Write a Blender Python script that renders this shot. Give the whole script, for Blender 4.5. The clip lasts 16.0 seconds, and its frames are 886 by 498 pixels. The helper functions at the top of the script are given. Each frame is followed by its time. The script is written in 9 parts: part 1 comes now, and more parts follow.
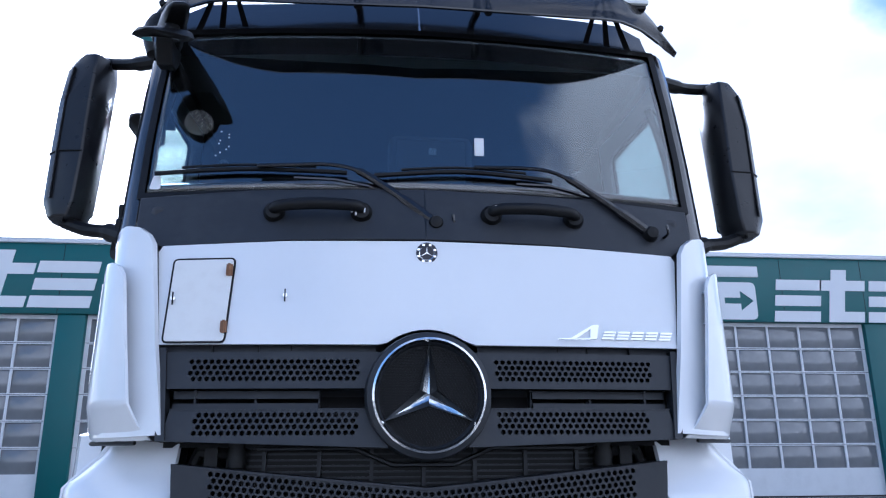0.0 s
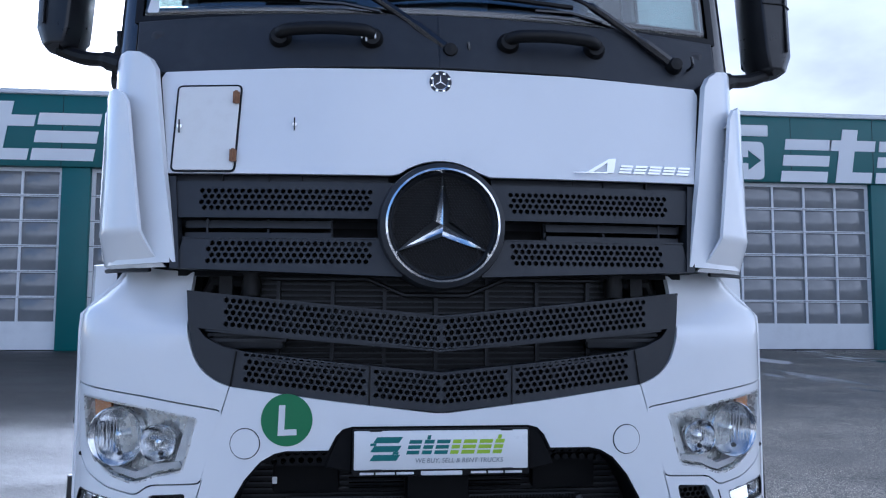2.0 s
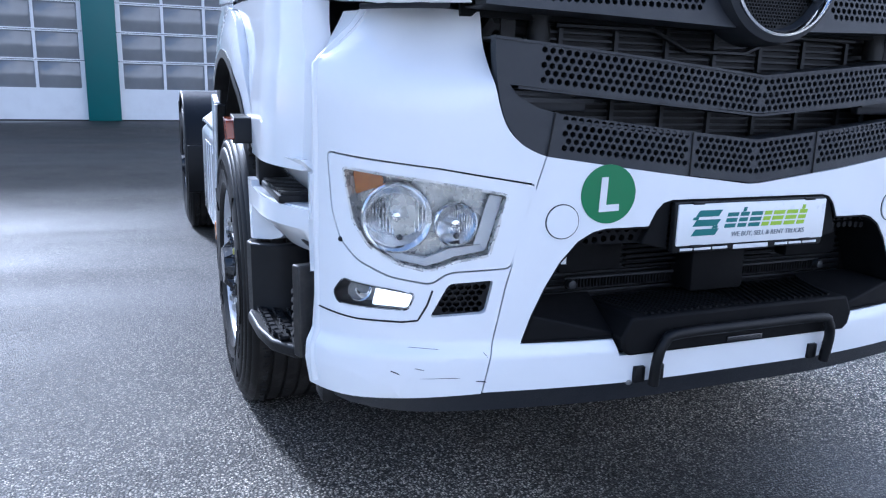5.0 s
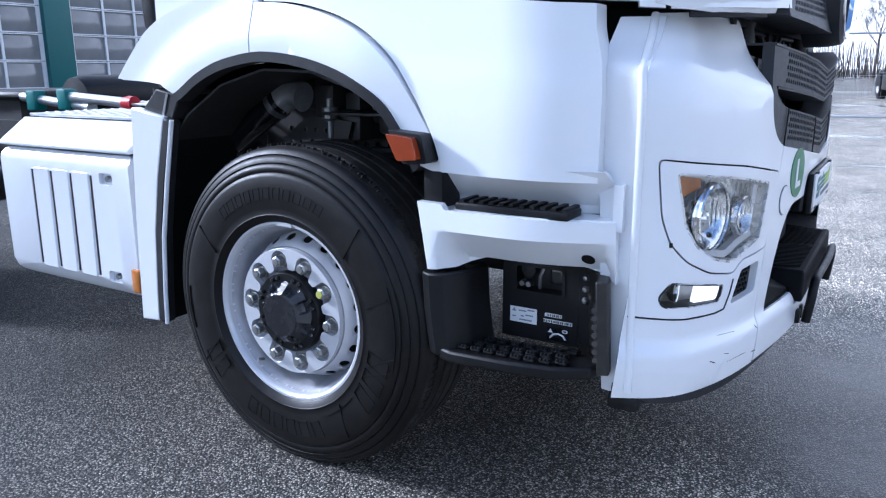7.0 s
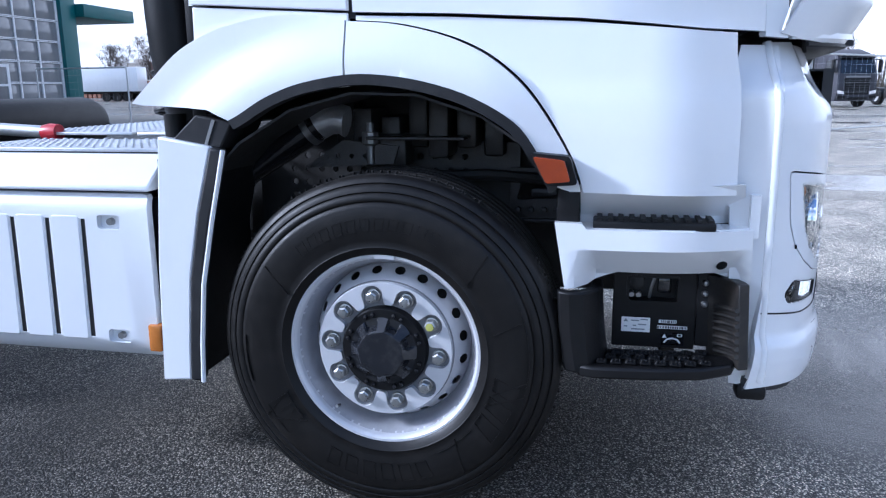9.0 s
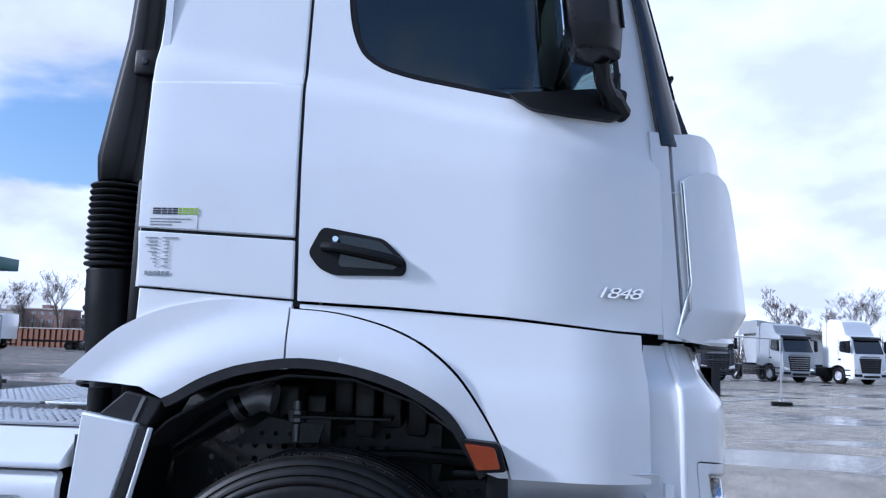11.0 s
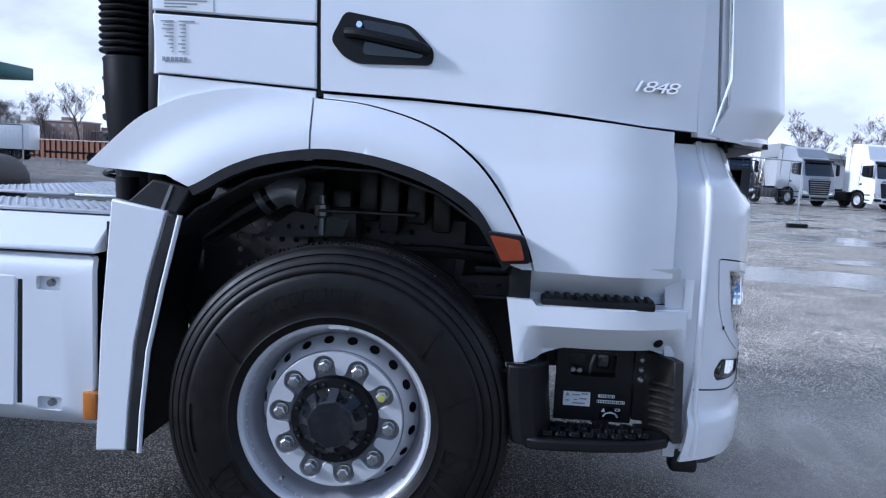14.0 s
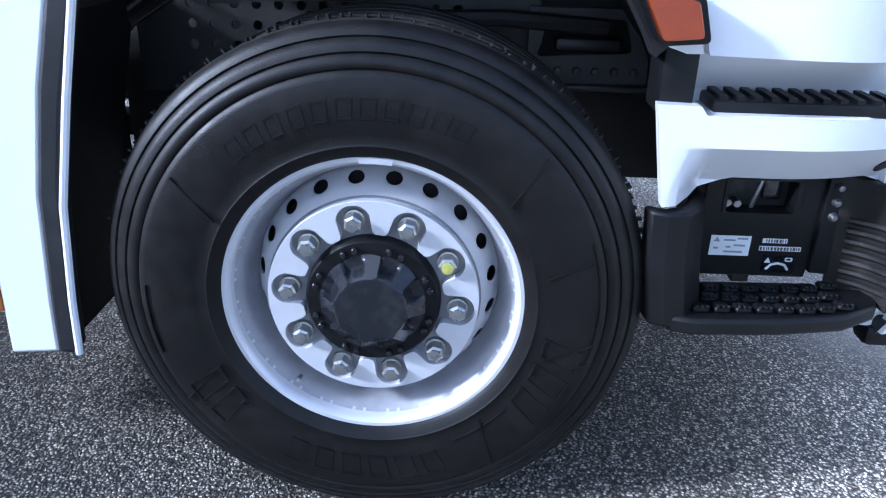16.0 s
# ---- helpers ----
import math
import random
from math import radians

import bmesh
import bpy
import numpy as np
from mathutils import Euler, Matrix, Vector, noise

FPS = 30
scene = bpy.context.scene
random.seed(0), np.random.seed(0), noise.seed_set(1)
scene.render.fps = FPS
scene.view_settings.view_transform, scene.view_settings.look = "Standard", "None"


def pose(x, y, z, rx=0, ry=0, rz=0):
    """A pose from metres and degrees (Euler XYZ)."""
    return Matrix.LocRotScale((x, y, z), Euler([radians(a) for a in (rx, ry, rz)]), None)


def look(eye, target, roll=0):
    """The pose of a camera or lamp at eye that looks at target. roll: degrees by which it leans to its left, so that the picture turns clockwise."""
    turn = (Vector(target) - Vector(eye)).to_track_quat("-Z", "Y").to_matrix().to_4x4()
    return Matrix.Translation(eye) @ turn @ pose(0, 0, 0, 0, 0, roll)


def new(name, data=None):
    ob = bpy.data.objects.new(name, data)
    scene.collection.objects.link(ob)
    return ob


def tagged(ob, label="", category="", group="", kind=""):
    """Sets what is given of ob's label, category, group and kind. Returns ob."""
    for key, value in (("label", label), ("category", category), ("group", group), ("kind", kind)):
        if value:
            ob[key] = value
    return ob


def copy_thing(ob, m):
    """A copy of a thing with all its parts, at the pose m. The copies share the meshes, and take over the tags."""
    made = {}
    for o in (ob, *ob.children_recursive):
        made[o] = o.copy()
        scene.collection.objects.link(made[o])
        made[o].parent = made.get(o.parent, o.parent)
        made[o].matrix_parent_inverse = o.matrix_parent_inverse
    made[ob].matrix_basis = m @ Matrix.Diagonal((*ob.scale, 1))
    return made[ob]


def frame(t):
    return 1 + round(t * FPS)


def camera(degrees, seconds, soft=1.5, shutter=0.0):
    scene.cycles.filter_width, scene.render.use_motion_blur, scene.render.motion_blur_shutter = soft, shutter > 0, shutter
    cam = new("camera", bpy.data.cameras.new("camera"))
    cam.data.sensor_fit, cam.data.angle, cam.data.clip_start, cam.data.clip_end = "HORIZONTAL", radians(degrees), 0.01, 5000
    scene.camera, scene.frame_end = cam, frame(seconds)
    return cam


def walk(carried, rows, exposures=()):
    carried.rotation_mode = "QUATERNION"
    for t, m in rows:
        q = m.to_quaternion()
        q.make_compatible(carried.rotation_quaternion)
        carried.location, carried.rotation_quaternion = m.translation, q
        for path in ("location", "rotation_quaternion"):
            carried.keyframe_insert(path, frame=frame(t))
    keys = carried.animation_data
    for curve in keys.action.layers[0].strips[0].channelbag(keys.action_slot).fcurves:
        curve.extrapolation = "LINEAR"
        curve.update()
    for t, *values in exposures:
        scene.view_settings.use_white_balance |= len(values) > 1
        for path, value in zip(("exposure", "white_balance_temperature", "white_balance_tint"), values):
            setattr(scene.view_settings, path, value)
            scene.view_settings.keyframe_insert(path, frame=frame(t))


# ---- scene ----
cam = camera(61.24, 16.0, 1.2)
EXPOSURES = [(0.0, 1.08, 4800, 16), (0.5, 0.76, 4800, 16), (1.0, 0.56, 4800, 16), (1.5, 0.54, 4750, 16), (2.0, 0.76, 4750, 16), (2.5, 1.02, 4750, 16), (3.0, 1.38, 4800, 16), (4.5, 1.42, 4850, 16), (5.2, 1.42, 4800, 16), (7.3, 1.20, 4900, 16), (8.2, 1.14, 4900, 16), (10.5, 0.80, 4800, 16), (11.2, 0.44, 4900, 17),
             (12.0, 0.0, 4950, 18), (13.0, 0.02, 4950, 16), (14.0, 0.56, 4850, 16), (15.0, 1.18, 4850, 16), (16.0, 1.58, 4750, 16)]
PATH = [
    (0.0, pose(-0.1869, -2.3083, 1.3690, 105.284, 0.327, -5.750)),
    (0.5, pose(-0.1915, -2.3201, 1.3863, 109.091, 0.374, -5.917)),
    (1.0, pose(-0.1973, -2.3136, 1.3763, 107.629, 0.265, -5.905)),
    (1.5, pose(-0.2017, -2.2805, 1.3463, 102.269, 0.020, -5.775)),
    (2.0, pose(-0.2113, -2.2427, 1.2927, 94.558, -0.251, -5.558)),
    (2.5, pose(-0.2160, -2.2282, 1.2573, 87.324, -0.722, -5.495)),
    (3.0, pose(-0.2068, -2.2175, 1.2420, 82.031, -1.314, -6.057)),
    (3.5, pose(-0.3068, -2.1560, 1.2229, 79.530, -1.811, -7.488)),
    (4.0, pose(-0.6913, -2.0441, 1.2831, 77.215, -2.223, -10.041)),
    (4.5, pose(-1.0681, -1.8200, 1.2266, 77.386, -1.800, -14.293)),
    (5.0, pose(-1.5088, -1.6032, 1.2326, 77.491, -1.374, -21.144)),
    (5.2, pose(-1.7113, -1.5164, 1.2500, 77.441, -1.175, -24.406)),
    (7.3, look((-3.068, -0.107, 1.286), (-1.349, 0.795, 0.806), -0.5)),
    (7.5, look((-3.161, 0.016, 1.293), (-1.406, 0.841, 0.802), -0.6)),
    (8.0, look((-3.266, 0.352, 1.298), (-1.426, 0.95, 0.79), -0.7)),
    (8.2, look((-3.257, 0.454, 1.295), (-1.398, 0.985, 0.785), -0.7)),
    (10.3, pose(-3.4080, 0.8454, 1.3100, 85.837, -0.806, -86.208)),
    (10.5, pose(-3.4128, 0.8446, 1.3328, 89.464, -1.091, -86.405)),
    (11.0, pose(-3.4390, 0.8438, 1.3718, 97.675, -1.725, -86.732)),
    (11.5, pose(-3.4581, 0.8406, 1.4155, 105.912, -2.090, -87.209)),
    (12.0, pose(-3.4738, 0.8316, 1.4390, 111.061, -2.147, -87.643)),
    (12.2, pose(-3.4765, 0.8325, 1.4410, 111.750, -2.060, -87.690)),
    (12.5, pose(-3.4797, 0.8354, 1.4431, 111.402, -1.899, -87.710)),
    (13.0, pose(-3.4496, 0.8537, 1.4042, 104.341, -2.161, -87.336)),
    (13.5, pose(-3.4256, 0.8653, 1.3498, 93.890, -2.510, -86.430)),
    (14.0, pose(-3.3990, 0.8696, 1.2959, 83.826, -2.706, -85.368)),
    (14.5, pose(-3.3761, 0.8746, 1.2676, 76.664, -2.703, -84.905)),
    (15.0, pose(-3.2023, 0.9234, 1.2460, 71.785, -2.295, -85.214)),
    (15.5, pose(-2.8212, 1.0332, 1.2250, 68.901, -1.858, -86.806)),
    (16.0, pose(-2.5205, 1.1746, 1.2294, 65.382, -1.342, -87.954)),
]
walk(cam, PATH, EXPOSURES)

# ---- world and light ----
SUN_AZ, SUN_EL = 17.0, 26.5          # degrees from +y towards -x, and above the horizon
SUN_DIR = Vector((-math.sin(radians(SUN_AZ)) * math.cos(radians(SUN_EL)), math.cos(radians(SUN_AZ)) * math.cos(radians(SUN_EL)), math.sin(radians(SUN_EL))))


def make_world():
    w = bpy.data.worlds.new("sky")
    scene.world = w
    w.use_nodes = True
    nt = w.node_tree
    nt.nodes.clear()
    N, L = nt.nodes.new, nt.links.new
    out, bg = N("ShaderNodeOutputWorld"), N("ShaderNodeBackground")
    sky = N("ShaderNodeTexSky")
    sky.sky_type, sky.sun_disc = "NISHITA", False
    sky.sun_elevation, sky.sun_rotation = radians(SUN_EL), radians(-SUN_AZ)
    sky.air_density, sky.dust_density, sky.ozone_density = 1.2, 1.8, 2.0
    tc, sep = N("ShaderNodeTexCoord"), N("ShaderNodeSeparateXYZ")
    L(tc.outputs["Generated"], sep.inputs[0])
    # cloud deck: direction flattened onto a plane overhead
    addz = N("ShaderNodeMath"); addz.operation = "ADD"; addz.inputs[1].default_value = 0.34
    clampz = N("ShaderNodeMath"); clampz.operation = "MAXIMUM"; clampz.inputs[1].default_value = 0.0
    L(sep.outputs[2], clampz.inputs[0]); L(clampz.outputs[0], addz.inputs[0])
    div = N("ShaderNodeVectorMath"); div.operation = "DIVIDE"
    comb = N("ShaderNodeCombineXYZ")
    for k in range(3):
        L(addz.outputs[0], comb.inputs[k])
    L(tc.outputs["Generated"], div.inputs[0]); L(comb.outputs[0], div.inputs[1])
    n1 = N("ShaderNodeTexNoise"); n1.inputs["Scale"].default_value = 1.9; n1.inputs["Detail"].default_value = 9; n1.inputs["Roughness"].default_value = 0.52
    n1.inputs["Distortion"].default_value = 0.35
    off = N("ShaderNodeVectorMath"); off.operation = "ADD"; off.inputs[1].default_value = CLOUD_SHIFT
    L(div.outputs[0], off.inputs[0]); L(off.outputs[0], n1.inputs["Vector"])
    # more cloud towards the sun, a clearer patch over the back of the yard
    dotn = N("ShaderNodeVectorMath"); dotn.operation = "DOT_PRODUCT"; dotn.inputs[1].default_value = SUN_DIR
    L(tc.outputs["Generated"], dotn.inputs[0])
    bias = N("ShaderNodeMapRange"); bias.inputs[1].default_value = 0.65; bias.inputs[2].default_value = 1; bias.inputs[3].default_value = 0.0; bias.inputs[4].default_value = 0.09
    L(dotn.outputs["Value"], bias.inputs[0])
    # a bank of cloud low in the south-east
    bank = N("ShaderNodeVectorMath"); bank.operation = "DOT_PRODUCT"; bank.inputs[1].default_value = (0.65, -0.55, -0.9)
    L(tc.outputs["Generated"], bank.inputs[0])
    bmap = N("ShaderNodeMapRange"); bmap.inputs[1].default_value = -0.3; bmap.inputs[2].default_value = 0.3; bmap.inputs[3].default_value = -0.055; bmap.inputs[4].default_value = 0.18
    L(bank.outputs["Value"], bmap.inputs[0])
    sum0 = N("ShaderNodeMath"); sum0.operation = "ADD"
    L(bias.outputs[0], sum0.inputs[0]); L(bmap.outputs[0], sum0.inputs[1])
    # broken cloud low in the north-east, a wide clear gap further east
    def lobe(direction, start, amount):
        d = N("ShaderNodeVectorMath"); d.operation = "DOT_PRODUCT"; d.inputs[1].default_value = Vector(direction).normalized()
        L(tc.outputs["Generated"], d.inputs[0])
        r = N("ShaderNodeMapRange"); r.interpolation_type = "SMOOTHSTEP"
        for k, v in enumerate((start, 1.0, 0.0, amount)):
            r.inputs[k + 1].default_value = v
        L(d.outputs["Value"], r.inputs[0])
        return r.outputs[0]
    lobes = [((0.46, 0.84, 0.30), 0.86, 0.16), ((0.53, 0.77, 0.35), 0.96, 0.14), ((0.835, 0.470, 0.290), 0.985, -0.22), ((0.742, 0.461, 0.487), 0.965, 0.22), ((0.655, 0.528, 0.541), 0.990, -0.20),
             ((0.415, 0.725, 0.550), 0.975, 0.20), ((0.547, 0.672, 0.499), 0.9935, -0.35), ((0.272, 0.765, 0.583), 0.9965, -0.30), ((0.0, 0.795, 0.607), 0.993, -0.30), ((-0.388, 0.751, 0.534), 0.994, -0.25), ((0.846, -0.375, 0.379), 0.85, 0.08)]
    total = sum0.outputs[0]
    for direction, start, amount in lobes:
        plus = N("ShaderNodeMath"); plus.operation = "ADD"
        L(total, plus.inputs[0]); L(lobe(direction, start, amount), plus.inputs[1])
        total = plus.outputs[0]
    sumn = N("ShaderNodeMath"); sumn.operation = "ADD"
    L(n1.outputs["Fac"], sumn.inputs[0]); L(total, sumn.inputs[1])
    cov = N("ShaderNodeMapRange"); cov.interpolation_type = "SMOOTHSTEP"
    cov.inputs[1].default_value, cov.inputs[2].default_value = 0.44, 0.57
    L(sumn.outputs[0], cov.inputs[0])
    # cloud brightness, with greyer bellies
    n2 = N("ShaderNodeTexNoise"); n2.inputs["Scale"].default_value = 2.6; n2.inputs["Detail"].default_value = 6
    L(off.outputs[0], n2.inputs["Vector"])
    ramp = N("ShaderNodeMapRange"); ramp.inputs[1].default_value, ramp.inputs[2].default_value = 0.35, 0.68
    ramp.inputs[3].default_value, ramp.inputs[4].default_value = CLOUD_DARK, CLOUD_LIGHT
    L(n2.outputs["Fac"], ramp.inputs[0])
    # forward scatter round the veiled sun
    glow = N("ShaderNodeMapRange"); glow.interpolation_type = "SMOOTHSTEP"
    glow.inputs[1].default_value, glow.inputs[2].default_value, glow.inputs[3].default_value, glow.inputs[4].default_value = 0.72, 1.0, 0.0, 4.5
    L(dotn.outputs["Value"], glow.inputs[0])
    cb = N("ShaderNodeMath"); cb.operation = "ADD"
    # the low bank stands in full sunlight
    lit = N("ShaderNodeMapRange"); lit.interpolation_type = "SMOOTHSTEP"
    for k, v in enumerate((-0.15, 0.45, 1.0, 1.32)):
        lit.inputs[k + 1].default_value = v
    L(bank.outputs["Value"], lit.inputs[0])
    lb = N("ShaderNodeMath"); lb.operation = "MULTIPLY"
    L(ramp.outputs[0], lb.inputs[0]); L(lit.outputs[0], lb.inputs[1])
    L(lb.outputs[0], cb.inputs[0]); L(glow.outputs[0], cb.inputs[1])
    tint = N("ShaderNodeMix"); tint.data_type = "RGBA"; tint.blend_type = "MULTIPLY"; tint.inputs[0].default_value = 1
    tint.inputs[7].default_value = (1.0, 0.965, 0.905, 1)
    L(cb.outputs[0], tint.inputs[6])
    mix = N("ShaderNodeMix"); mix.data_type = "RGBA"
    L(cov.outputs[0], mix.inputs[0]); L(sky.outputs[0], mix.inputs[6]); L(tint.outputs[2], mix.inputs[7])
    L(mix.outputs[2], bg.inputs[0])
    bg.inputs[1].default_value = SKY_STRENGTH
    L(bg.outputs[0], out.inputs[0])


CLOUD_SHIFT = (3.1, 1.7, 0.0)
CLOUD_DARK, CLOUD_LIGHT = 4.4, 7.5
SKY_STRENGTH = 0.102
make_world()
sun_data = bpy.data.lights.new("sun", "SUN")
sun_data.energy, sun_data.angle, sun_data.color = 2.35, radians(7.0), (1.0, 0.95, 0.87)
sun_ob = new("sun", sun_data)
sun_ob.matrix_world = look(SUN_DIR * 60, (0, 0, 0))


# ---- materials ----
def shade(name, color, rough=0.5, metal=0.0, vary=0.06, scale=6.0, fine=0.0, fine_scale=300.0, dirt=None, dirt_amount=0.0, dirt_scale=3.0, rough_vary=0.08, coat=0.0, spec=0.5):
    """A surface with broad variation, fine relief and, where given, dirt of its own colour."""
    m = bpy.data.materials.new(name)
    m.use_nodes = True
    nt = m.node_tree
    N, L = nt.nodes.new, nt.links.new
    b = nt.nodes["Principled BSDF"]
    tc = N("ShaderNodeTexCoord")
    n = N("ShaderNodeTexNoise"); n.inputs["Scale"].default_value = scale; n.inputs["Detail"].default_value = 6
    L(tc.outputs["Object"], n.inputs["Vector"])
    cr = N("ShaderNodeMix"); cr.data_type = "RGBA"
    cr.inputs[6].default_value = (*[c * (1 - vary) for c in color], 1)
    cr.inputs[7].default_value = (*[min(1, c * (1 + vary)) for c in color], 1)
    L(n.outputs["Fac"], cr.inputs[0])
    col = cr.outputs[2]
    if dirt:
        n3 = N("ShaderNodeTexNoise"); n3.inputs["Scale"].default_value = dirt_scale; n3.inputs["Detail"].default_value = 9; n3.inputs["Roughness"].default_value = 0.65
        L(tc.outputs["Object"], n3.inputs["Vector"])
        mr = N("ShaderNodeMapRange"); mr.inputs[1].default_value, mr.inputs[2].default_value = 0.48, 0.75
        mr.inputs[3].default_value, mr.inputs[4].default_value = 0.0, dirt_amount
        L(n3.outputs["Fac"], mr.inputs[0])
        dm = N("ShaderNodeMix"); dm.data_type = "RGBA"; dm.inputs[7].default_value = (*dirt, 1)
        L(mr.outputs[0], dm.inputs[0]); L(col, dm.inputs[6])
        col = dm.outputs[2]
    L(col, b.inputs["Base Color"])
    rr = N("ShaderNodeMapRange"); rr.inputs[3].default_value, rr.inputs[4].default_value = max(0.02, rough - rough_vary), min(1, rough + rough_vary)
    n2 = N("ShaderNodeTexNoise"); n2.inputs["Scale"].default_value = scale * 3.1; n2.inputs["Detail"].default_value = 4
    L(tc.outputs["Object"], n2.inputs["Vector"]); L(n2.outputs["Fac"], rr.inputs[0]); L(rr.outputs[0], b.inputs["Roughness"])
    b.inputs["Metallic"].default_value = metal
    b.inputs["Specular IOR Level"].default_value = spec
    b.inputs["Coat Weight"].default_value = coat
    b.inputs["Coat Roughness"].default_value = 0.03
    if fine:
        nf = N("ShaderNodeTexNoise"); nf.inputs["Scale"].default_value = fine_scale; nf.inputs["Detail"].default_value = 3
        L(tc.outputs["Object"], nf.inputs["Vector"])
        bp = N("ShaderNodeBump"); bp.inputs["Strength"].default_value = fine; bp.inputs["Distance"].default_value = 0.002
        L(nf.outputs["Fac"], bp.inputs["Height"]); L(bp.outputs[0], b.inputs["Normal"])
    return m


def glassy(name, tint=(0.55, 0.62, 0.62), rough=0.0, ior=1.45):
    m = bpy.data.materials.new(name)
    m.use_nodes = True
    nt = m.node_tree
    b = nt.nodes["Principled BSDF"]
    b.inputs["Base Color"].default_value = (*tint, 1)
    b.inputs["Roughness"].default_value = rough
    b.inputs["Transmission Weight"].default_value = 1.0
    b.inputs["IOR"].default_value = ior
    return m


def asphalt():
    """Coarse worn asphalt: grey stones in dark bitumen, damp, with smooth puddled streaks."""
    m = bpy.data.materials.new("wet_asphalt")
    m.use_nodes = True
    nt = m.node_tree
    N, L = nt.nodes.new, nt.links.new
    b = nt.nodes["Principled BSDF"]
    def ranged(src, a0, a1, b0, b1, smooth=False):
        r = N("ShaderNodeMapRange")
        if smooth:
            r.interpolation_type = "SMOOTHSTEP"
        for k, v in enumerate((a0, a1, b0, b1)):
            r.inputs[k + 1].default_value = v
        L(src, r.inputs[0])
        return r.outputs[0]
    def mul(p, q):
        n = N("ShaderNodeMath"); n.operation = "MULTIPLY"
        L(p, n.inputs[0]); L(q, n.inputs[1])
        return n.outputs[0]
    geo = N("ShaderNodeNewGeometry")
    vor = N("ShaderNodeTexVoronoi"); vor.inputs["Scale"].default_value = 125
    warpn = N("ShaderNodeTexNoise"); warpn.inputs["Scale"].default_value = 60; warpn.inputs["Detail"].default_value = 2
    L(geo.outputs["Position"], warpn.inputs["Vector"])
    wv = N("ShaderNodeVectorMath"); wv.operation = "MULTIPLY_ADD"; wv.inputs[1].default_value = (0.012, 0.012, 0.012)
    L(warpn.outputs["Color"], wv.inputs[0]); L(geo.outputs["Position"], wv.inputs[2])
    L(wv.outputs[0], vor.inputs["Vector"])
    big = N("ShaderNodeTexNoise"); big.inputs["Scale"].default_value = 0.22; big.inputs["Detail"].default_value = 7; big.inputs["Roughness"].default_value = 0.6
    st = N("ShaderNodeMapping"); st.inputs["Scale"].default_value = (0.35, 1.5, 1)
    L(geo.outputs["Position"], st.inputs["Vector"]); L(st.outputs[0], big.inputs["Vector"])
    wet = ranged(big.outputs["Fac"], 0.38, 0.58, 0.0, 1.0, True)
    pool = ranged(big.outputs["Fac"], 0.60, 0.66, 0.0, 1.0, True)
    # drier asphalt round the lorry's wet place, which also carries its shade
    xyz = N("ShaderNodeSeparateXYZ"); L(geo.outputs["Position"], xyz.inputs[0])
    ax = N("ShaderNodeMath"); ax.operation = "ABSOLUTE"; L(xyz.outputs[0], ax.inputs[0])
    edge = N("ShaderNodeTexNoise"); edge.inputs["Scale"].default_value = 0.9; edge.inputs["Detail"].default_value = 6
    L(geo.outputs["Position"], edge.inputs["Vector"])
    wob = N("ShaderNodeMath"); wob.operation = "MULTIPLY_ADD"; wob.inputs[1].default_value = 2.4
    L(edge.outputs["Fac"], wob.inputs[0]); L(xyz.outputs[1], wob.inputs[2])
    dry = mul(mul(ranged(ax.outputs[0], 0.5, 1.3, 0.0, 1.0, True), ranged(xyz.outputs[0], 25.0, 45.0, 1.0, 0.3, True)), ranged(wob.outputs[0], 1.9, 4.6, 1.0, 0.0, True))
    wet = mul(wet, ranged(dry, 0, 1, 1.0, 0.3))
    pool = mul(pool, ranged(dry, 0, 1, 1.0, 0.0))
    patch = N("ShaderNodeTexNoise"); patch.inputs["Scale"].default_value = 1.7; patch.inputs["Detail"].default_value = 5
    L(geo.outputs["Position"], patch.inputs["Vector"])
    sep = N("ShaderNodeSeparateColor"); L(vor.outputs["Color"], sep.inputs[0])
    pw = N("ShaderNodeMath"); pw.operation = "POWER"; pw.inputs[1].default_value = 1.9
    L(sep.outputs[0], pw.inputs[0])
    stone = ranged(pw.outputs[0], 0.0, 1.0, 0.065, 0.40)
    cell = ranged(vor.outputs["Distance"], 0.28, 0.60, 1.0, 0.12, True)
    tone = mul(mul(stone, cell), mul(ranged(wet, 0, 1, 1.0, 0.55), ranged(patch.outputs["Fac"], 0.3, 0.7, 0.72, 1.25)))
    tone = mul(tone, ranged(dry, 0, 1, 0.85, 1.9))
    # wet sheen in front of the lorry; its shade is darkened into the tone
    wet_shade = mul(mul(ranged(xyz.outputs[0], -0.85, -0.25, 0.0, 1.0, True), ranged(xyz.outputs[0], 1.0, 1.9, 1.0, 0.0, True)), ranged(wob.outputs[0], 0.7, 1.7, 1.0, 0.0, True))
    tone = mul(tone, ranged(wet_shade, 0, 1, 1.0, 0.27))
    # brighter ground beside it: sunlight and sheen raised in the tone
    lit_apron = mul(ranged(wob.outputs[0], 1.0, 2.3, 1.0, 0.0, True), ranged(xyz.outputs[0], -0.8, -0.3, 1.0, 0.0, True))
    tone = mul(tone, ranged(lit_apron, 0, 1, 1.0, 3.5))
    # paler towards the open yard
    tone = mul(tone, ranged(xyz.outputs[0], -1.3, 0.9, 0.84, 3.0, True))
    # long shallow puddles over the open yard
    stv = N("ShaderNodeMapping"); stv.inputs["Scale"].default_value = (0.42, 0.10, 1)
    run = N("ShaderNodeTexNoise"); run.inputs["Scale"].default_value = 1.0; run.inputs["Detail"].default_value = 6; run.inputs["Roughness"].default_value = 0.55
    L(geo.outputs["Position"], stv.inputs["Vector"]); L(stv.outputs[0], run.inputs["Vector"])
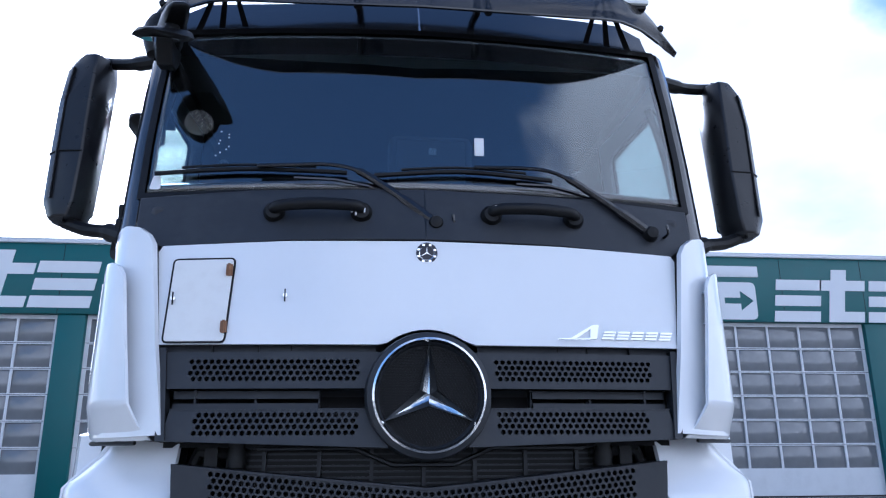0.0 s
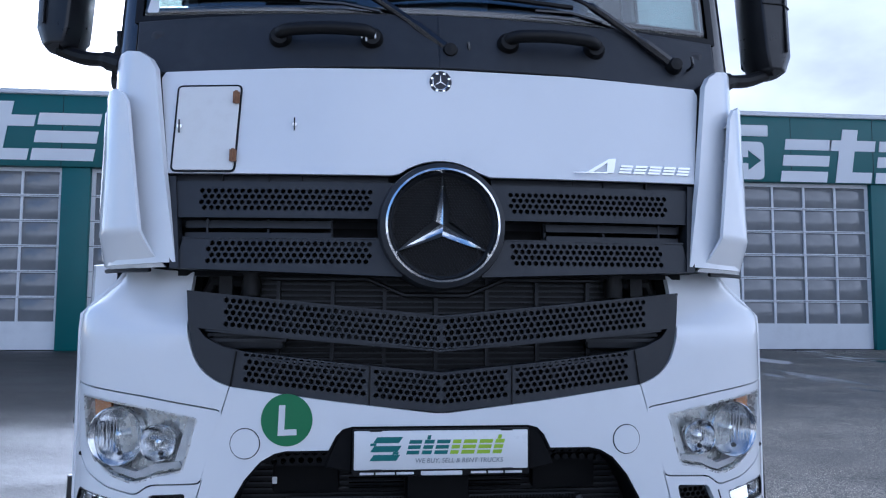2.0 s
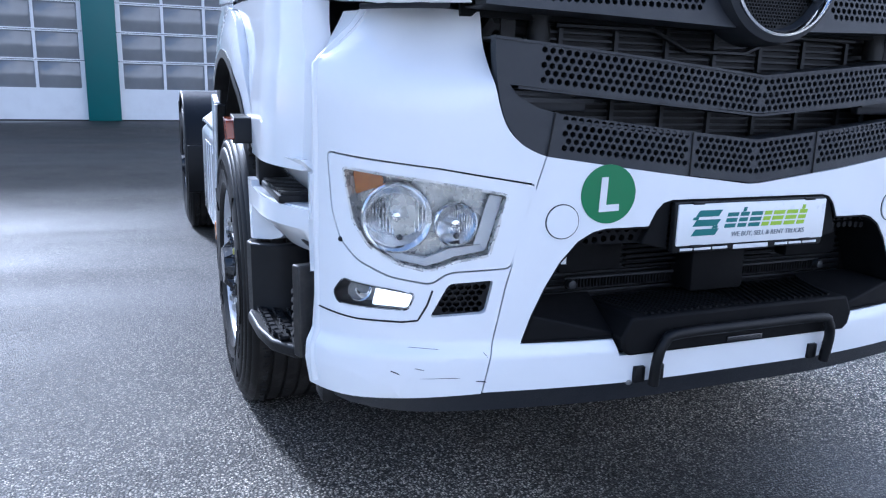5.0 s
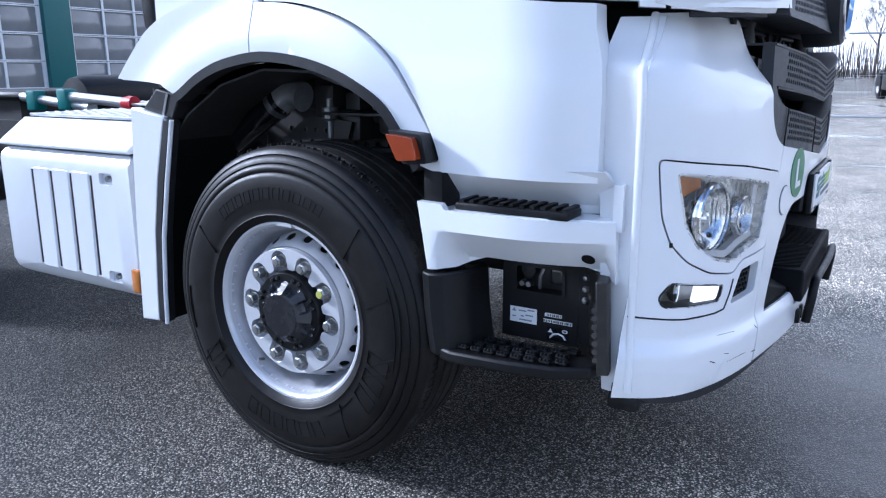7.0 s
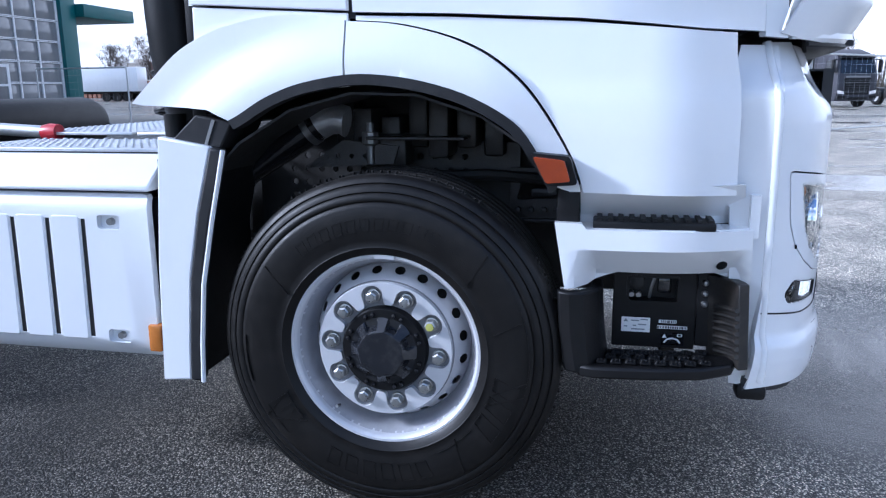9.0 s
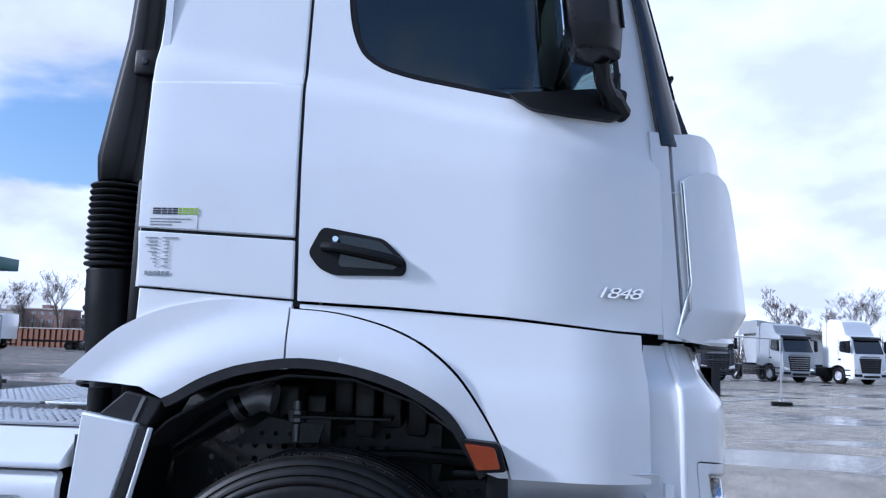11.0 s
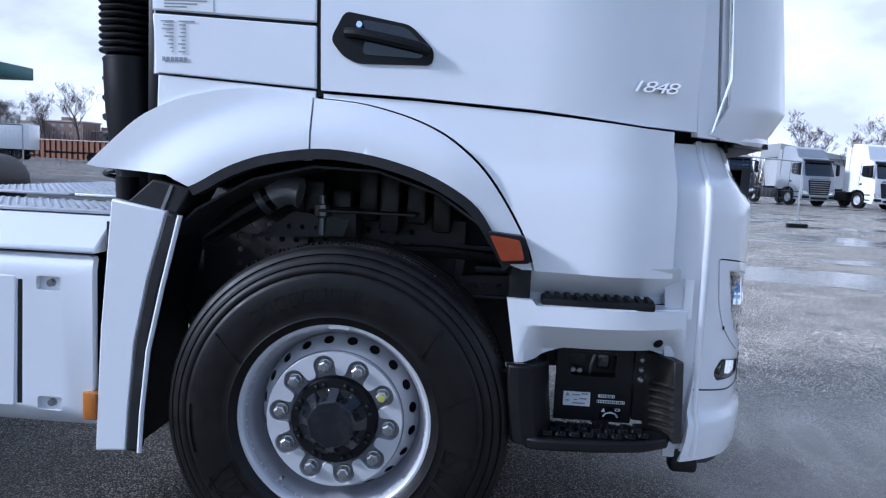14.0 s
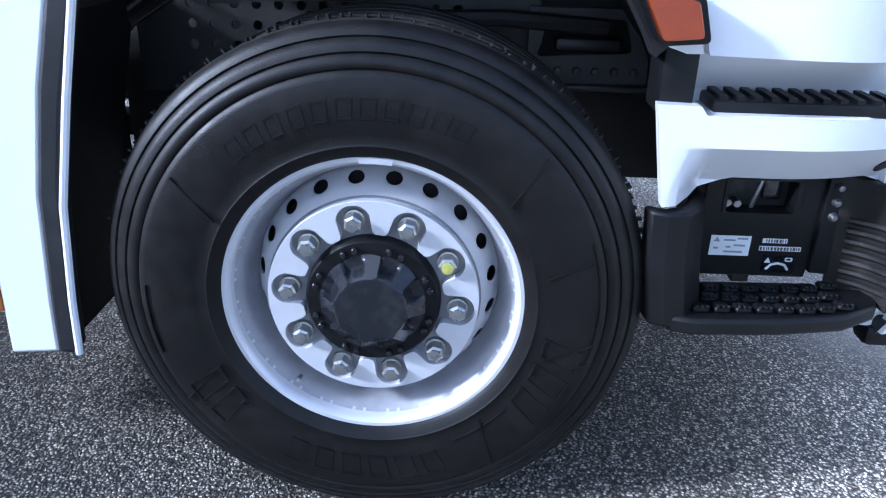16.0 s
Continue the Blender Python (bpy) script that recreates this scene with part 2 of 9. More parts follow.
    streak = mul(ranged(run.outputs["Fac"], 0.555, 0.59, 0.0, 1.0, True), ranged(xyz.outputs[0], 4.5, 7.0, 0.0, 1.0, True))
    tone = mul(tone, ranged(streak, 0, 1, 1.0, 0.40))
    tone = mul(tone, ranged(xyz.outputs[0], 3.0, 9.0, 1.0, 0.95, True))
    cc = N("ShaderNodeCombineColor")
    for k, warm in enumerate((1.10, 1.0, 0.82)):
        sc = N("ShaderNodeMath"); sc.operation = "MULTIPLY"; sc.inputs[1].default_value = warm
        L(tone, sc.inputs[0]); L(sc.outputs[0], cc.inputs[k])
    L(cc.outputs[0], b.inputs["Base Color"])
    rough = N("ShaderNodeMath"); rough.operation = "SUBTRACT"
    L(ranged(wet, 0, 1, 0.66, 0.54), rough.inputs[0]); L(ranged(pool, 0, 1, 0.0, 0.22), rough.inputs[1])
    rough2 = N("ShaderNodeMath"); rough2.operation = "ADD"
    L(rough.outputs[0], rough2.inputs[0]); L(ranged(dry, 0, 1, 0.0, 0.04), rough2.inputs[1])
    rough3 = N("ShaderNodeMath"); rough3.operation = "SUBTRACT"
    L(rough2.outputs[0], rough3.inputs[0]); L(ranged(wet_shade, 0, 1, 0.0, 0.32), rough3.inputs[1])
    rough4 = N("ShaderNodeMath"); rough4.operation = "SUBTRACT"; rough4.use_clamp = True
    L(rough3.outputs[0], rough4.inputs[0]); L(ranged(streak, 0, 1, 0.0, 0.62), rough4.inputs[1])
    L(rough4.outputs[0], b.inputs["Roughness"])
    sp = N("ShaderNodeMath"); sp.operation = "MULTIPLY"
    L(ranged(wet_shade, 0, 1, 0.45, 1.0), sp.inputs[0]); L(ranged(dry, 0, 1, 0.7, 1.0), sp.inputs[1])
    L(sp.outputs[0], b.inputs["Specular IOR Level"])
    bp = N("ShaderNodeBump"); bp.inputs["Distance"].default_value = 0.0048
    L(mul(mul(ranged(wet, 0, 1, 1.0, 0.40), ranged(pool, 0, 1, 1.0, 0.06)), mul(ranged(streak, 0, 1, 1.0, 0.05), ranged(wet_shade, 0, 1, 1.0, 0.6))), bp.inputs["Strength"])
    lift = N("ShaderNodeMath"); lift.operation = "MULTIPLY_ADD"; lift.inputs[1].default_value = 0.5
    L(sep.outputs[1], lift.inputs[0]); L(ranged(vor.outputs["Distance"], 0.0, 0.7, 1.0, 0.0, True), lift.inputs[2])
    L(lift.outputs[0], bp.inputs["Height"])
    bp2 = N("ShaderNodeBump"); bp2.inputs["Distance"].default_value = 0.02
    L(ranged(pool, 0, 1, 0.25, 0.03), bp2.inputs["Strength"])
    mid = N("ShaderNodeTexNoise"); mid.inputs["Scale"].default_value = 9; mid.inputs["Detail"].default_value = 4
    L(geo.outputs["Position"], mid.inputs["Vector"]); L(mid.outputs["Fac"], bp2.inputs["Height"]); L(bp.outputs[0], bp2.inputs["Normal"])
    L(bp2.outputs[0], b.inputs["Normal"])
    return m


WHITE = shade("white_paint", (0.80, 0.81, 0.82), 0.40, vary=0.025, scale=2.0, coat=1.0, rough_vary=0.06, dirt=(0.50, 0.48, 0.44), dirt_amount=0.07, dirt_scale=5)
FLAPW = shade("aged_white_paint", (0.80, 0.79, 0.76), 0.42, vary=0.03, scale=5, dirt=(0.4, 0.33, 0.25), dirt_amount=0.10, dirt_scale=18)
PLASTIC = shade("dark_grey_plastic", (0.018, 0.020, 0.0245), 0.5, vary=0.12, scale=8, fine=0.25, fine_scale=900, dirt=(0.08, 0.08, 0.08), dirt_amount=0.2, dirt_scale=6)
BLACK = shade("black_plastic", (0.0055, 0.0055, 0.006), 0.44, vary=0.15, scale=8, fine=0.2, fine_scale=800, dirt=(0.032, 0.031, 0.03), dirt_amount=0.16, dirt_scale=7, spec=0.25)
# black plastic again, darkened for the shade inside the bumper opening
SHADEB = shade("shaded_black_plastic", (0.0045, 0.0045, 0.005), 0.68, vary=0.15, scale=8, fine=0.3, fine_scale=600, dirt=(0.02, 0.019, 0.018), dirt_amount=0.2, dirt_scale=9, spec=0.14)
GLOSSB = shade("gloss_black", (0.010, 0.010, 0.012), 0.16, vary=0.1, scale=5, coat=0.5, rough_vary=0.04)
DIRTYB = shade("grimy_black_metal", (0.012, 0.0115, 0.011), 0.6, vary=0.3, scale=14, fine=0.5, fine_scale=120, dirt=(0.03, 0.027, 0.024), dirt_amount=0.5, dirt_scale=9)
CHASSIS = shade("dusty_chassis_paint", (0.032, 0.031, 0.030), 0.40, vary=0.35, scale=12, fine=0.4, fine_scale=150, dirt=(0.07, 0.066, 0.062), dirt_amount=0.45, dirt_scale=10)
BROWNB = shade("rubbed_brown_plastic", (0.012, 0.011, 0.010), 0.5, vary=0.3, scale=22, dirt=(0.075, 0.062, 0.05), dirt_amount=0.5, dirt_scale=16)
RUBBER = shade("tyre_rubber", (0.0055, 0.0050, 0.0047), 0.46, vary=0.3, scale=9, fine=0.25, fine_scale=260, dirt=(0.030, 0.026, 0.022), dirt_amount=0.35, dirt_scale=7, spec=0.26, rough_vary=0.14)
TREAD = shade("dusty_tread_rubber", (0.020, 0.0185, 0.017), 0.72, vary=0.35, scale=16, fine=0.6, fine_scale=140, dirt=(0.075, 0.068, 0.06), dirt_amount=0.6, dirt_scale=11, spec=0.2)
SILVER = shade("silver_rim_paint", (0.64, 0.64, 0.655), 0.36, 0.30, vary=0.04, scale=6, fine=0.06, fine_scale=400, dirt=(0.25, 0.24, 0.22), dirt_amount=0.10, dirt_scale=26)
MIRRORB = shade("satin_black_plastic", (0.012, 0.012, 0.014), 0.30, vary=0.15, scale=8, fine=0.1, fine_scale=800, dirt=(0.05, 0.05, 0.05), dirt_amount=0.15, dirt_scale=7, spec=0.38)
# rim barrel in a darker grey than the lip and face
BARREL = shade("dark_rim_barrel", (0.42, 0.42, 0.44), 0.40, 0.45, vary=0.10, scale=9, fine=0.08, fine_scale=300, dirt=(0.16, 0.155, 0.15), dirt_amount=0.35, dirt_scale=16)
LAMPH = shade("lamp_housing_silver", (0.62, 0.62, 0.60), 0.28, 0.6, vary=0.12, scale=14, rough_vary=0.12)
HUBM = shade("hub_cap_plastic", (0.014, 0.015, 0.018), 0.20, vary=0.2, scale=14, fine=0.1, fine_scale=500, dirt=(0.09, 0.085, 0.08), dirt_amount=0.3, dirt_scale=18, rough_vary=0.12)
# rim paint darkened for the shade in the nut recess, plus dirt
RIMREC = shade("shaded_rim_recess", (0.26, 0.26, 0.27), 0.5, 0.4, vary=0.15, scale=40, dirt=(0.12, 0.11, 0.10), dirt_amount=0.4, dirt_scale=30)
NUTM = shade("wheel_nut_steel", (0.42, 0.42, 0.41), 0.30, 0.85, vary=0.15, scale=60, dirt=(0.25, 0.24, 0.22), dirt_amount=0.3, dirt_scale=50)
STEEL = shade("dull_steel", (0.30, 0.30, 0.30), 0.42, 0.85, vary=0.2, scale=40, dirt=(0.12, 0.11, 0.10), dirt_amount=0.5, dirt_scale=30)
CHROME = shade("chrome", (0.86, 0.87, 0.88), 0.06, 1.0, vary=0.02, scale=20, rough_vary=0.03)
ALU = shade("aluminium_plate", (0.62, 0.63, 0.64), 0.36, 0.8, vary=0.1, scale=12, fine=0.2, fine_scale=90, dirt=(0.25, 0.25, 0.24), dirt_amount=0.4, dirt_scale=9)
RADIATOR = shade("dull_radiator_metal", (0.024, 0.025, 0.027), 0.45, 0.3, vary=0.2, scale=30, dirt=(0.03, 0.028, 0.026), dirt_amount=0.5, dirt_scale=12)
RUST = shade("rusty_steel", (0.24, 0.12, 0.06), 0.75, 0.1, vary=0.45, scale=60)
YELLOW = shade("yellow_cap", (0.45, 0.44, 0.10), 0.4, vary=0.1, scale=60)
RED = shade("red_plastic", (0.45, 0.02, 0.03), 0.35, vary=0.1, scale=30)
GREENS = shade("green_sticker", (0.015, 0.17, 0.055), 0.35, vary=0.05, scale=10)
TRIM = shade("black_trim_plastic", (0.015, 0.015, 0.016), 0.6, vary=0.2, scale=20, fine=0.3, fine_scale=500, dirt=(0.06, 0.058, 0.055), dirt_amount=0.3, dirt_scale=9, spec=0.3)
PLATEW = shade("white_enamel", (0.80, 0.80, 0.79), 0.3, vary=0.02, scale=10)
TEALINK = shade("teal_ink", (0.012, 0.15, 0.14), 0.4, vary=0.05, scale=40)
LIMEINK = shade("lime_ink", (0.36, 0.55, 0.02), 0.4, vary=0.05, scale=40)
GREYINK = shade("grey_ink", (0.28, 0.30, 0.31), 0.5, vary=0.05, scale=40)
WHITEINK = shade("white_ink", (0.75, 0.75, 0.75), 0.5, vary=0.03, scale=40)
DARKINK = shade("dark_ink", (0.03, 0.03, 0.04), 0.5, vary=0.05, scale=40)
TEAL = shade("teal_cladding", (0.006, 0.105, 0.105), 0.45, vary=0.10, scale=1.2, dirt=(0.03, 0.10, 0.10), dirt_amount=0.3, dirt_scale=2)
DOORW = shade("white_door_frame", (0.70, 0.71, 0.72), 0.4, vary=0.05, scale=3, dirt=(0.4, 0.4, 0.39), dirt_amount=0.2, dirt_scale=2)
SIGNW = shade("sign_white", (0.74, 0.75, 0.76), 0.4, vary=0.03, scale=4)
WALLG = shade("grey_wall_panel", (0.40, 0.41, 0.42), 0.6, vary=0.08, scale=1.5)
SEATM = shade("dark_seat_fabric", (0.022, 0.024, 0.028), 0.85, vary=0.2, scale=40)
INNER = shade("cab_trim_grey", (0.032, 0.032, 0.035), 0.7, vary=0.12, scale=10)
BRICK = shade("brick_facade", (0.24, 0.16, 0.135), 0.8, vary=0.2, scale=0.6)
CONCR = shade("pale_render", (0.46, 0.42, 0.38), 0.8, vary=0.12, scale=0.5)
RUSTWALL = shade("rust_brown_sheet", (0.19, 0.075, 0.035), 0.7, vary=0.25, scale=1.5)
BARK = shade("bark", (0.085, 0.065, 0.05), 0.9, vary=0.3, scale=4)
BLUEP = shade("blue_lorry_paint", (0.009, 0.022, 0.085), 0.3, vary=0.1, scale=2, coat=0.4)
LORRYGREY = shade("silver_lorry_paint", (0.36, 0.38, 0.40), 0.35, 0.3, vary=0.1, scale=2)
GALV = shade("galvanised_tube", (0.48, 0.49, 0.50), 0.4, 0.7, vary=0.1, scale=20)
HEDGE = shade("winter_scrub", (0.075, 0.065, 0.05), 0.95, vary=0.4, scale=0.8)
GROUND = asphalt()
WINDSCREEN = glassy("windscreen_glass", (0.46, 0.55, 0.57), ior=2.0)
DOORGLASS = glassy("tinted_door_glass", (0.50, 0.60, 0.57), ior=1.55)
LENS = glassy("clear_lamp_lens", (0.97, 0.98, 0.98), 0.0, 1.35)
SMOKE = glassy("smoked_acrylic", (0.05, 0.048, 0.047), 0.04, 1.25)
SMOKE.node_tree.nodes["Principled BSDF"].inputs["Transmission Weight"].default_value = 0.55
AMBERL = shade("pale_amber_lens", (0.50, 0.17, 0.025), 0.22, vary=0.2, scale=40, coat=0.4)
AMBERB = shade("amber_body", (0.25, 0.038, 0.006), 0.2, vary=0.25, scale=30, coat=0.5)
MIRROR = shade("mirror_glass", (0.85, 0.86, 0.87), 0.02, 1.0, vary=0.0, rough_vary=0.0)
REFLECT = shade("lamp_reflector", (0.74, 0.75, 0.77), 0.12, 1.0, vary=0.02, scale=40, rough_vary=0.05, fine=0.25, fine_scale=70)
DAYLAMP = shade("lit_day_lamp", (0.85, 0.85, 0.83), 0.3, vary=0.05, scale=60)
DAYLAMP.node_tree.nodes["Principled BSDF"].inputs["Emission Color"].default_value = (1.0, 0.97, 0.90, 1)
DAYLAMP.node_tree.nodes["Principled BSDF"].inputs["Emission Strength"].default_value = 0.55
PANE = shade("door_pane_acrylic", (0.20, 0.205, 0.21), 0.07, vary=0.5, scale=1.1, rough_vary=0.04, fine=0.35, fine_scale=1.6, spec=0.9)


# ---- building tools ----
def link_mesh(name, bm, material, parent=None, sharp=32, bevel=0.0, segs=2):
    for f in bm.faces:
        f.smooth = True
    for e in bm.edges:
        if len(e.link_faces) == 2:
            e.smooth = e.calc_face_angle(0) < radians(sharp)
    me = bpy.data.meshes.new(name)
    bm.to_mesh(me)
    bm.free()
    for mm in (material if isinstance(material, (list, tuple)) else [material]):
        me.materials.append(mm)
    ob = new(name, me)
    if parent:
        ob.parent = parent
        ob.matrix_parent_inverse = parent.matrix_basis.inverted() if parent.parent is None else Matrix()
    if bevel:
        md = ob.modifiers.new("edge", "BEVEL")
        md.width, md.segments, md.limit_method, md.angle_limit = bevel, segs, "ANGLE", radians(40)
    return ob


def part(name, bm, material, parent, label="", sharp=32, bevel=0.0, segs=2):
    ob = link_mesh(name, bm, material, parent, sharp, bevel, segs)
    if label:
        tagged(ob, label)
    return ob


def join_bm(*bms):
    out = bmesh.new()
    for b in bms:
        me = bpy.data.meshes.new("tmp")
        b.to_mesh(me)
        out.from_mesh(me)
        bpy.data.meshes.remove(me)
        b.free()
    return out


def box(x0, x1, y0, y1, z0, z1, m=None):
    bm = bmesh.new()
    bmesh.ops.create_cube(bm, size=1, matrix=Matrix.Translation(((x0 + x1) / 2, (y0 + y1) / 2, (z0 + z1) / 2)) @ Matrix.Diagonal((abs(x1 - x0), abs(y1 - y0), abs(z1 - z0), 1)))
    if m:
        bm.transform(m)
    return bm


def rbox(x0, x1, y0, y1, z0, z1, r=0.01, segs=2):
    bm = box(x0, x1, y0, y1, z0, z1)
    bmesh.ops.bevel(bm, geom=bm.edges[:], offset=r, segments=segs, profile=0.5, affect="EDGES")
    return bm


def panel(outline, holes, warp, thick, cu=(), cv=()):
    """A sheet cut from a flat outline with holes, split along the given lines, bent by warp(u, v, depth) and given a thickness."""
    bm = bmesh.new()
    edges = []
    for ring in (outline, *holes):
        vs = [bm.verts.new((u, v, 0)) for u, v in ring]
        edges += [bm.edges.new((a, b)) for a, b in zip(vs, vs[1:] + vs[:1])]
    bmesh.ops.triangle_fill(bm, edges=edges, use_beauty=True, use_dissolve=False, normal=(0, 0, 1))
    for c in cu:
        bmesh.ops.bisect_plane(bm, geom=bm.verts[:] + bm.edges[:] + bm.faces[:], plane_co=(c, 0, 0), plane_no=(1, 0, 0))
    for c in cv:
        bmesh.ops.bisect_plane(bm, geom=bm.verts[:] + bm.edges[:] + bm.faces[:], plane_co=(0, c, 0), plane_no=(0, 1, 0))
    bm.verts.index_update()
    flat = [(v.co.x, v.co.y) for v in bm.verts]
    polys = [[v.index for v in f.verts] for f in bm.faces]
    rim = [(e.verts[0].index, e.verts[1].index) for e in bm.edges if len(e.link_faces) == 1]
    bm.free()
    n = len(flat)
    out = bmesh.new()
    vs = [out.verts.new(warp(u, v, 0.0)) for u, v in flat] + [out.verts.new(warp(u, v, thick)) for u, v in flat]
    for p in polys:
        out.faces.new([vs[i] for i in p])
        out.faces.new([vs[i + n] for i in reversed(p)])
    for a, b in rim:
        out.faces.new((vs[a], vs[b], vs[b + n], vs[a + n]))
    bmesh.ops.recalc_face_normals(out, faces=out.faces[:])
    return out


def lathe(profile, steps, axis="x", centre=(0, 0, 0), start=0.0, sweep=360.0, close=True):
    """Turns (radius, along) pairs about an axis."""
    bm = bmesh.new()
    rings = []
    full = abs(sweep - 360) < 0.01
    for i in range(steps if full else steps + 1):
        a = radians(start + sweep * i / steps)
        ring = []
        for r, w in profile:
            c, s = r * math.cos(a), r * math.sin(a)
            p = {"x": (w, c, s), "y": (c, w, s), "z": (c, s, w)}[axis]
            ring.append(bm.verts.new((p[0] + centre[0], p[1] + centre[1], p[2] + centre[2])))
        rings.append(ring)
    m = len(rings)
    for i in range(m if full else m - 1):
        a, b = rings[i], rings[(i + 1) % m]
        for j in range(len(profile) - 1):
            bm.faces.new((a[j], a[j + 1], b[j + 1], b[j]))
    bmesh.ops.remove_doubles(bm, verts=bm.verts[:], dist=1e-5)
    bmesh.ops.recalc_face_normals(bm, faces=bm.faces[:])
    return bm


def tube(points, radius, sides=10, closed=False, caps=True):
    """A round bar along a path."""
    bm = bmesh.new()
    pts = [Vector(p) for p in points]
    n = len(pts)
    rings = []
    ref = None
    for i, p in enumerate(pts):
        a = pts[i - 1] if (i > 0 or closed) else p
        b = pts[(i + 1) % n] if (i < n - 1 or closed) else p
        t = (b - a).normalized()
        if ref is None:
            ref = Vector((0, 0, 1)) if abs(t.z) < 0.9 else Vector((1, 0, 0))
        u = (ref - t * ref.dot(t)).normalized()
        ref = u
        w = t.cross(u)
        r = radius[i] if isinstance(radius, (list, tuple)) else radius
        rings.append([bm.verts.new(p + (u * math.cos(2 * math.pi * k / sides) + w * math.sin(2 * math.pi * k / sides)) * r) for k in range(sides)])
    for i in range(n if closed else n - 1):
        a, b = rings[i], rings[(i + 1) % n]
        for k in range(sides):
            bm.faces.new((a[k], a[(k + 1) % sides], b[(k + 1) % sides], b[k]))
    if caps and not closed:
        bm.faces.new(list(reversed(rings[0])))
        bm.faces.new(rings[-1])
    bmesh.ops.recalc_face_normals(bm, faces=bm.faces[:])
    return bm


def soften(pts, n=6):
    """A smooth path through points."""
    pts = [Vector(p) for p in pts]
    out = []
    for i in range(len(pts) - 1):
        p0, p1, p2, p3 = pts[max(i - 1, 0)], pts[i], pts[i + 1], pts[min(i + 2, len(pts) - 1)]
        for k in range(n):
            t = k / n
            out.append(0.5 * ((2 * p1) + (p2 - p0) * t + (2 * p0 - 5 * p1 + 4 * p2 - p3) * t * t + (3 * p1 - p0 - 3 * p2 + p3) * t ** 3))
    out.append(pts[-1])
    return out


def loft(sections):
    """A closed body through rings of equal length, capped at both ends."""
    bm = bmesh.new()
    rings = [[bm.verts.new(p) for p in s] for s in sections]
    n = len(rings[0])
    for a, b in zip(rings, rings[1:]):
        for k in range(n):
            bm.faces.new((a[k], a[(k + 1) % n], b[(k + 1) % n], b[k]))
    bm.faces.new(list(reversed(rings[0])))
    bm.faces.new(rings[-1])
    bmesh.ops.recalc_face_normals(bm, faces=bm.faces[:])
    return bm


def rounded(pts, r=0.02, n=4):
    """A polygon with its corners rounded."""
    out = []
    m = len(pts)
    for i in range(m):
        a, b, c = Vector((*pts[i - 1], 0)), Vector((*pts[i], 0)), Vector((*pts[(i + 1) % m], 0))
        d1, d2 = (a - b), (c - b)
        q = min(r, d1.length * 0.45, d2.length * 0.45)
        p1, p2 = b + d1.normalized() * q, b + d2.normalized() * q
        for k in range(n + 1):
            t = k / n
            p = (1 - t) ** 2 * p1 + 2 * t * (1 - t) * b + t * t * p2
            out.append((p.x, p.y))
    return out


def inset(pts, d):
    """The polygon moved inwards by d."""
    m = len(pts)
    area = sum(pts[i - 1][0] * pts[i][1] - pts[i][0] * pts[i - 1][1] for i in range(m))
    sgn = 1 if area > 0 else -1
    out = []
    for i in range(m):
        a, b, c = Vector(pts[i - 1]), Vector(pts[i]), Vector(pts[(i + 1) % m])
        n1, n2 = Vector((-(b - a).y, (b - a).x)), Vector((-(c - b).y, (c - b).x))
        n1, n2 = n1.normalized() if n1.length else n1, n2.normalized() if n2.length else n2
        nn = n1 + n2
        nn = nn.normalized() if nn.length > 1e-6 else n1
        q = b + nn * d * sgn / max(0.5, nn.dot(n1))
        out.append((q.x, q.y))
    return out


def ring2d(cx, cz, r, n, a0=0.0, rx=None):
    return [(cx + (rx or r) * math.cos(a0 + 2 * math.pi * k / n), cz + r * math.sin(a0 + 2 * math.pi * k / n)) for k in range(n)]


def steps(a, b, d):
    n = max(1, int(round((b - a) / d)))
    return [a + (b - a) * i / n for i in range(1, n)]


def lettering(text, size, material, m, parent, name="lettering", depth=0.0008, shear=0.0):
    cu = bpy.data.curves.new(name, "FONT")
    cu.body, cu.size, cu.extrude, cu.shear = text, size, depth, shear
    cu.align_x, cu.align_y = "CENTER", "CENTER"
    tmp = bpy.data.objects.new("tmp_text", cu)
    scene.collection.objects.link(tmp)
    dg = bpy.context.evaluated_depsgraph_get()
    dg.update()
    me = bpy.data.meshes.new_from_object(tmp.evaluated_get(dg))
    bpy.data.objects.remove(tmp)
    bm = bmesh.new()
    bm.from_mesh(me)
    bpy.data.meshes.remove(me)
    bm.transform(m)
    return part(name, bm, material, parent)


def empty(name, label, category, group="", at=(0, 0, 0)):
    e = new(name)
    e.location = at
    e.empty_display_size = 0.2
    tagged(e, label, category, group)
    bpy.context.view_layer.update()
    return e


# ---- ground ----
def build_ground():
    bm = bmesh.new()
    bmesh.ops.create_grid(bm, x_segments=2, y_segments=2, size=700)
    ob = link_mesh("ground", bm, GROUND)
    tagged(ob, "dark grey wet asphalt yard with damp patches", "ground", kind="structure")


build_ground()

# ---- the tractor unit ----
TRUCK = empty("tractor_unit", "white two-axle tractor unit with dark grey grille, parked on asphalt", "truck")

# plan of the bumper's face, from the middle outwards (x, y)
PLAN = [(0, -0.035), (0.3, -0.033), (0.5, -0.015), (0.7, 0.015), (0.8, 0.035), (0.9, 0.065), (1.0, 0.11), (1.06, 0.15), (1.1, 0.20), (1.13, 0.26), (1.145, 0.31), (1.15, 0.42)]
PX, PY = [p[0] for p in PLAN], [p[1] for p in PLAN]
_fine = soften([(a, b, 0) for a, b in PLAN], 12)
_fs = [0.0]
for _a, _b in zip(_fine, _fine[1:]):
    _fs.append(_fs[-1] + (_b - _a).length)
_fx, _fy = [p.x for p in _fine], [p.y for p in _fine]


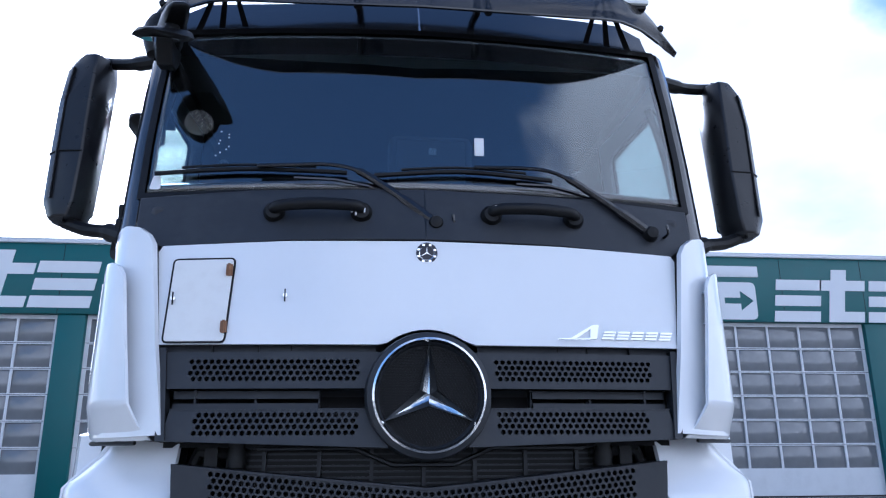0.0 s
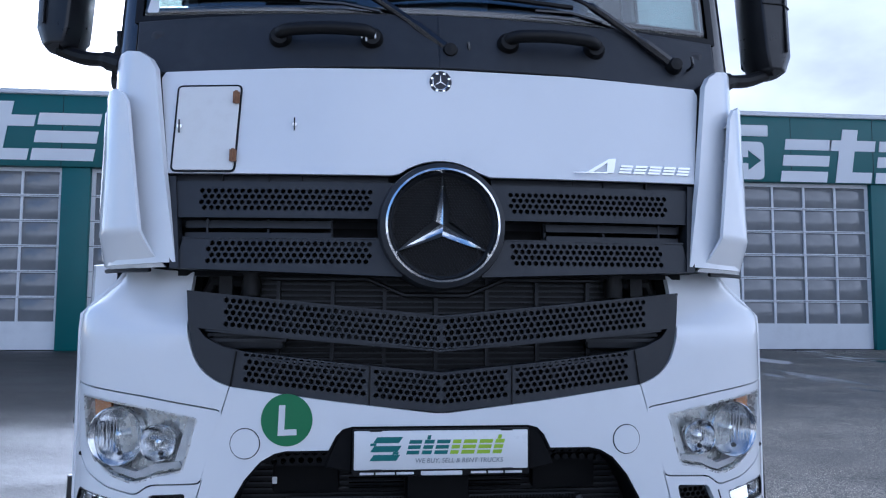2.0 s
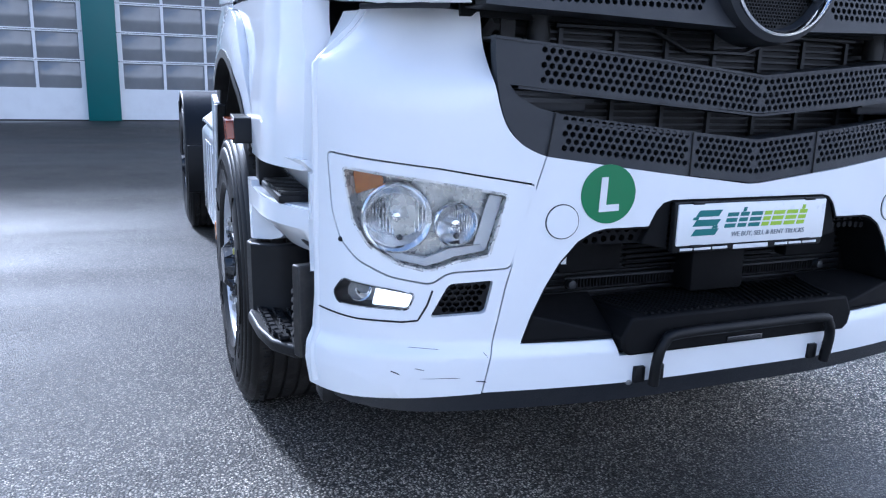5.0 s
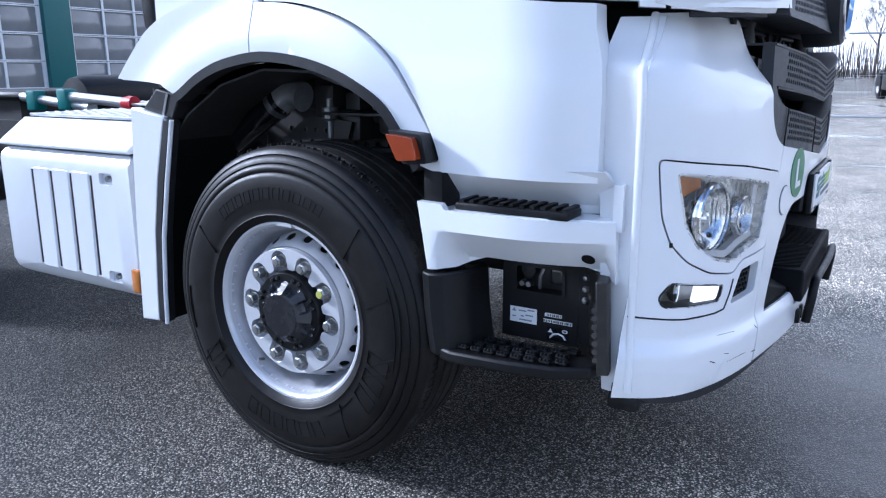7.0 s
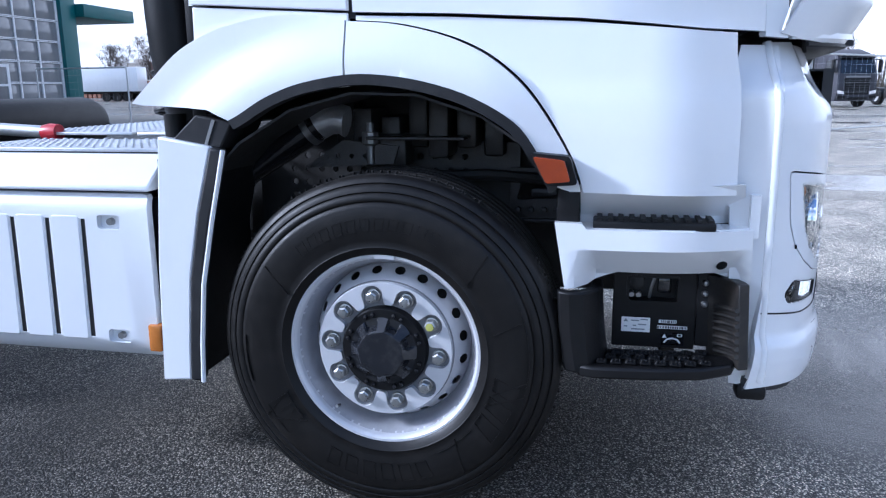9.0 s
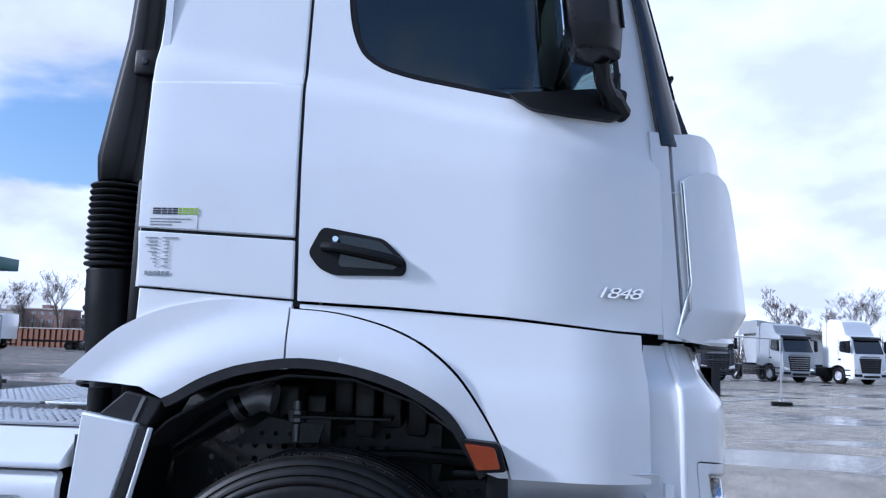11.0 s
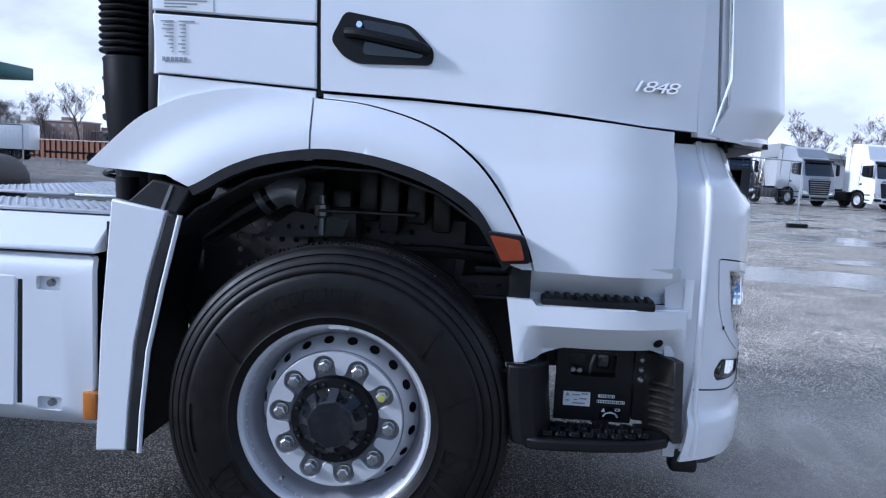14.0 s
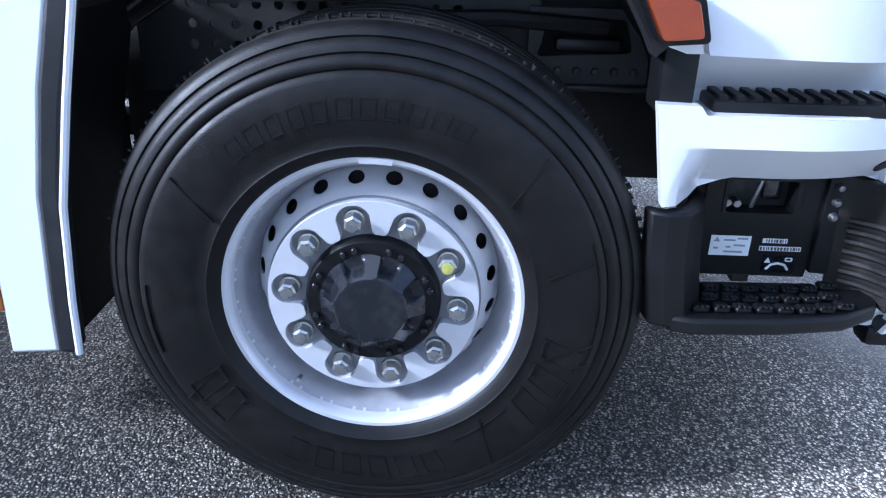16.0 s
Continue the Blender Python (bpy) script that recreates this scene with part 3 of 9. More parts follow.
def s_x(x):
    """Way along the bumper's plan to the half width x."""
    return float(np.interp(x, _fx, _fs))


def s_y(y):
    return float(np.interp(y, _fy[len(_fy) // 2:], _fs[len(_fs) // 2:]))


def waist(z):
    """How far the corner draws in above the headlamps."""
    return float(np.interp(z, [1.262, 1.275, 1.29, 1.322, 1.37, 1.415], [0.0, 0.003, 0.012, 0.056, 0.104, 0.134]))


def bumper(sgn):
    """Warp for the bumper: way along the plan and height to a place, depth inwards."""
    def warp(s, z, d):
        q = abs(s)
        x, y = float(np.interp(q, _fs, _fx)), float(np.interp(q, _fs, _fy))
        e = 0.01
        tx, ty = float(np.interp(q + e, _fs, _fx)) - float(np.interp(q - e, _fs, _fx)), float(np.interp(q + e, _fs, _fy)) - float(np.interp(q - e, _fs, _fy))
        ln = math.hypot(tx, ty) or 1.0
        nx, ny = -ty / ln, tx / ln       # inwards
        c = max(0.0, min(1.0, (0.602 - z) / 0.045))
        push = -0.017 * c * c * (3 - 2 * c) + 0.05 * max(0, (0.47 - z) / 0.1)
        x, y = x + nx * (d + push), y + ny * (d + push)
        if z > 1.21 and q > 0.7:
            t = min(1.0, (z - 1.21) / 0.20)
            w = max(0.0, min(1.0, (q - 0.72) / 0.45))
            w = w * w * (3 - 2 * w)
            x -= waist(z) * w
            y += 0.02 * t * w
        if z > 1.21:
            # above the headlamps the face leans back, away from the grille
            w = max(0.0, min(1.0, (q - 0.88) / 0.34))
            y += float(np.interp(z, [1.212, 1.235, 1.275, 1.319, 1.387, 1.42], [0, 0.008, 0.040, 0.068, 0.092, 0.110])) * (1 - w * w * (3 - 2 * w))
        return Vector((math.copysign(x, s) * sgn, y, z))
    return warp


def grille_warp(back):
    def warp(x, z, d):
        y = float(np.interp(abs(x), PX, PY)) + back + d
        return Vector((x, y, z))
    return warp


def upper_warp(back):
    def warp(x, z, d):
        return Vector((x, 0.0 + 0.045 * (x / 0.86) ** 2 + 0.06 * (z - 1.69) / 0.33 + back + d, z))
    return warp


def hexes(rows, x0, x1, pitch, r, edge):
    """Staggered holes between two half widths; edge(x) gives the height of the first row; rows run downwards."""
    out = []
    for k in range(rows):
        off = (k % 2) * pitch / 2
        x = x0 + off
        while x < x1:
            out.append(ring2d(x, edge(x) - k * pitch * 0.87, r, 6, math.pi / 6))
            x += pitch
    return out


def mirrored(rings):
    return rings + [[(-u, v) for u, v in r] for r in rings]


GRILLE_EDGE = [(p.x, p.y) for p in soften([(0.752, 1.344, 0), (0.745, 1.25, 0), (0.733, 1.185, 0), (0.712, 1.133, 0), (0.68, 1.097, 0), (0.645, 1.076, 0), (0.613, 1.064, 0)], 5)]


def build_bumper():
    cen = [(0.755, 0.465), (0.70, 0.745), (0.66, 0.90), (0.617, 1.062)]
    cutx = [i * 0.08 for i in range(-15, 16)]
    # middle
    top = [(-0.613, 1.064), (-0.30, 1.022), (-0.02, 0.988), (0.02, 0.988), (0.30, 1.022), (0.613, 1.064)]
    left = [(-s_x(a), b) for a, b in cen]
    outline = [(-s_x(0.755), 0.468)] + left[1:3] + [(math.copysign(s_x(abs(a)), a), b) for a, b in top] + [(-a, b) for a, b in reversed(left[1:3])] + [(s_x(0.755), 0.468)]
    half = [(0.39, 0.545), (0.405, 0.586), (0.659, 0.588), (0.635, 0.66), (0.603, 0.733), (0.565, 0.80), (0.52, 0.852), (0.48, 0.875), (0.446, 0.883), (0.325, 0.885), (0.305, 0.925), (0.285, 0.945), (0.257, 0.952)]
    hole = [(s_x(a), b) for a, b in half] + [(-s_x(a), b) for a, b in reversed(half)]
    bm = panel(outline, [hole], bumper(1), 0.02, cu=cutx, cv=steps(0.50, 0.66, 0.012))
    part("bumper_middle", bm, WHITE, TRUCK, "white painted bumper centre section", bevel=0.004)
    global HOLE
    HOLE = half
    for sgn in (-1, 1):
        build_corner(sgn)
    # black lip under the whole bumper
    lip = [(-s_y(0.29), 0.47), (-s_y(0.29), 0.425), (-s_x(0.95), 0.398), (s_x(0.95), 0.398), (s_y(0.29), 0.425), (s_y(0.29), 0.47)]
    bm = panel(lip, [], lambda s, z, d: bumper(1)(s, z, d + 0.012), 0.03, cu=cutx, cv=[0.42, 0.44])
    part("bumper_lip", bm, PLASTIC, TRUCK, "black rubber lip under the bumper", bevel=0.004)
    # tow eye covers and round sticker
    for sgn in (-1, 1):
        w = bumper(sgn)
        cover = panel(ring2d(s_x(0.565), 0.903, 0.042, 28), [], lambda s, z, d: w(s, z, d - 0.004), 0.006)
        part("tow_eye_cover", cover, WHITE, TRUCK, bevel=0.0015)
        gap = panel(ring2d(s_x(0.565), 0.903, 0.0445, 28), [ring2d(s_x(0.565), 0.903, 0.0415, 28)], lambda s, z, d: w(s, z, d - 0.001), 0.002)
        part("cover_gap", gap, BLACK, TRUCK)
    w = bumper(-1)
    st = part("round_sticker", panel(ring2d(s_x(0.446), 0.971, 0.0745, 40), [], lambda s, z, d: w(s, z, d - 0.002), 0.002, cu=[s_x(0.4), s_x(0.446), s_x(0.49)]), GREENS, TRUCK, "round green sticker with a white letter")
    s0 = s_x(0.446)
    part("letter", panel([(s0 + 0.026 - 0.004, 1.013), (s0 + 0.008 - 0.004, 1.014), (s0 + 0.006, 0.944), (s0 - 0.029, 0.946), (s0 - 0.030, 0.929), (s0 + 0.025, 0.926)], [], lambda u, v, d: w(u, v, d - 0.0035), 0.0015), WHITEINK, st, "white letter L")


def build_corner(sgn):
    w = bumper(sgn)
    sx = s_x
    rear = s_y(0.258)
    outer = [(sx(0.759), 0.465), (sx(0.95), 0.450), (s_y(0.29), 0.438), (s_y(0.275), 0.60), (rear, 0.75), (rear, 1.0), (rear, 1.25), (rear, 1.33), (rear, 1.412),
             (sx(1.0), 1.416), (sx(0.753), 1.402), *[(sx(a + 0.003), b + 0.001) for a, b in GRILLE_EDGE], (sx(0.664), 0.90), (sx(0.704), 0.745)]
    bezel = rounded([(sx(1.108), 1.067), (sx(0.87), 1.035), (sx(0.632), 0.997), (sx(0.69), 0.785), (sx(0.845), 0.776), (sx(0.884), 0.745), (sx(0.98), 0.762), (sx(1.05), 0.80), (sx(1.085), 0.85), (sx(1.10), 0.92)], 0.02, 3)
    lens = rounded([(sx(1.078), 1.028), (sx(0.89), 1.002), (sx(0.706), 0.970), (sx(0.748), 0.821), (sx(0.83), 0.806), (sx(0.87), 0.788), (sx(0.90), 0.783), (sx(0.96), 0.798), (sx(1.025), 0.84), (sx(1.058), 0.90)], 0.012, 3)
    fog = rounded([(sx(1.097), 0.713), (sx(1.079), 0.751), (sx(0.922), 0.723), (sx(0.937), 0.682), (sx(1.089), 0.688)], 0.012, 3)
    vent = rounded([(sx(0.843), 0.75), (sx(0.734), 0.758), (sx(0.752), 0.673), (sx(0.887), 0.663)], 0.012, 3)
    cu = steps(sx(0.6), s_y(0.32), 0.024)
    bm = panel(outer, [bezel, fog, vent], w, 0.02, cu=cu, cv=steps(0.50, 0.66, 0.012) + [0.70, 0.78, 0.86, 0.94, 1.02, 1.10, 1.16, 1.21, 1.23, 1.25, 1.27, 1.29, 1.31, 1.33, 1.35, 1.37, 1.39])
    part("bumper_corner", bm, WHITE, TRUCK, "white painted bumper corner with lamp openings", bevel=0.003)
    bm = panel(inset(bezel, 0.0045), [lens], w, 0.02, cu=cu)
    part("lamp_bezel", bm, WHITE, TRUCK, bevel=0.002)
    # closed shoulder towards the door side
    side = panel([(0.252, 0.44), (0.245, 1.24), (0.245, 1.405), (0.350, 1.405), (0.375, 1.30), (0.395, 1.20), (0.395, 1.0), (0.36, 0.96), (0.33, 0.44)], [],
                 lambda y, z, d: Vector((sgn * (1.122 - (y - 0.25) * 0.22 - d - waist(z) * (1 - 0.75 * max(0.0, min(1.0, (y - 0.26) / 0.15)))), y, z)), 0.02, cu=[0.27, 0.29, 0.31, 0.33, 0.35, 0.37, 0.39], cv=[0.6, 0.8, 1.0, 1.22, 1.24, 1.26, 1.28, 1.30, 1.32, 1.34, 1.36, 1.39])
    part("corner_ridge", tube([w(s_y(0.252), 0.46 + 0.0475 * k, 0.004) for k in range(21)], 0.011, 10), WHITE, TRUCK, sharp=60)
    part("corner_return", side, WHITE, TRUCK, bevel=0.003)
    # black sheet added behind the panels, in place of the shade in the gaps
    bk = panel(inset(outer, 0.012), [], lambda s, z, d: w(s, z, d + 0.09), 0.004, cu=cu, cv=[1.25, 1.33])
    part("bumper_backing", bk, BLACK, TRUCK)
    # headlamp: housing bowl, reflectors, lens
    lamp = part("headlamp", panel(inset(lens, -0.004), [], lambda s, z, d: w(s, z, d + 0.055), 0.004, cu=cu), LAMPH, TRUCK, "clear glass headlamp with two round reflectors")
    wall_in = panel(inset(lens, -0.004), [inset(lens, 0.002)], w, 0.08, cu=cu)
    part("housing_wall", wall_in, LAMPH, lamp)
    for cx, cz, r, dep in ((0.962, 0.910, 0.083, 0.07), (0.826, 0.897, 0.050, 0.055)):
        c = w(sx(cx), cz, 0.0)
        nrm = (w(sx(cx), cz, 0.0) - w(sx(cx), cz, 0.1)).normalized()
        nrm = (nrm * 0.45 + Vector((0, -1, 0)) * 0.55).normalized()
        rot = nrm.to_track_quat("Z", "Y").to_matrix().to_4x4()
        prof = [(0.0001, -dep)] + [(r * k / 8, -dep + dep * 0.92 * (k / 8) ** 2) for k in range(1, 9)] + [(r + 0.004, -0.004), (r + 0.006, -0.012)]
        bowl = lathe(prof, 36, "z")
        bowl.transform(Matrix.Translation(c - nrm * 0.012) @ rot)
        part("reflector_bowl", bowl, REFLECT, lamp, sharp=50)
        ringb = lathe([(r, 0.0), (r + 0.002, 0.003), (r + 0.0045, 0.0), (r + 0.0045, -0.02)], 36, "z")
        ringb.transform(Matrix.Translation(c - nrm * 0.012) @ rot)
        part("reflector_ring", ringb, CHROME, lamp)
        bulb = lathe([(0.0001, 0.03), (0.010, 0.027), (0.013, 0.015), (0.013, -0.01), (0.018, -0.012), (0.018, -0.035)], 16, "z")
        bulb.transform(Matrix.Translation(c - nrm * dep * 0.8) @ rot)
        part("bulb_shield", bulb, CHROME, lamp)
        fl = bmesh.new()
        for k in range(18):
            q = r * (-0.9 + 1.8 * k / 17)
            hh = math.sqrt(max(0, (r * 0.94) ** 2 - q * q))
            t = tube([(q, -hh, -0.02 - dep * 0.5 * (1 - (q / r) ** 2)), (q, 0, -0.02 - dep * 0.62 * (1 - (q / r) ** 2)), (q, hh, -0.02 - dep * 0.5 * (1 - (q / r) ** 2))], 0.0022, 5)
            fl = join_bm(fl, t)
        fl.transform(Matrix.Translation(c) @ rot)
        tagged(part("lens_flutes", fl, REFLECT, lamp), kind="stuff")
        # dark strips laid in the bowl as its dark reflections
        for k, (u, v, hh) in enumerate(((-0.62, 0.30, 0.24), (-0.45, 0.05, 0.20), (-0.30, 0.22, 0.16), (0.34, 0.16, 0.20), (0.50, -0.02, 0.24), (0.66, 0.22, 0.18), (-0.16, -0.26, 0.12), (0.14, -0.28, 0.12))):
            sl = rbox(u * r - 0.0035, u * r + 0.0035, (v - hh) * r, (v + hh) * r, -0.030 - dep * 0.5 * (1 - u * u), -0.026 - dep * 0.5 * (1 - u * u), 0.001, 1)
            sl.transform(Matrix.Translation(c) @ rot)
            part("dark_reflection", sl, GLOSSB, lamp)
        cap = lathe([(0.0001, 0.004), (0.006, 0.003), (0.008, -0.006)], 12, "z", (0.1 * r, -0.62 * r, -0.024))
        cap.transform(Matrix.Translation(c) @ rot)
        part("reflector_plug", cap, PLASTIC, lamp)
    amb = rounded([(sx(1.071), 1.02), (sx(1.0), 1.008), (sx(1.0), 0.985), (sx(1.045), 0.97), (sx(1.064), 0.96)], 0.008, 2)
    part("turn_signal", panel(amb, [], lambda s, z, d: w(s, z, d + 0.03), 0.01), AMBERL, lamp, "amber turn signal")
    part("side_reflector", panel(rounded([(sx(0.745), 0.968), (sx(0.712), 0.962), (sx(0.75), 0.83), (sx(0.785), 0.835)], 0.006, 2), [], lambda s, z, d: w(s, z, d + 0.03), 0.006), PLATEW, lamp, "white side reflector")
    lip = [(sx(1.03), 0.848), (sx(0.97), 0.806), (sx(0.90), 0.79), (sx(0.865), 0.80), (sx(0.83), 0.815), (sx(0.755), 0.83), (sx(0.765), 0.845), (sx(0.84), 0.835), (sx(0.90), 0.81), (sx(0.965), 0.822)]
    part("lamp_lower_trim", panel(lip, [], lambda s, z, d: w(s, z, d + 0.022), 0.02), SILVER, lamp)
    g = part("lamp_glass", panel(inset(lens, -0.002), [], lambda s, z, d: w(s, z, d + 0.004), 0.003, cu=cu), LENS, lamp, sharp=60)
    g.visible_shadow = False
    # fog lamp
    fl = part("fog_lamp", panel(inset(fog, -0.003), [], lambda s, z, d: w(s, z, d + 0.05), 0.004, cu=cu), STEEL, TRUCK, "clear fog lamp in a narrow opening")
    part("fog_housing", panel(inset(fog, -0.003), [inset(fog, 0.002)], w, 0.055, cu=cu), BLACK, fl)
    half_l = [p for p in rounded([(sx(1.01), 0.738), (sx(0.925), 0.72), (sx(0.938), 0.685), (sx(1.02), 0.69)], 0.006, 2)]
    part("fog_reflector_strip", panel(half_l, [], lambda s, z, d: w(s, z, d + 0.010), 0.010), DAYLAMP, fl, "lit white daytime lamp")
    c = w(sx(1.055), 0.72, 0.03)
    bowl = lathe([(0.0001, 0.03), (0.012, 0.026), (0.024, 0.012), (0.028, 0.0), (0.031, -0.002)], 24, "y", c)
    part("fog_bowl", bowl, REFLECT, fl)
    g = part("fog_glass", panel(inset(fog, -0.002), [], lambda s, z, d: w(s, z, d + 0.005), 0.003, cu=cu), LENS, fl, sharp=60)
    g.visible_shadow = False
    # honeycomb in the side vent
    cells = []
    for j in range(8):
        for i in range(12):
            u, v = sx(0.745) + i * 0.0195 + (j % 2) * 0.0097, 0.664 + j * 0.0145
            lo, hi = 0.672 + (u - sx(0.75)) * -0.05, 0.75
            uL = np.interp(v, [0.665, 0.755], [sx(0.755), sx(0.738)])
            uR = np.interp(v, [0.665, 0.755], [sx(0.880), sx(0.838)])
            if uL + 0.008 < u < uR - 0.008 and lo < v < hi - 0.004:
                cells.append(ring2d(u, v, 0.0078, 6, math.pi / 6, 0.0092))
    part("vent_mesh", panel(inset(vent, -0.003), cells, lambda s, z, d: w(s, z, d + 0.02), 0.02), BLACK, TRUCK, "black honeycomb vent")
    # fine seams
    for run in ([(s_y(0.262), 0.664), (sx(1.05), 0.652), (sx(0.95), 0.650), (sx(0.914), 0.655), (sx(0.893), 0.695), (sx(0.878), 0.742)],):
        pts = []
        for (a, b), (c2, d2) in zip(run, run[1:]):
            for k in range(5):
                pts.append(w(a + (c2 - a) * k / 5, b + (d2 - b) * k / 5, 0.0))
        part("panel_seam", tube(pts, 0.0026, 6), BLACK, TRUCK)
    if sgn < 0:
        for x, z, ln, tilt, wd in ((0.962, 0.522, 0.012, 0.004, 0.0022), (0.908, 0.533, 0.012, 0.002, 0.0012), (0.76, 0.499, 0.014, 0.001, 0.002), (0.75, 0.568, 0.006, 0.006, 0.0018), (0.86, 0.509, 0.05, -0.001, 0.0008), (0.90, 0.585, 0.04, 0.002, 0.0008)):
            part("scuff_mark", panel([(sx(x) - ln, z - tilt - wd), (sx(x) + ln, z + tilt - wd * 0.3), (sx(x) + ln * 0.8, z + tilt + wd * 0.5), (sx(x) - ln * 0.7, z - tilt + wd)], [], lambda a, b, d: w(a, b, d - 0.0012), 0.0012), DARKINK, TRUCK)
    part("sensor_dot", lathe([(0.0001, -0.003), (0.006, -0.002), (0.007, 0.004)], 14, "y", w(sx(1.082), 0.85, 0.0)), BLACK, TRUCK)


def build_grilles():
    # lower grille: V-shaped bands with holes
    outer = [(0.40, 1.308), (0.0, 1.272), (-0.40, 1.308)] + [(-a + 0.003, b) for a, b in GRILLE_EDGE] + [(-0.30, 1.023), (0.0, 0.990), (0.30, 1.023)] + [(a - 0.003, b) for a, b in reversed(GRILLE_EDGE)]
    slot = [(0.712, 1.233), (0.35, 1.200), (0.0, 1.174), (-0.35, 1.200), (-0.712, 1.233), (-0.690, 1.205), (-0.64, 1.180), (-0.58, 1.166), (-0.30, 1.135), (0.0, 1.105), (0.30, 1.135), (0.58, 1.166), (0.64, 1.180), (0.690, 1.205)]
    p = 0.0200
    holes3 = mirrored(hexes(5, 0.010, 0.635, p, 0.0080, lambda x: 1.262 - 0.012 + 0.058 * x / 0.6 + 0.004))
    holes4 = mirrored(hexes(5, 0.010, 0.198, p, 0.0080, lambda x: 1.090 + 0.062 * x / 0.6) + hexes(5, 0.228, 0.570, p, 0.0080, lambda x: 1.090 + 0.068 * x / 0.6))
    bm = panel(outer, [slot] + holes3 + holes4, grille_warp(0.004), 0.03, cu=[-0.7, -0.5, -0.3, 0.3, 0.5, 0.7])
    part("lower_grille", bm, PLASTIC, TRUCK, "dark grey V-shaped grille with hexagonal holes", bevel=0.0)
    ledge = [(0.748, 1.343), (0.0, 1.272), (-0.748, 1.343), (-0.748, 1.337), (0.0, 1.266), (0.748, 1.337)]
    part("grille_ledge", panel(ledge, [], grille_warp(0.0), 0.14, cu=[-0.5, -0.3, 0.3, 0.5]), PLASTIC, TRUCK)
    for z0, z1 in ((1.172, 0.059), (1.103, 0.061)):
        edge_pts = [(0.69, z0 + z1 * 0.69 / 0.70), (0.0, z0), (-0.69, z0 + z1 * 0.69 / 0.70), (-0.69, z0 + z1 * 0.69 / 0.70 - 0.006), (0, z0 - 0.006), (0.69, z0 + z1 * 0.69 / 0.70 - 0.006)]
        part("slot_ledge", panel(edge_pts, [], grille_warp(0.006), 0.10, cu=[-0.5, -0.3, 0.3, 0.5]), PLASTIC, TRUCK)
    for x in (-0.21, 0.21):
        part("grille_seam", tube([(x, -0.031, 1.005), (x, -0.031, 1.125)], 0.0022, 6), BLACK, TRUCK)
    for sgn in (-1, 1):
        part("grille_seam", tube([(sgn * 0.613, 0.002, 1.064), (sgn * 0.597, 0.0, 1.168)], 0.0024, 6), BLACK, TRUCK)
        # fins in the ends of the slot
        for zz in (1.212, 1.196):
            part("slot_fin", box(sgn * 0.46 - 0.0, sgn * 0.69, 0.05, 0.09, zz - 0.004, zz + 0.006), PLASTIC, TRUCK)
        part("slot_block", rbox(min(sgn * 0.47, sgn * 0.68), max(sgn * 0.47, sgn * 0.68), 0.07, 0.1, 1.17, 1.225, 0.006), PLASTIC, TRUCK)
    # upper grille
    for sgn in (-1, 1):
        top = [(0.12, 1.672), (0.795, 1.672), (0.780, 1.560), (0.178, 1.560), (0.172, 1.60), (0.15, 1.64)]
        h1 = hexes(4, 0.215, 0.725, p, 0.0080, lambda x: 1.642)
        b1 = panel([(sgn * a, b) for a, b in top], [[(sgn * a, b) for a, b in r] for r in h1], upper_warp(0.015), 0.03, cu=[sgn * v for v in (0.3, 0.45, 0.6)])
        part("upper_grille_band", b1, PLASTIC, TRUCK, "dark grey grille band with hexagonal holes")
        low = [(0.178, 1.500), (0.762, 1.500), (0.778, 1.412), (0.5, 1.402), (0.09, 1.388), (0.13, 1.42), (0.165, 1.46)]
        h2 = hexes(4, 0.215, 0.690, p, 0.0080, lambda x: 1.482)
        h2 = [r for r in h2 if not (r[0][1] < 1.43 and r[0][0] < 0.2)]
        b2 = panel([(sgn * a, b) for a, b in low], [[(sgn * a, b) for a, b in r] for r in h2], upper_warp(0.015), 0.03, cu=[sgn * v for v in (0.3, 0.45, 0.6)])
        part("lower_grille_band", b2, PLASTIC, TRUCK)
        # slot between with two fins and a duct
        part("slot_frame", panel([(sgn * a, b) for a, b in [(0.795, 1.685), (0.815, 1.685), (0.792, 1.408), (0.765, 1.408)]], [], upper_warp(0.006), 0.06), PLASTIC, TRUCK)
        for z0 in (1.552, 1.515):
            part("slot_fin", panel([(sgn * 0.33, z0 - 0.02), (sgn * 0.765, z0 - 0.02), (sgn * 0.765, z0 + 0.003), (sgn * 0.33, z0 + 0.003)], [], upper_warp(0.05), 0.02, cu=[sgn * 0.5, sgn * 0.65]), PLASTIC, TRUCK)
        for xx in (0.33, 0.52, 0.70):
            part("slot_rib", box(sgn * xx - 0.003, sgn * xx + 0.003, 0.05, 0.09, 1.498, 1.562), PLASTIC, TRUCK)
        part("slot_shelf", panel([(sgn * 0.195, 1.560), (sgn * 0.78, 1.560), (sgn * 0.78, 1.564), (sgn * 0.195, 1.564)], [], upper_warp(0.012), 0.09, cu=[sgn * 0.5]), PLASTIC, TRUCK)
        part("slot_shelf", panel([(sgn * 0.195, 1.497), (sgn * 0.765, 1.497), (sgn * 0.765, 1.501), (sgn * 0.195, 1.501)], [], upper_warp(0.012), 0.09, cu=[sgn * 0.5]), PLASTIC, TRUCK)
        part("top_strip", panel([(sgn * 0.16, 1.674), (sgn * 0.80, 1.674), (sgn * 0.803, 1.694), (sgn * 0.16, 1.694)], [], upper_warp(0.035), 0.02, cu=[sgn * 0.5]), PLASTIC, TRUCK)
        for xx in (0.28, 0.42, 0.52, 0.66):
            part("strip_rib", box(sgn * xx - 0.002, sgn * xx + 0.002, 0.045, 0.062, 1.674, 1.695), BLACK, TRUCK)
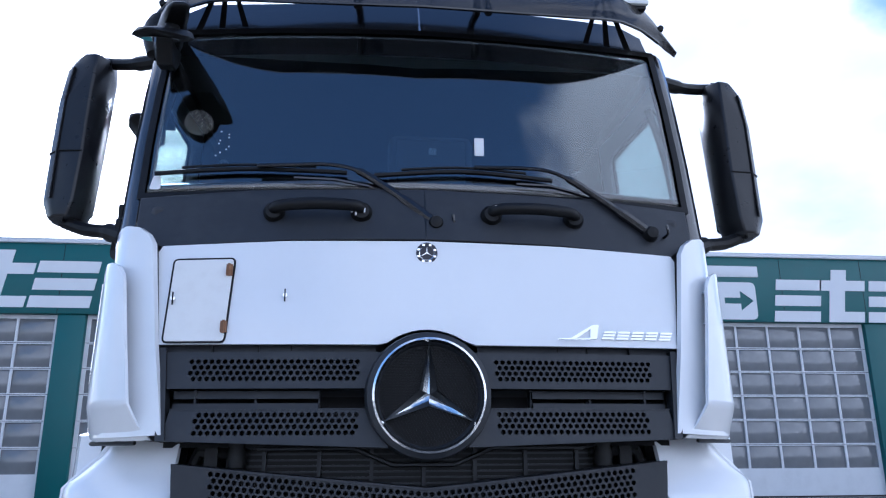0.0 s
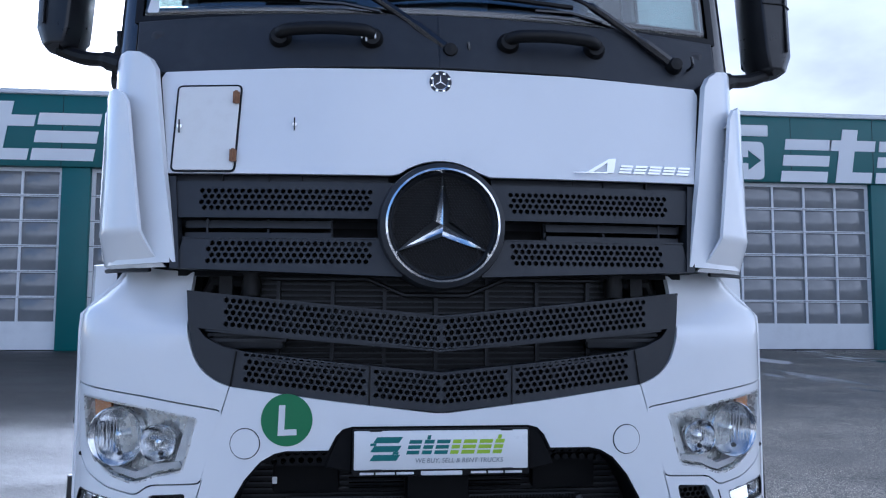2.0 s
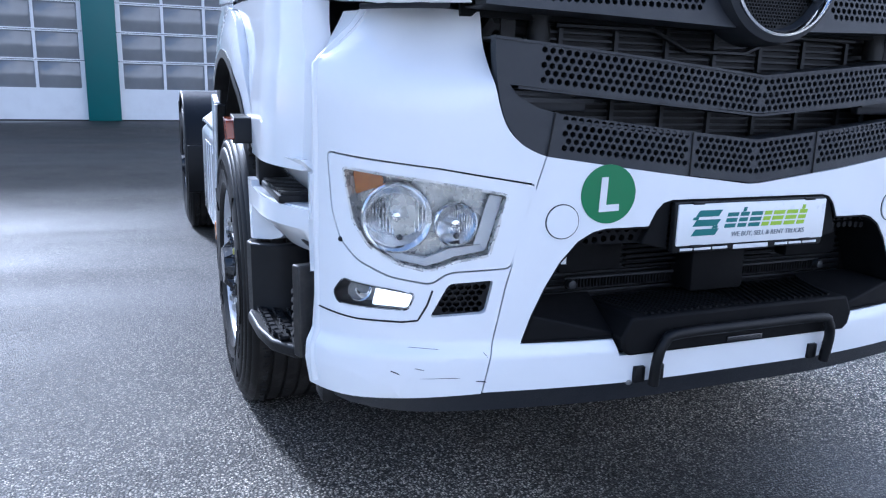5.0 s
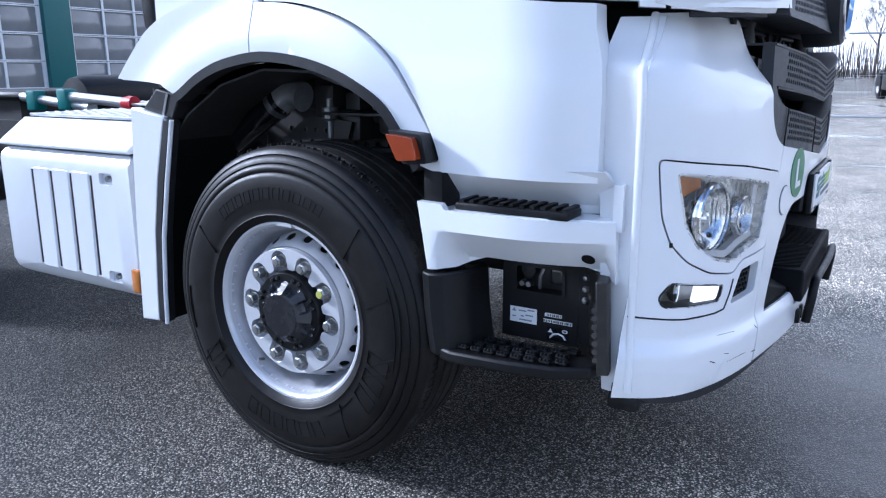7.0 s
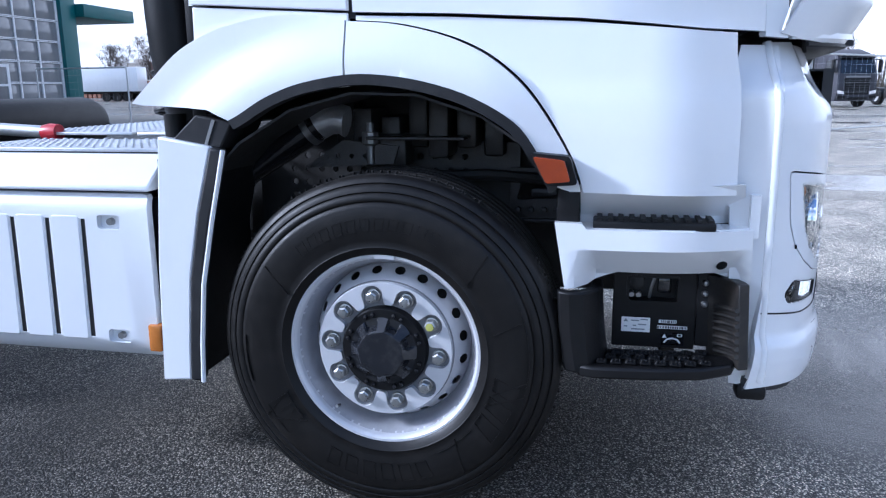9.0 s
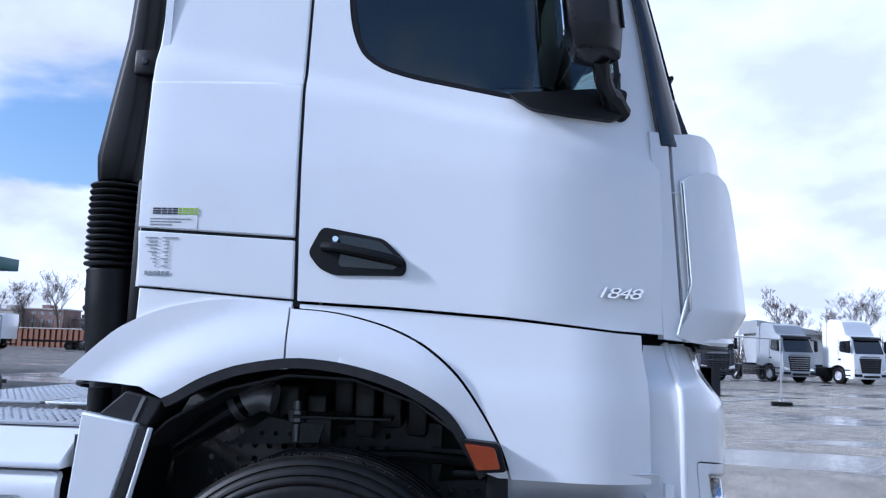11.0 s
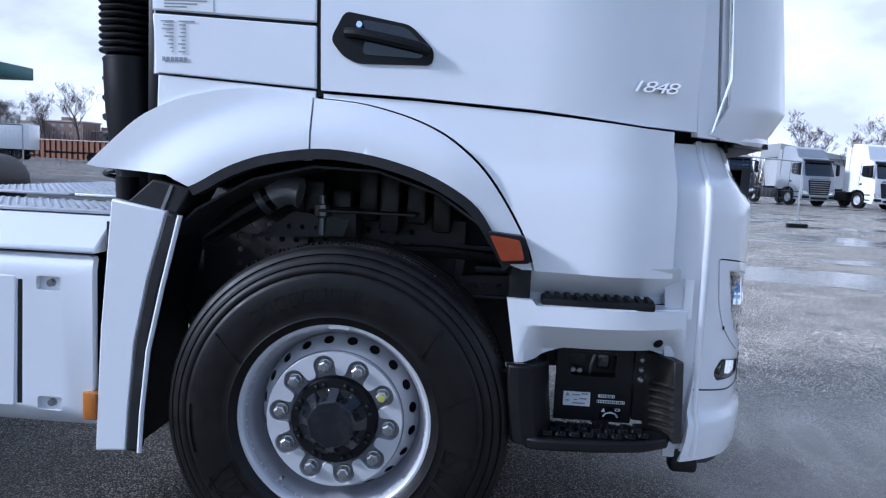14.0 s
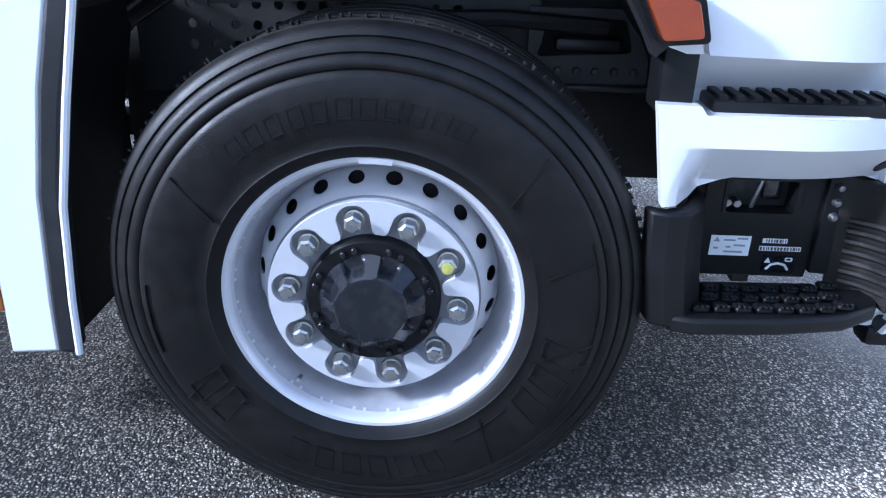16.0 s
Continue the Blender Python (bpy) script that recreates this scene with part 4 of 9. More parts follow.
        part("bottom_lip", panel([(sgn * 0.12, 1.386), (sgn * 0.79, 1.408), (sgn * 0.79, 1.412), (sgn * 0.12, 1.391)], [], upper_warp(0.012), 0.12, cu=[sgn * 0.5]), PLASTIC, TRUCK)
    part("grille_backing", panel([(-0.80, 1.39), (0.80, 1.39), (0.80, 1.70), (-0.80, 1.70)], [], upper_warp(0.14), 0.01), BLACK, TRUCK)
    # emblem: ring, mesh, three-bladed shape
    em = part("emblem", lathe([(0.150, -0.035), (0.156, -0.062), (0.170, -0.070), (0.185, -0.062), (0.192, -0.02), (0.192, 0.05), (0.150, 0.05)], 64, "y", (0, 0, 1.538)), PLASTIC, TRUCK, "large round chrome emblem with three blades on black mesh")
    part("chrome_ring", lathe([(0.154, -0.045), (0.157, -0.066), (0.163, -0.077), (0.169, -0.075), (0.172, -0.062)], 72, "y", (0, 0, 1.538)), CHROME, em)
    mesh_holes = []
    q = 0.0098
    for j in range(-18, 19):
        for i in range(-16, 17):
            u, v = i * q + (j % 2) * q / 2, j * q * 0.86
            if math.hypot(u, v) < 0.145:
                mesh_holes.append(ring2d(u, 1.538 + v, q * 0.40, 6, math.pi / 6))
    part("emblem_mesh", panel(ring2d(0, 1.538, 0.152, 48), mesh_holes, lambda u, v, d: Vector((u, -0.032 + d, v)), 0.006), BLACK, em)
    part("emblem_back", lathe([(0.0001, 0.0), (0.152, 0.0)], 32, "y", (0, 0, 1.538)), BLACK, em)
    for k in range(3):
        a = radians(90 + 120 * k)
        bm = bmesh.new()
        R, r0 = 0.159, 0.032
        def at(rad, ang, y):
            return bm.verts.new((rad * math.cos(ang), y, 1.538 + rad * math.sin(ang)))
        tip = at(R, a, -0.05)
        tipb = at(R, a, -0.036)
        l0, r1 = at(r0, a + radians(60), -0.038), at(r0, a - radians(60), -0.038)
        c0 = at(0.0001, a, -0.066)
        lb, rb, cb = at(r0, a + radians(60), -0.030), at(r0, a - radians(60), -0.030), at(0.0001, a, -0.030)
        for f in ((tip, l0, c0), (tip, c0, r1), (tip, tipb, l0), (tipb, lb, l0), (tip, r1, tipb), (tipb, r1, rb), (tipb, rb, cb), (tipb, cb, lb), (l0, lb, cb, c0), (r1, c0, cb, rb)):
            bm.faces.new(f)
        bmesh.ops.recalc_face_normals(bm, faces=bm.faces[:])
        part("emblem_blade", bm, CHROME, em, sharp=5)
    # radiator behind the openings
    rad = part("radiator", box(-0.62, 0.62, 0.19, 0.22, 0.60, 1.42), BLACK, TRUCK, "black radiator core behind the grille")
    for k in range(44):
        z = 0.62 + k * 0.0182
        part("radiator_fin", box(-0.60, 0.60, 0.175, 0.19, z, z + 0.006), RADIATOR, rad)
    for x in (-0.50, -0.33, 0.33, 0.50, -0.165, 0.0, 0.165):
        part("radiator_post", box(x - 0.006, x + 0.006, 0.165, 0.18, 0.9, 1.40), RADIATOR, rad)
    fr = [(-0.52, 1.385), (-0.22, 1.385), (-0.10, 1.335), (0.10, 1.335), (0.22, 1.385), (0.52, 1.385)]
    part("radiator_frame", tube([(x, 0.16, z) for x, z in fr], 0.007, 6), RADIATOR, rad)
    part("radiator_frame", tube([(-0.53, 0.16, 1.40), (0.53, 0.16, 1.40)], 0.008, 6), RADIATOR, rad)
    for sgn in (-1, 1):
        part("cab_mount", lathe([(0.0001, -0.03), (0.028, -0.03), (0.03, 0.0), (0.026, 0.03), (0.035, 0.05), (0.0001, 0.05)], 16, "z", (sgn * 0.58, 0.14, 1.36)), DIRTYB, TRUCK)
        part("cab_mount_arm", tube([(sgn * 0.55, 0.2, 1.37), (sgn * 0.70, 0.17, 1.38), (sgn * 0.74, 0.2, 1.30)], 0.022, 8), DIRTYB, TRUCK)
        part("bracket", box(sgn * 0.66 - 0.02, sgn * 0.66 + 0.02, 0.15, 0.4, 1.20, 1.40), DIRTYB, TRUCK)
    part("front_crossbeam", box(-0.75, 0.75, 0.30, 0.45, 0.45, 1.38), BLACK, TRUCK)


def build_lower_tray():
    """What sits inside the bumper's opening: tray, step, mesh, plate and U-shaped bar."""
    g = grille_warp(0.0)
    cutx = [i * 0.1 for i in range(-7, 8)]
    rim = HOLE + [(-a, b) for a, b in reversed(HOLE)]
    tray = part("bumper_insert", panel(rim, [inset(rim, 0.006)], grille_warp(0.002), 0.17, cu=cutx), SHADEB, TRUCK, "black plastic insert with step and U-shaped bar")
    for sgn in (-1, 1):
        bm = bmesh.new()
        ring_f = [bm.verts.new((sgn * a, float(np.interp(a, PX, PY)) + 0.004, b)) for a, b in [(0.40, 0.588), (0.655, 0.590), (0.628, 0.66), (0.40, 0.60)]]
        ring_b = [bm.verts.new((sgn * a, 0.14, b)) for a, b in [(0.38, 0.655), (0.60, 0.655), (0.60, 0.67), (0.38, 0.67)]]
        bm.faces.new(ring_f)
        for k in range(4):
            bm.faces.new((ring_f[k], ring_f[(k + 1) % 4], ring_b[(k + 1) % 4], ring_b[k]))
        bmesh.ops.recalc_face_normals(bm, faces=bm.faces[:])
        part("insert_shoulder", bm, SHADEB, tray, bevel=0.006)
        cells = hexes(2, 0.34, 0.49, 0.026, 0.0095, lambda x: 0.874 - 0.010 * max(0, (x - 0.42)) / 0.1)
        strip = [(0.318, 0.884), (0.446, 0.881), (0.50, 0.860), (0.525, 0.842), (0.47, 0.836), (0.32, 0.836)]
        part("insert_mesh", panel([(sgn * a, b) for a, b in strip], [[(sgn * a, b) for a, b in r] for r in cells], grille_warp(0.03), 0.02), SHADEB, tray)
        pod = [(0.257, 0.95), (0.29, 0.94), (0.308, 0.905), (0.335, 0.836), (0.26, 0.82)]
        part("plate_pod", panel([(sgn * a, b) for a, b in pod], [], grille_warp(0.006), 0.06), SHADEB, tray, bevel=0.004)
        part("grid_bar", tube([(sgn * 0.10, 0.135, 0.712), (sgn * 0.46, 0.14, 0.712)], 0.005, 6), RADIATOR, tray)
        for k in range(34):
            x = sgn * (0.11 + k * 0.0105)
            part("grid_tooth", box(x - 0.002, x + 0.002, 0.13, 0.14, 0.685, 0.71), SHADEB, tray)
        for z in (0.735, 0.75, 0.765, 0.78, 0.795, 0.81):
            part("grid_louvre", box(min(sgn * 0.10, sgn * 0.27), max(sgn * 0.10, sgn * 0.27), 0.13, 0.15, z, z + 0.005), SHADEB, tray)
        part("horn_block", rbox(min(sgn * 0.30, sgn * 0.50), max(sgn * 0.30, sgn * 0.50), 0.11, 0.16, 0.735, 0.83, 0.01), SHADEB, tray)
        part("corner_bolt", lathe([(0.0001, -0.01), (0.012, -0.008), (0.014, 0.01)], 12, "y", (sgn * 0.45, 0.12, 0.70)), RADIATOR, tray)
    part("insert_tag", box(-0.498, -0.484, 0.098, 0.101, 0.765, 0.785), WHITEINK, tray, "small white paper tag")
    part("centre_cover", rbox(-0.095, 0.095, 0.06, 0.16, 0.665, 0.83, 0.012), SHADEB, tray)
    # step that stands proud of the bumper
    prof = [(-0.375, 0.548), (0.375, 0.548), (0.393, 0.565), (0.40, 0.60), (0.375, 0.652), (-0.375, 0.652), (-0.40, 0.60), (-0.393, 0.565)]
    bm = loft([[Vector((a * 1.0, -0.065, b)) for a, b in prof], [Vector((a, -0.052, b)) for a, b in prof], [Vector((a, 0.16, b)) for a, b in prof]])
    part("front_step", bm, SHADEB, tray, "black ribbed step in the bumper", bevel=0.008)
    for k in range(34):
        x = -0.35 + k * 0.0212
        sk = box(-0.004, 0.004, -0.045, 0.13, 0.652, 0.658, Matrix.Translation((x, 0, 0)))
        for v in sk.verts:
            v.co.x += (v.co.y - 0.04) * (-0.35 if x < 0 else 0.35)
        part("step_rib", sk, SHADEB, tray)
    part("step_slot", rbox(-0.062, 0.062, -0.071, -0.06, 0.556, 0.572, 0.003), GLOSSB, tray)
    # U bar
    pts = soften([(-0.300, -0.075, 0.465), (-0.300, -0.085, 0.545), (-0.285, -0.088, 0.585), (-0.245, -0.09, 0.606), (0.0, -0.095, 0.610), (0.245, -0.09, 0.606), (0.285, -0.088, 0.585), (0.300, -0.085, 0.545), (0.300, -0.075, 0.465)], 6)
    part("u_bar", tube(pts, 0.0145, 12), BLACK, tray, "black U-shaped step bar")
    for sgn in (-1, 1):
        for off in (-0.03, 0.03):
            part("bar_bracket", rbox(sgn * 0.302 + off - 0.016, sgn * 0.302 + off + 0.016, -0.06, -0.035, 0.468, 0.512, 0.003), BLACK, tray)
        part("bar_bolt", lathe([(0.0001, -0.012), (0.010, -0.01), (0.011, 0.0)], 10, "y", (sgn * 0.355, -0.035, 0.468)), STEEL, tray)
    # plate in its holder
    holder = part("plate_holder", rbox(-0.258, 0.258, -0.050, -0.028, 0.812, 0.946, 0.006), BLACK, TRUCK, "black plate holder with a white advertising plate")
    plate = part("advertising_plate", rbox(-0.252, 0.252, -0.056, -0.049, 0.832, 0.942, 0.003), PLATEW, holder, "white plate with teal and lime marks")
    y = -0.0575
    def bar(x0, x1, z0, z1, mt, nm="mark_bar", sh=0.012):
        bm = bmesh.new()
        vs = [bm.verts.new(p) for p in ((x0, y, z0), (x1, y, z0), (x1 + sh, y, z1), (x0 + sh, y, z1))]
        f = bm.faces.new(vs)
        r = bmesh.ops.extrude_face_region(bm, geom=[f])
        for v in r["geom"]:
            if isinstance(v, bmesh.types.BMVert):
                v.co.y += 0.0012
        bmesh.ops.recalc_face_normals(bm, faces=bm.faces[:])
        part(nm, bm, mt, plate)
    for z0, a, b in ((0.908, -0.198, -0.124), (0.883, -0.206, -0.128), (0.858, -0.208, -0.132)):
        bar(a, b, z0, z0 + 0.017, TEALINK, "logo_bar")
    bar(-0.207, -0.190, 0.9005, 0.9075, TEALINK, "logo_bar", 0.003)
    bar(-0.143, -0.126, 0.8755, 0.8825, TEALINK, "logo_bar", 0.003)
    xs = -0.103
    for wd, mt, tall in ((0.036, TEALINK, 0), (0.028, TEALINK, 1), (0.038, TEALINK, 0), (0.024, LIMEINK, 0), (0.038, LIMEINK, 0), (0.038, LIMEINK, 0), (0.026, LIMEINK, 1)):
        for k in range(3):
            z0 = 0.8755 + k * 0.0150
            bar(xs + k * 0.004, xs + wd + k * 0.004, z0, z0 + 0.0105, mt, "letter_bar", 0.003)
        if tall:
            bar(xs + 0.016, xs + 0.026, 0.917, 0.929, mt, "letter_bar", 0.003)
        xs += wd + 0.0080
    lettering("WE BUY, SELL & RENT TRUCKS", 0.0185, GREYINK, pose(0.05, y - 0.0002, 0.857, 90, 0, 0), plate, "slogan", shear=0.15)
    for x0, x1 in ((-0.235, -0.195), (-0.19, -0.135), (-0.13, -0.08), (0.085, 0.13), (0.135, 0.18), (0.185, 0.235)):
        part("address_bar", rbox(x0, x1, -0.0525, -0.05, 0.818, 0.825, 0.001), WHITEINK, holder)
    part("brand_bar", rbox(-0.06, 0.06, -0.0525, -0.05, 0.815, 0.827, 0.002), WHITEINK, holder)
    for x in (-0.19, 0.19):
        part("plate_clip", rbox(x - 0.018, x + 0.018, -0.058, -0.048, 0.826, 0.834, 0.002), BLACK, holder)
        part("plate_clip", rbox(x - 0.018, x + 0.018, -0.058, -0.048, 0.940, 0.947, 0.002), BLACK, holder)


build_bumper()
build_grilles()
build_lower_tray()


# ---- cab front ----
def glass_y(x, z):
    return 0.263 + (z - 2.6) * 0.25 + 0.065 * (x / 0.97) ** 2


CORNER = [(0.76, 0.008), (0.82, 0.024), (0.866, 0.042), (0.92, 0.070), (0.97, 0.108), (1.01, 0.155), (1.035, 0.205), (1.05, 0.255), (1.064, 0.315)]
GUARD = [(0.78, -0.044), (0.84, -0.034), (0.874, -0.023), (0.92, 0.002), (0.96, 0.030), (1.0, 0.068), (1.03, 0.112), (1.05, 0.158), (1.064, 0.21)]


def along(plan, q, d, sgn):
    """Place on a plan line q along its x, moved inwards by d."""
    xs, ys = [p[0] for p in plan], [p[1] for p in plan]
    y = float(np.interp(q, xs, ys))
    t = Vector((0.02, float(np.interp(q + 0.01, xs, ys)) - float(np.interp(q - 0.01, xs, ys)), 0)).normalized()
    return Vector((sgn * (q - t.y * d), y + t.x * d, 0))


def build_cab_front():
    arc = [(0.205 * math.cos(radians(a)), 1.538 + 0.205 * math.sin(radians(a))) for a in range(128, 48, -8)]
    outline = [(-0.818, 1.694), (-0.15, 1.694)] + arc + [(0.15, 1.694), (0.818, 1.694), (0.862, 2.00), (0.85, 2.022), (0.45, 2.040), (0, 2.046), (-0.45, 2.040), (-0.85, 2.022), (-0.862, 2.00)]
    fp = part("front_panel", panel(outline, [], upper_warp(0.0), 0.02, cu=[i * 0.1 for i in range(-8, 9)], cv=[1.8, 1.9]), WHITE, TRUCK, "white painted front flap above the grille", bevel=0.004)
    w = upper_warp(0.0)
    # small service flap with rusty hinges
    fl = rounded([(-0.806, 1.703), (-0.624, 1.703), (-0.616, 1.974), (-0.803, 1.970)], 0.012, 3)
    part("flap_seal", panel(inset(fl, -0.006), [inset(fl, 0.002)], lambda u, v, d: w(u, v, d - 0.004), 0.006), BLACK, fp)
    flap = part("service_flap", panel(fl, [], lambda u, v, d: w(u, v, d - 0.007), 0.007), FLAPW, fp, "aged white service flap with rusty hinges", bevel=0.002)
    for z in (1.935, 1.748):
        p = w(-0.626, z, -0.012)
        part("hinge", rbox(p.x - 0.010, p.x + 0.010, p.y - 0.006, p.y + 0.006, z - 0.018, z + 0.018, 0.002), RUST, flap)
        part("hinge_pin", tube([(p.x, p.y - 0.006, z - 0.02), (p.x, p.y - 0.006, z + 0.02)], 0.0045, 8), RUST, flap)
    for p, nm in ((w(-0.792, 1.84, -0.01), "flap_lock"), (w(-0.447, 1.852, -0.002), "panel_lock")):
        lk = part(nm, lathe([(0.0001, -0.006), (0.007, -0.006), (0.0085, -0.002), (0.0085, 0.004)], 16, "y", p), CHROME, fp)
        part("lock_slot", box(p.x - 0.002, p.x + 0.002, p.y - 0.008, p.y - 0.004, p.z - 0.02, p.z + 0.02), BLACK, lk)
    p = w(0.001, 2.002, 0.0)
    bd = part("badge", lathe([(0.0001, -0.007), (0.022, -0.0075), (0.024, -0.006), (0.034, -0.005), (0.036, 0.002)], 40, "y", p), DARKINK, fp, "small round dark badge with silver ring")
    part("badge_ring", lathe([(0.022, -0.006), (0.023, -0.009), (0.025, -0.0065)], 40, "y", p), CHROME, bd)
    part("badge_ring", lathe([(0.033, -0.004), (0.035, -0.008), (0.037, -0.002)], 40, "y", p), CHROME, bd)
    for k in range(3):
        a = radians(90 + 120 * k)
        part("badge_blade", tube([(p.x, p.y - 0.008, p.z), (p.x + 0.021 * math.cos(a), p.y - 0.008, p.z + 0.021 * math.sin(a))], [0.003, 0.0008], 6), CHROME, bd)
    for k in range(8):
        a = radians(22 + 45 * k)
        part("badge_tick", box(-0.004, 0.004, -0.0075, -0.004, -0.003, 0.003, Matrix.Translation((p.x + 0.029 * math.cos(a), p.y, p.z + 0.029 * math.sin(a)))), CHROME, bd)
    # model name as plain chrome strokes
    strokes = part("model_name", rbox(0.415, 0.52, 0.0, 0.004, 1.714, 1.719, 0.001), CHROME, fp, "chrome model lettering as plain strokes")
    big = panel([(0.455, 1.7195), (0.475, 1.7195), (0.527, 1.7525), (0.522, 1.7195), (0.545, 1.7195), (0.556, 1.7665), (0.535, 1.7665)], [], lambda u, v, d: w(u, v, d - 0.006), 0.006)
    part("name_bar", big, CHROME, strokes)
    for k in range(5):
        x0 = 0.561 + 0.0485 * k
        for z0, z1 in ((1.7195, 1.7265), (1.7295, 1.7365), (1.7395, 1.7465)):
            sh = (z0 - 1.7195) * 0.45
            part("name_bar", panel([(x0 + sh, z0), (x0 + sh + 0.040, z0), (x0 + sh + 0.043, z1), (x0 + sh + 0.003, z1)], [], lambda u, v, d: w(u, v, d - 0.006), 0.006), CHROME, strokes)
    # cowl
    def cw(x, z, d):
        return Vector((x, 0.052 + 0.10 * (x / 0.95) ** 2 + (z - 2.03) * 0.36 + d, z))
    cow = [(-0.868, 2.026), (-0.45, 2.044), (0, 2.050), (0.45, 2.044), (0.868, 2.026), (0.905, 2.052), (0.938, 2.075), (0.965, 2.10), (0.975, 2.225), (0.6, 2.243), (0, 2.25), (-0.6, 2.243), (-0.975, 2.225), (-0.965, 2.10), (-0.938, 2.075), (-0.905, 2.052)]
    cowl = part("cowl", panel(cow, [], cw, 0.03, cu=[i * 0.12 for i in range(-7, 8)], cv=[2.10, 2.17]), PLASTIC, TRUCK, "dark grey plastic cowl under the windscreen", bevel=0.004)
    for sx0, sx1 in ((-0.535, -0.185), (0.195, 0.548)):
        h = part("grab_handle", tube(soften([cw(sx0 + 0.02, 2.152, 0.0), cw(sx0 + 0.045, 2.160, -0.045), cw(sx0 + 0.10, 2.164, -0.055), cw((sx0 + sx1) / 2, 2.166, -0.058), cw(sx1 - 0.10, 2.164, -0.055), cw(sx1 - 0.045, 2.160, -0.045), cw(sx1 - 0.02, 2.152, 0.0)], 5), [0.021] * 2 + [0.020] * 27 + [0.021] * 2, 12), BLACK, cowl, "black grab handle on the cowl")
        for xx in (sx0 + 0.03, sx1 - 0.03):
            c = cw(xx, 2.150, -0.004)
            part("handle_foot", lathe([(0.0001, -0.03), (0.026, -0.026), (0.036, -0.006), (0.037, 0.01)], 18, "y", c), BLACK, h)
        if sx0 < 0:
            for k in range(5):
                xx = sx1 - 0.02 - 0.014 * k
                c = cw(xx, 2.150 + 0.012 * math.sin(k * 2.1), -0.036)
                part("paint_scrape", rbox(c.x - 0.003, c.x + 0.003, c.y - 0.004, c.y + 0.004, c.z - 0.010, c.z + 0.006, 0.001), WHITEINK, h)
    # wipers
    for pts, blade in ((((0.035, 2.118), (-0.05, 2.19), (-0.16, 2.275), (-0.24, 2.325), (-0.33, 2.345), (-0.45, 2.343), (-0.58, 2.338)), ((-0.935, 2.318), (-0.62, 2.334), (-0.27, 2.322))),
                       (((0.80, 2.112), (0.72, 2.175), (0.60, 2.265), (0.51, 2.325), (0.43, 2.352), (0.33, 2.355), (0.18, 2.350)), ((-0.175, 2.312), (0.14, 2.338), (0.465, 2.318)))):
        path = soften([(x, glass_y(x, z) - 0.045, z) for x, z in pts], 6)
        rad = [0.019 if i < 8 else (0.014 if i < 18 else 0.0075) for i in range(len(path))]
        arm = part("wiper_arm", tube(path, rad, 8), GLOSSB, TRUCK, "black windscreen wiper")
        bl = soften([(x, glass_y(x, z) - 0.022, z) for x, z in blade], 8)
        part("wiper_blade", tube(bl, 0.009, 6), BLACK, arm)
        part("blade_spine", tube([p + Vector((0, -0.010, 0.012)) for p in bl[3:-3]], 0.005, 6), BLACK, arm)
        px, pz = pts[0]
        part("wiper_pivot", lathe([(0.0001, -0.055), (0.020, -0.052), (0.028, -0.03), (0.034, 0.01), (0.034, 0.04)], 18, "y", (px, glass_y(px, pz) - 0.02, pz)), BLACK, arm)
        part("washer_jet", tube(soften([(px + 0.05, glass_y(px, pz) - 0.01, pz - 0.01), (px + 0.062, glass_y(px, pz) - 0.05, pz + 0.0), (px + 0.058, glass_y(px, pz) - 0.055, pz + 0.03)], 5), 0.005, 8), GLOSSB, arm)
        part("link_rod", tube([(pts[3][0] + 0.05, glass_y(pts[3][0], 2.27) - 0.03, pts[3][1] - 0.06), (pts[4][0] + 0.02, glass_y(0.3, 2.28) - 0.03, 2.288), (pts[5][0], glass_y(0.3, 2.29) - 0.03, 2.292)], 0.006, 6), GLOSSB, arm)
    # windscreen
    gl = [(-0.978, 2.235), (-0.6, 2.245), (0, 2.252), (0.6, 2.245), (0.978, 2.235), (0.986, 2.45), (0.986, 2.70), (0.975, 2.985), (0, 3.0), (-0.975, 2.985), (-0.986, 2.70), (-0.986, 2.45)]
    cu, cv = [i * 0.12 for i in range(-7, 8)], [2.4, 2.55, 2.7, 2.85]
    rows = []
    for j in range(17):
        v = j / 16
        row = []
        for i in range(49):
            u = -1 + i / 24
            z = 2.235 + 0.75 * v + 0.016 * (1 - u * u)
            x = u * float(np.interp(z, [2.235, 2.45, 2.70, 2.985], [0.978, 0.986, 0.986, 0.975]))
            row.append(Vector((x, glass_y(x, z), z)))
        rows.append(row)
    sheet = bmesh.new()
    grids = []
    for dy in (0.0, 0.005):
        grids.append([[sheet.verts.new(p + Vector((0, dy, 0))) for p in row] for row in rows])
    for k, g in enumerate(grids):
        for j in range(16):
            for i in range(48):
                q = (g[j][i], g[j][i + 1], g[j + 1][i + 1], g[j + 1][i])
                sheet.faces.new(q if k == 0 else tuple(reversed(q)))
    rim = [(0, i) for i in range(49)] + [(j, 48) for j in range(1, 17)] + [(16, i) for i in range(47, -1, -1)] + [(j, 0) for j in range(15, 0, -1)]
    for (j, i), (j2, i2) in zip(rim, rim[1:] + rim[:1]):
        sheet.faces.new((grids[0][j2][i2], grids[0][j][i], grids[1][j][i], grids[1][j2][i2]))
    ws = part("windscreen", sheet, WINDSCREEN, TRUCK, "large tinted windscreen reflecting the sky", sharp=60)
    ws.visible_shadow = False
    hd = [(-0.980, 2.868), (0, 2.884), (0.980, 2.868), (0.973, 2.985), (0, 3.0), (-0.973, 2.985)]
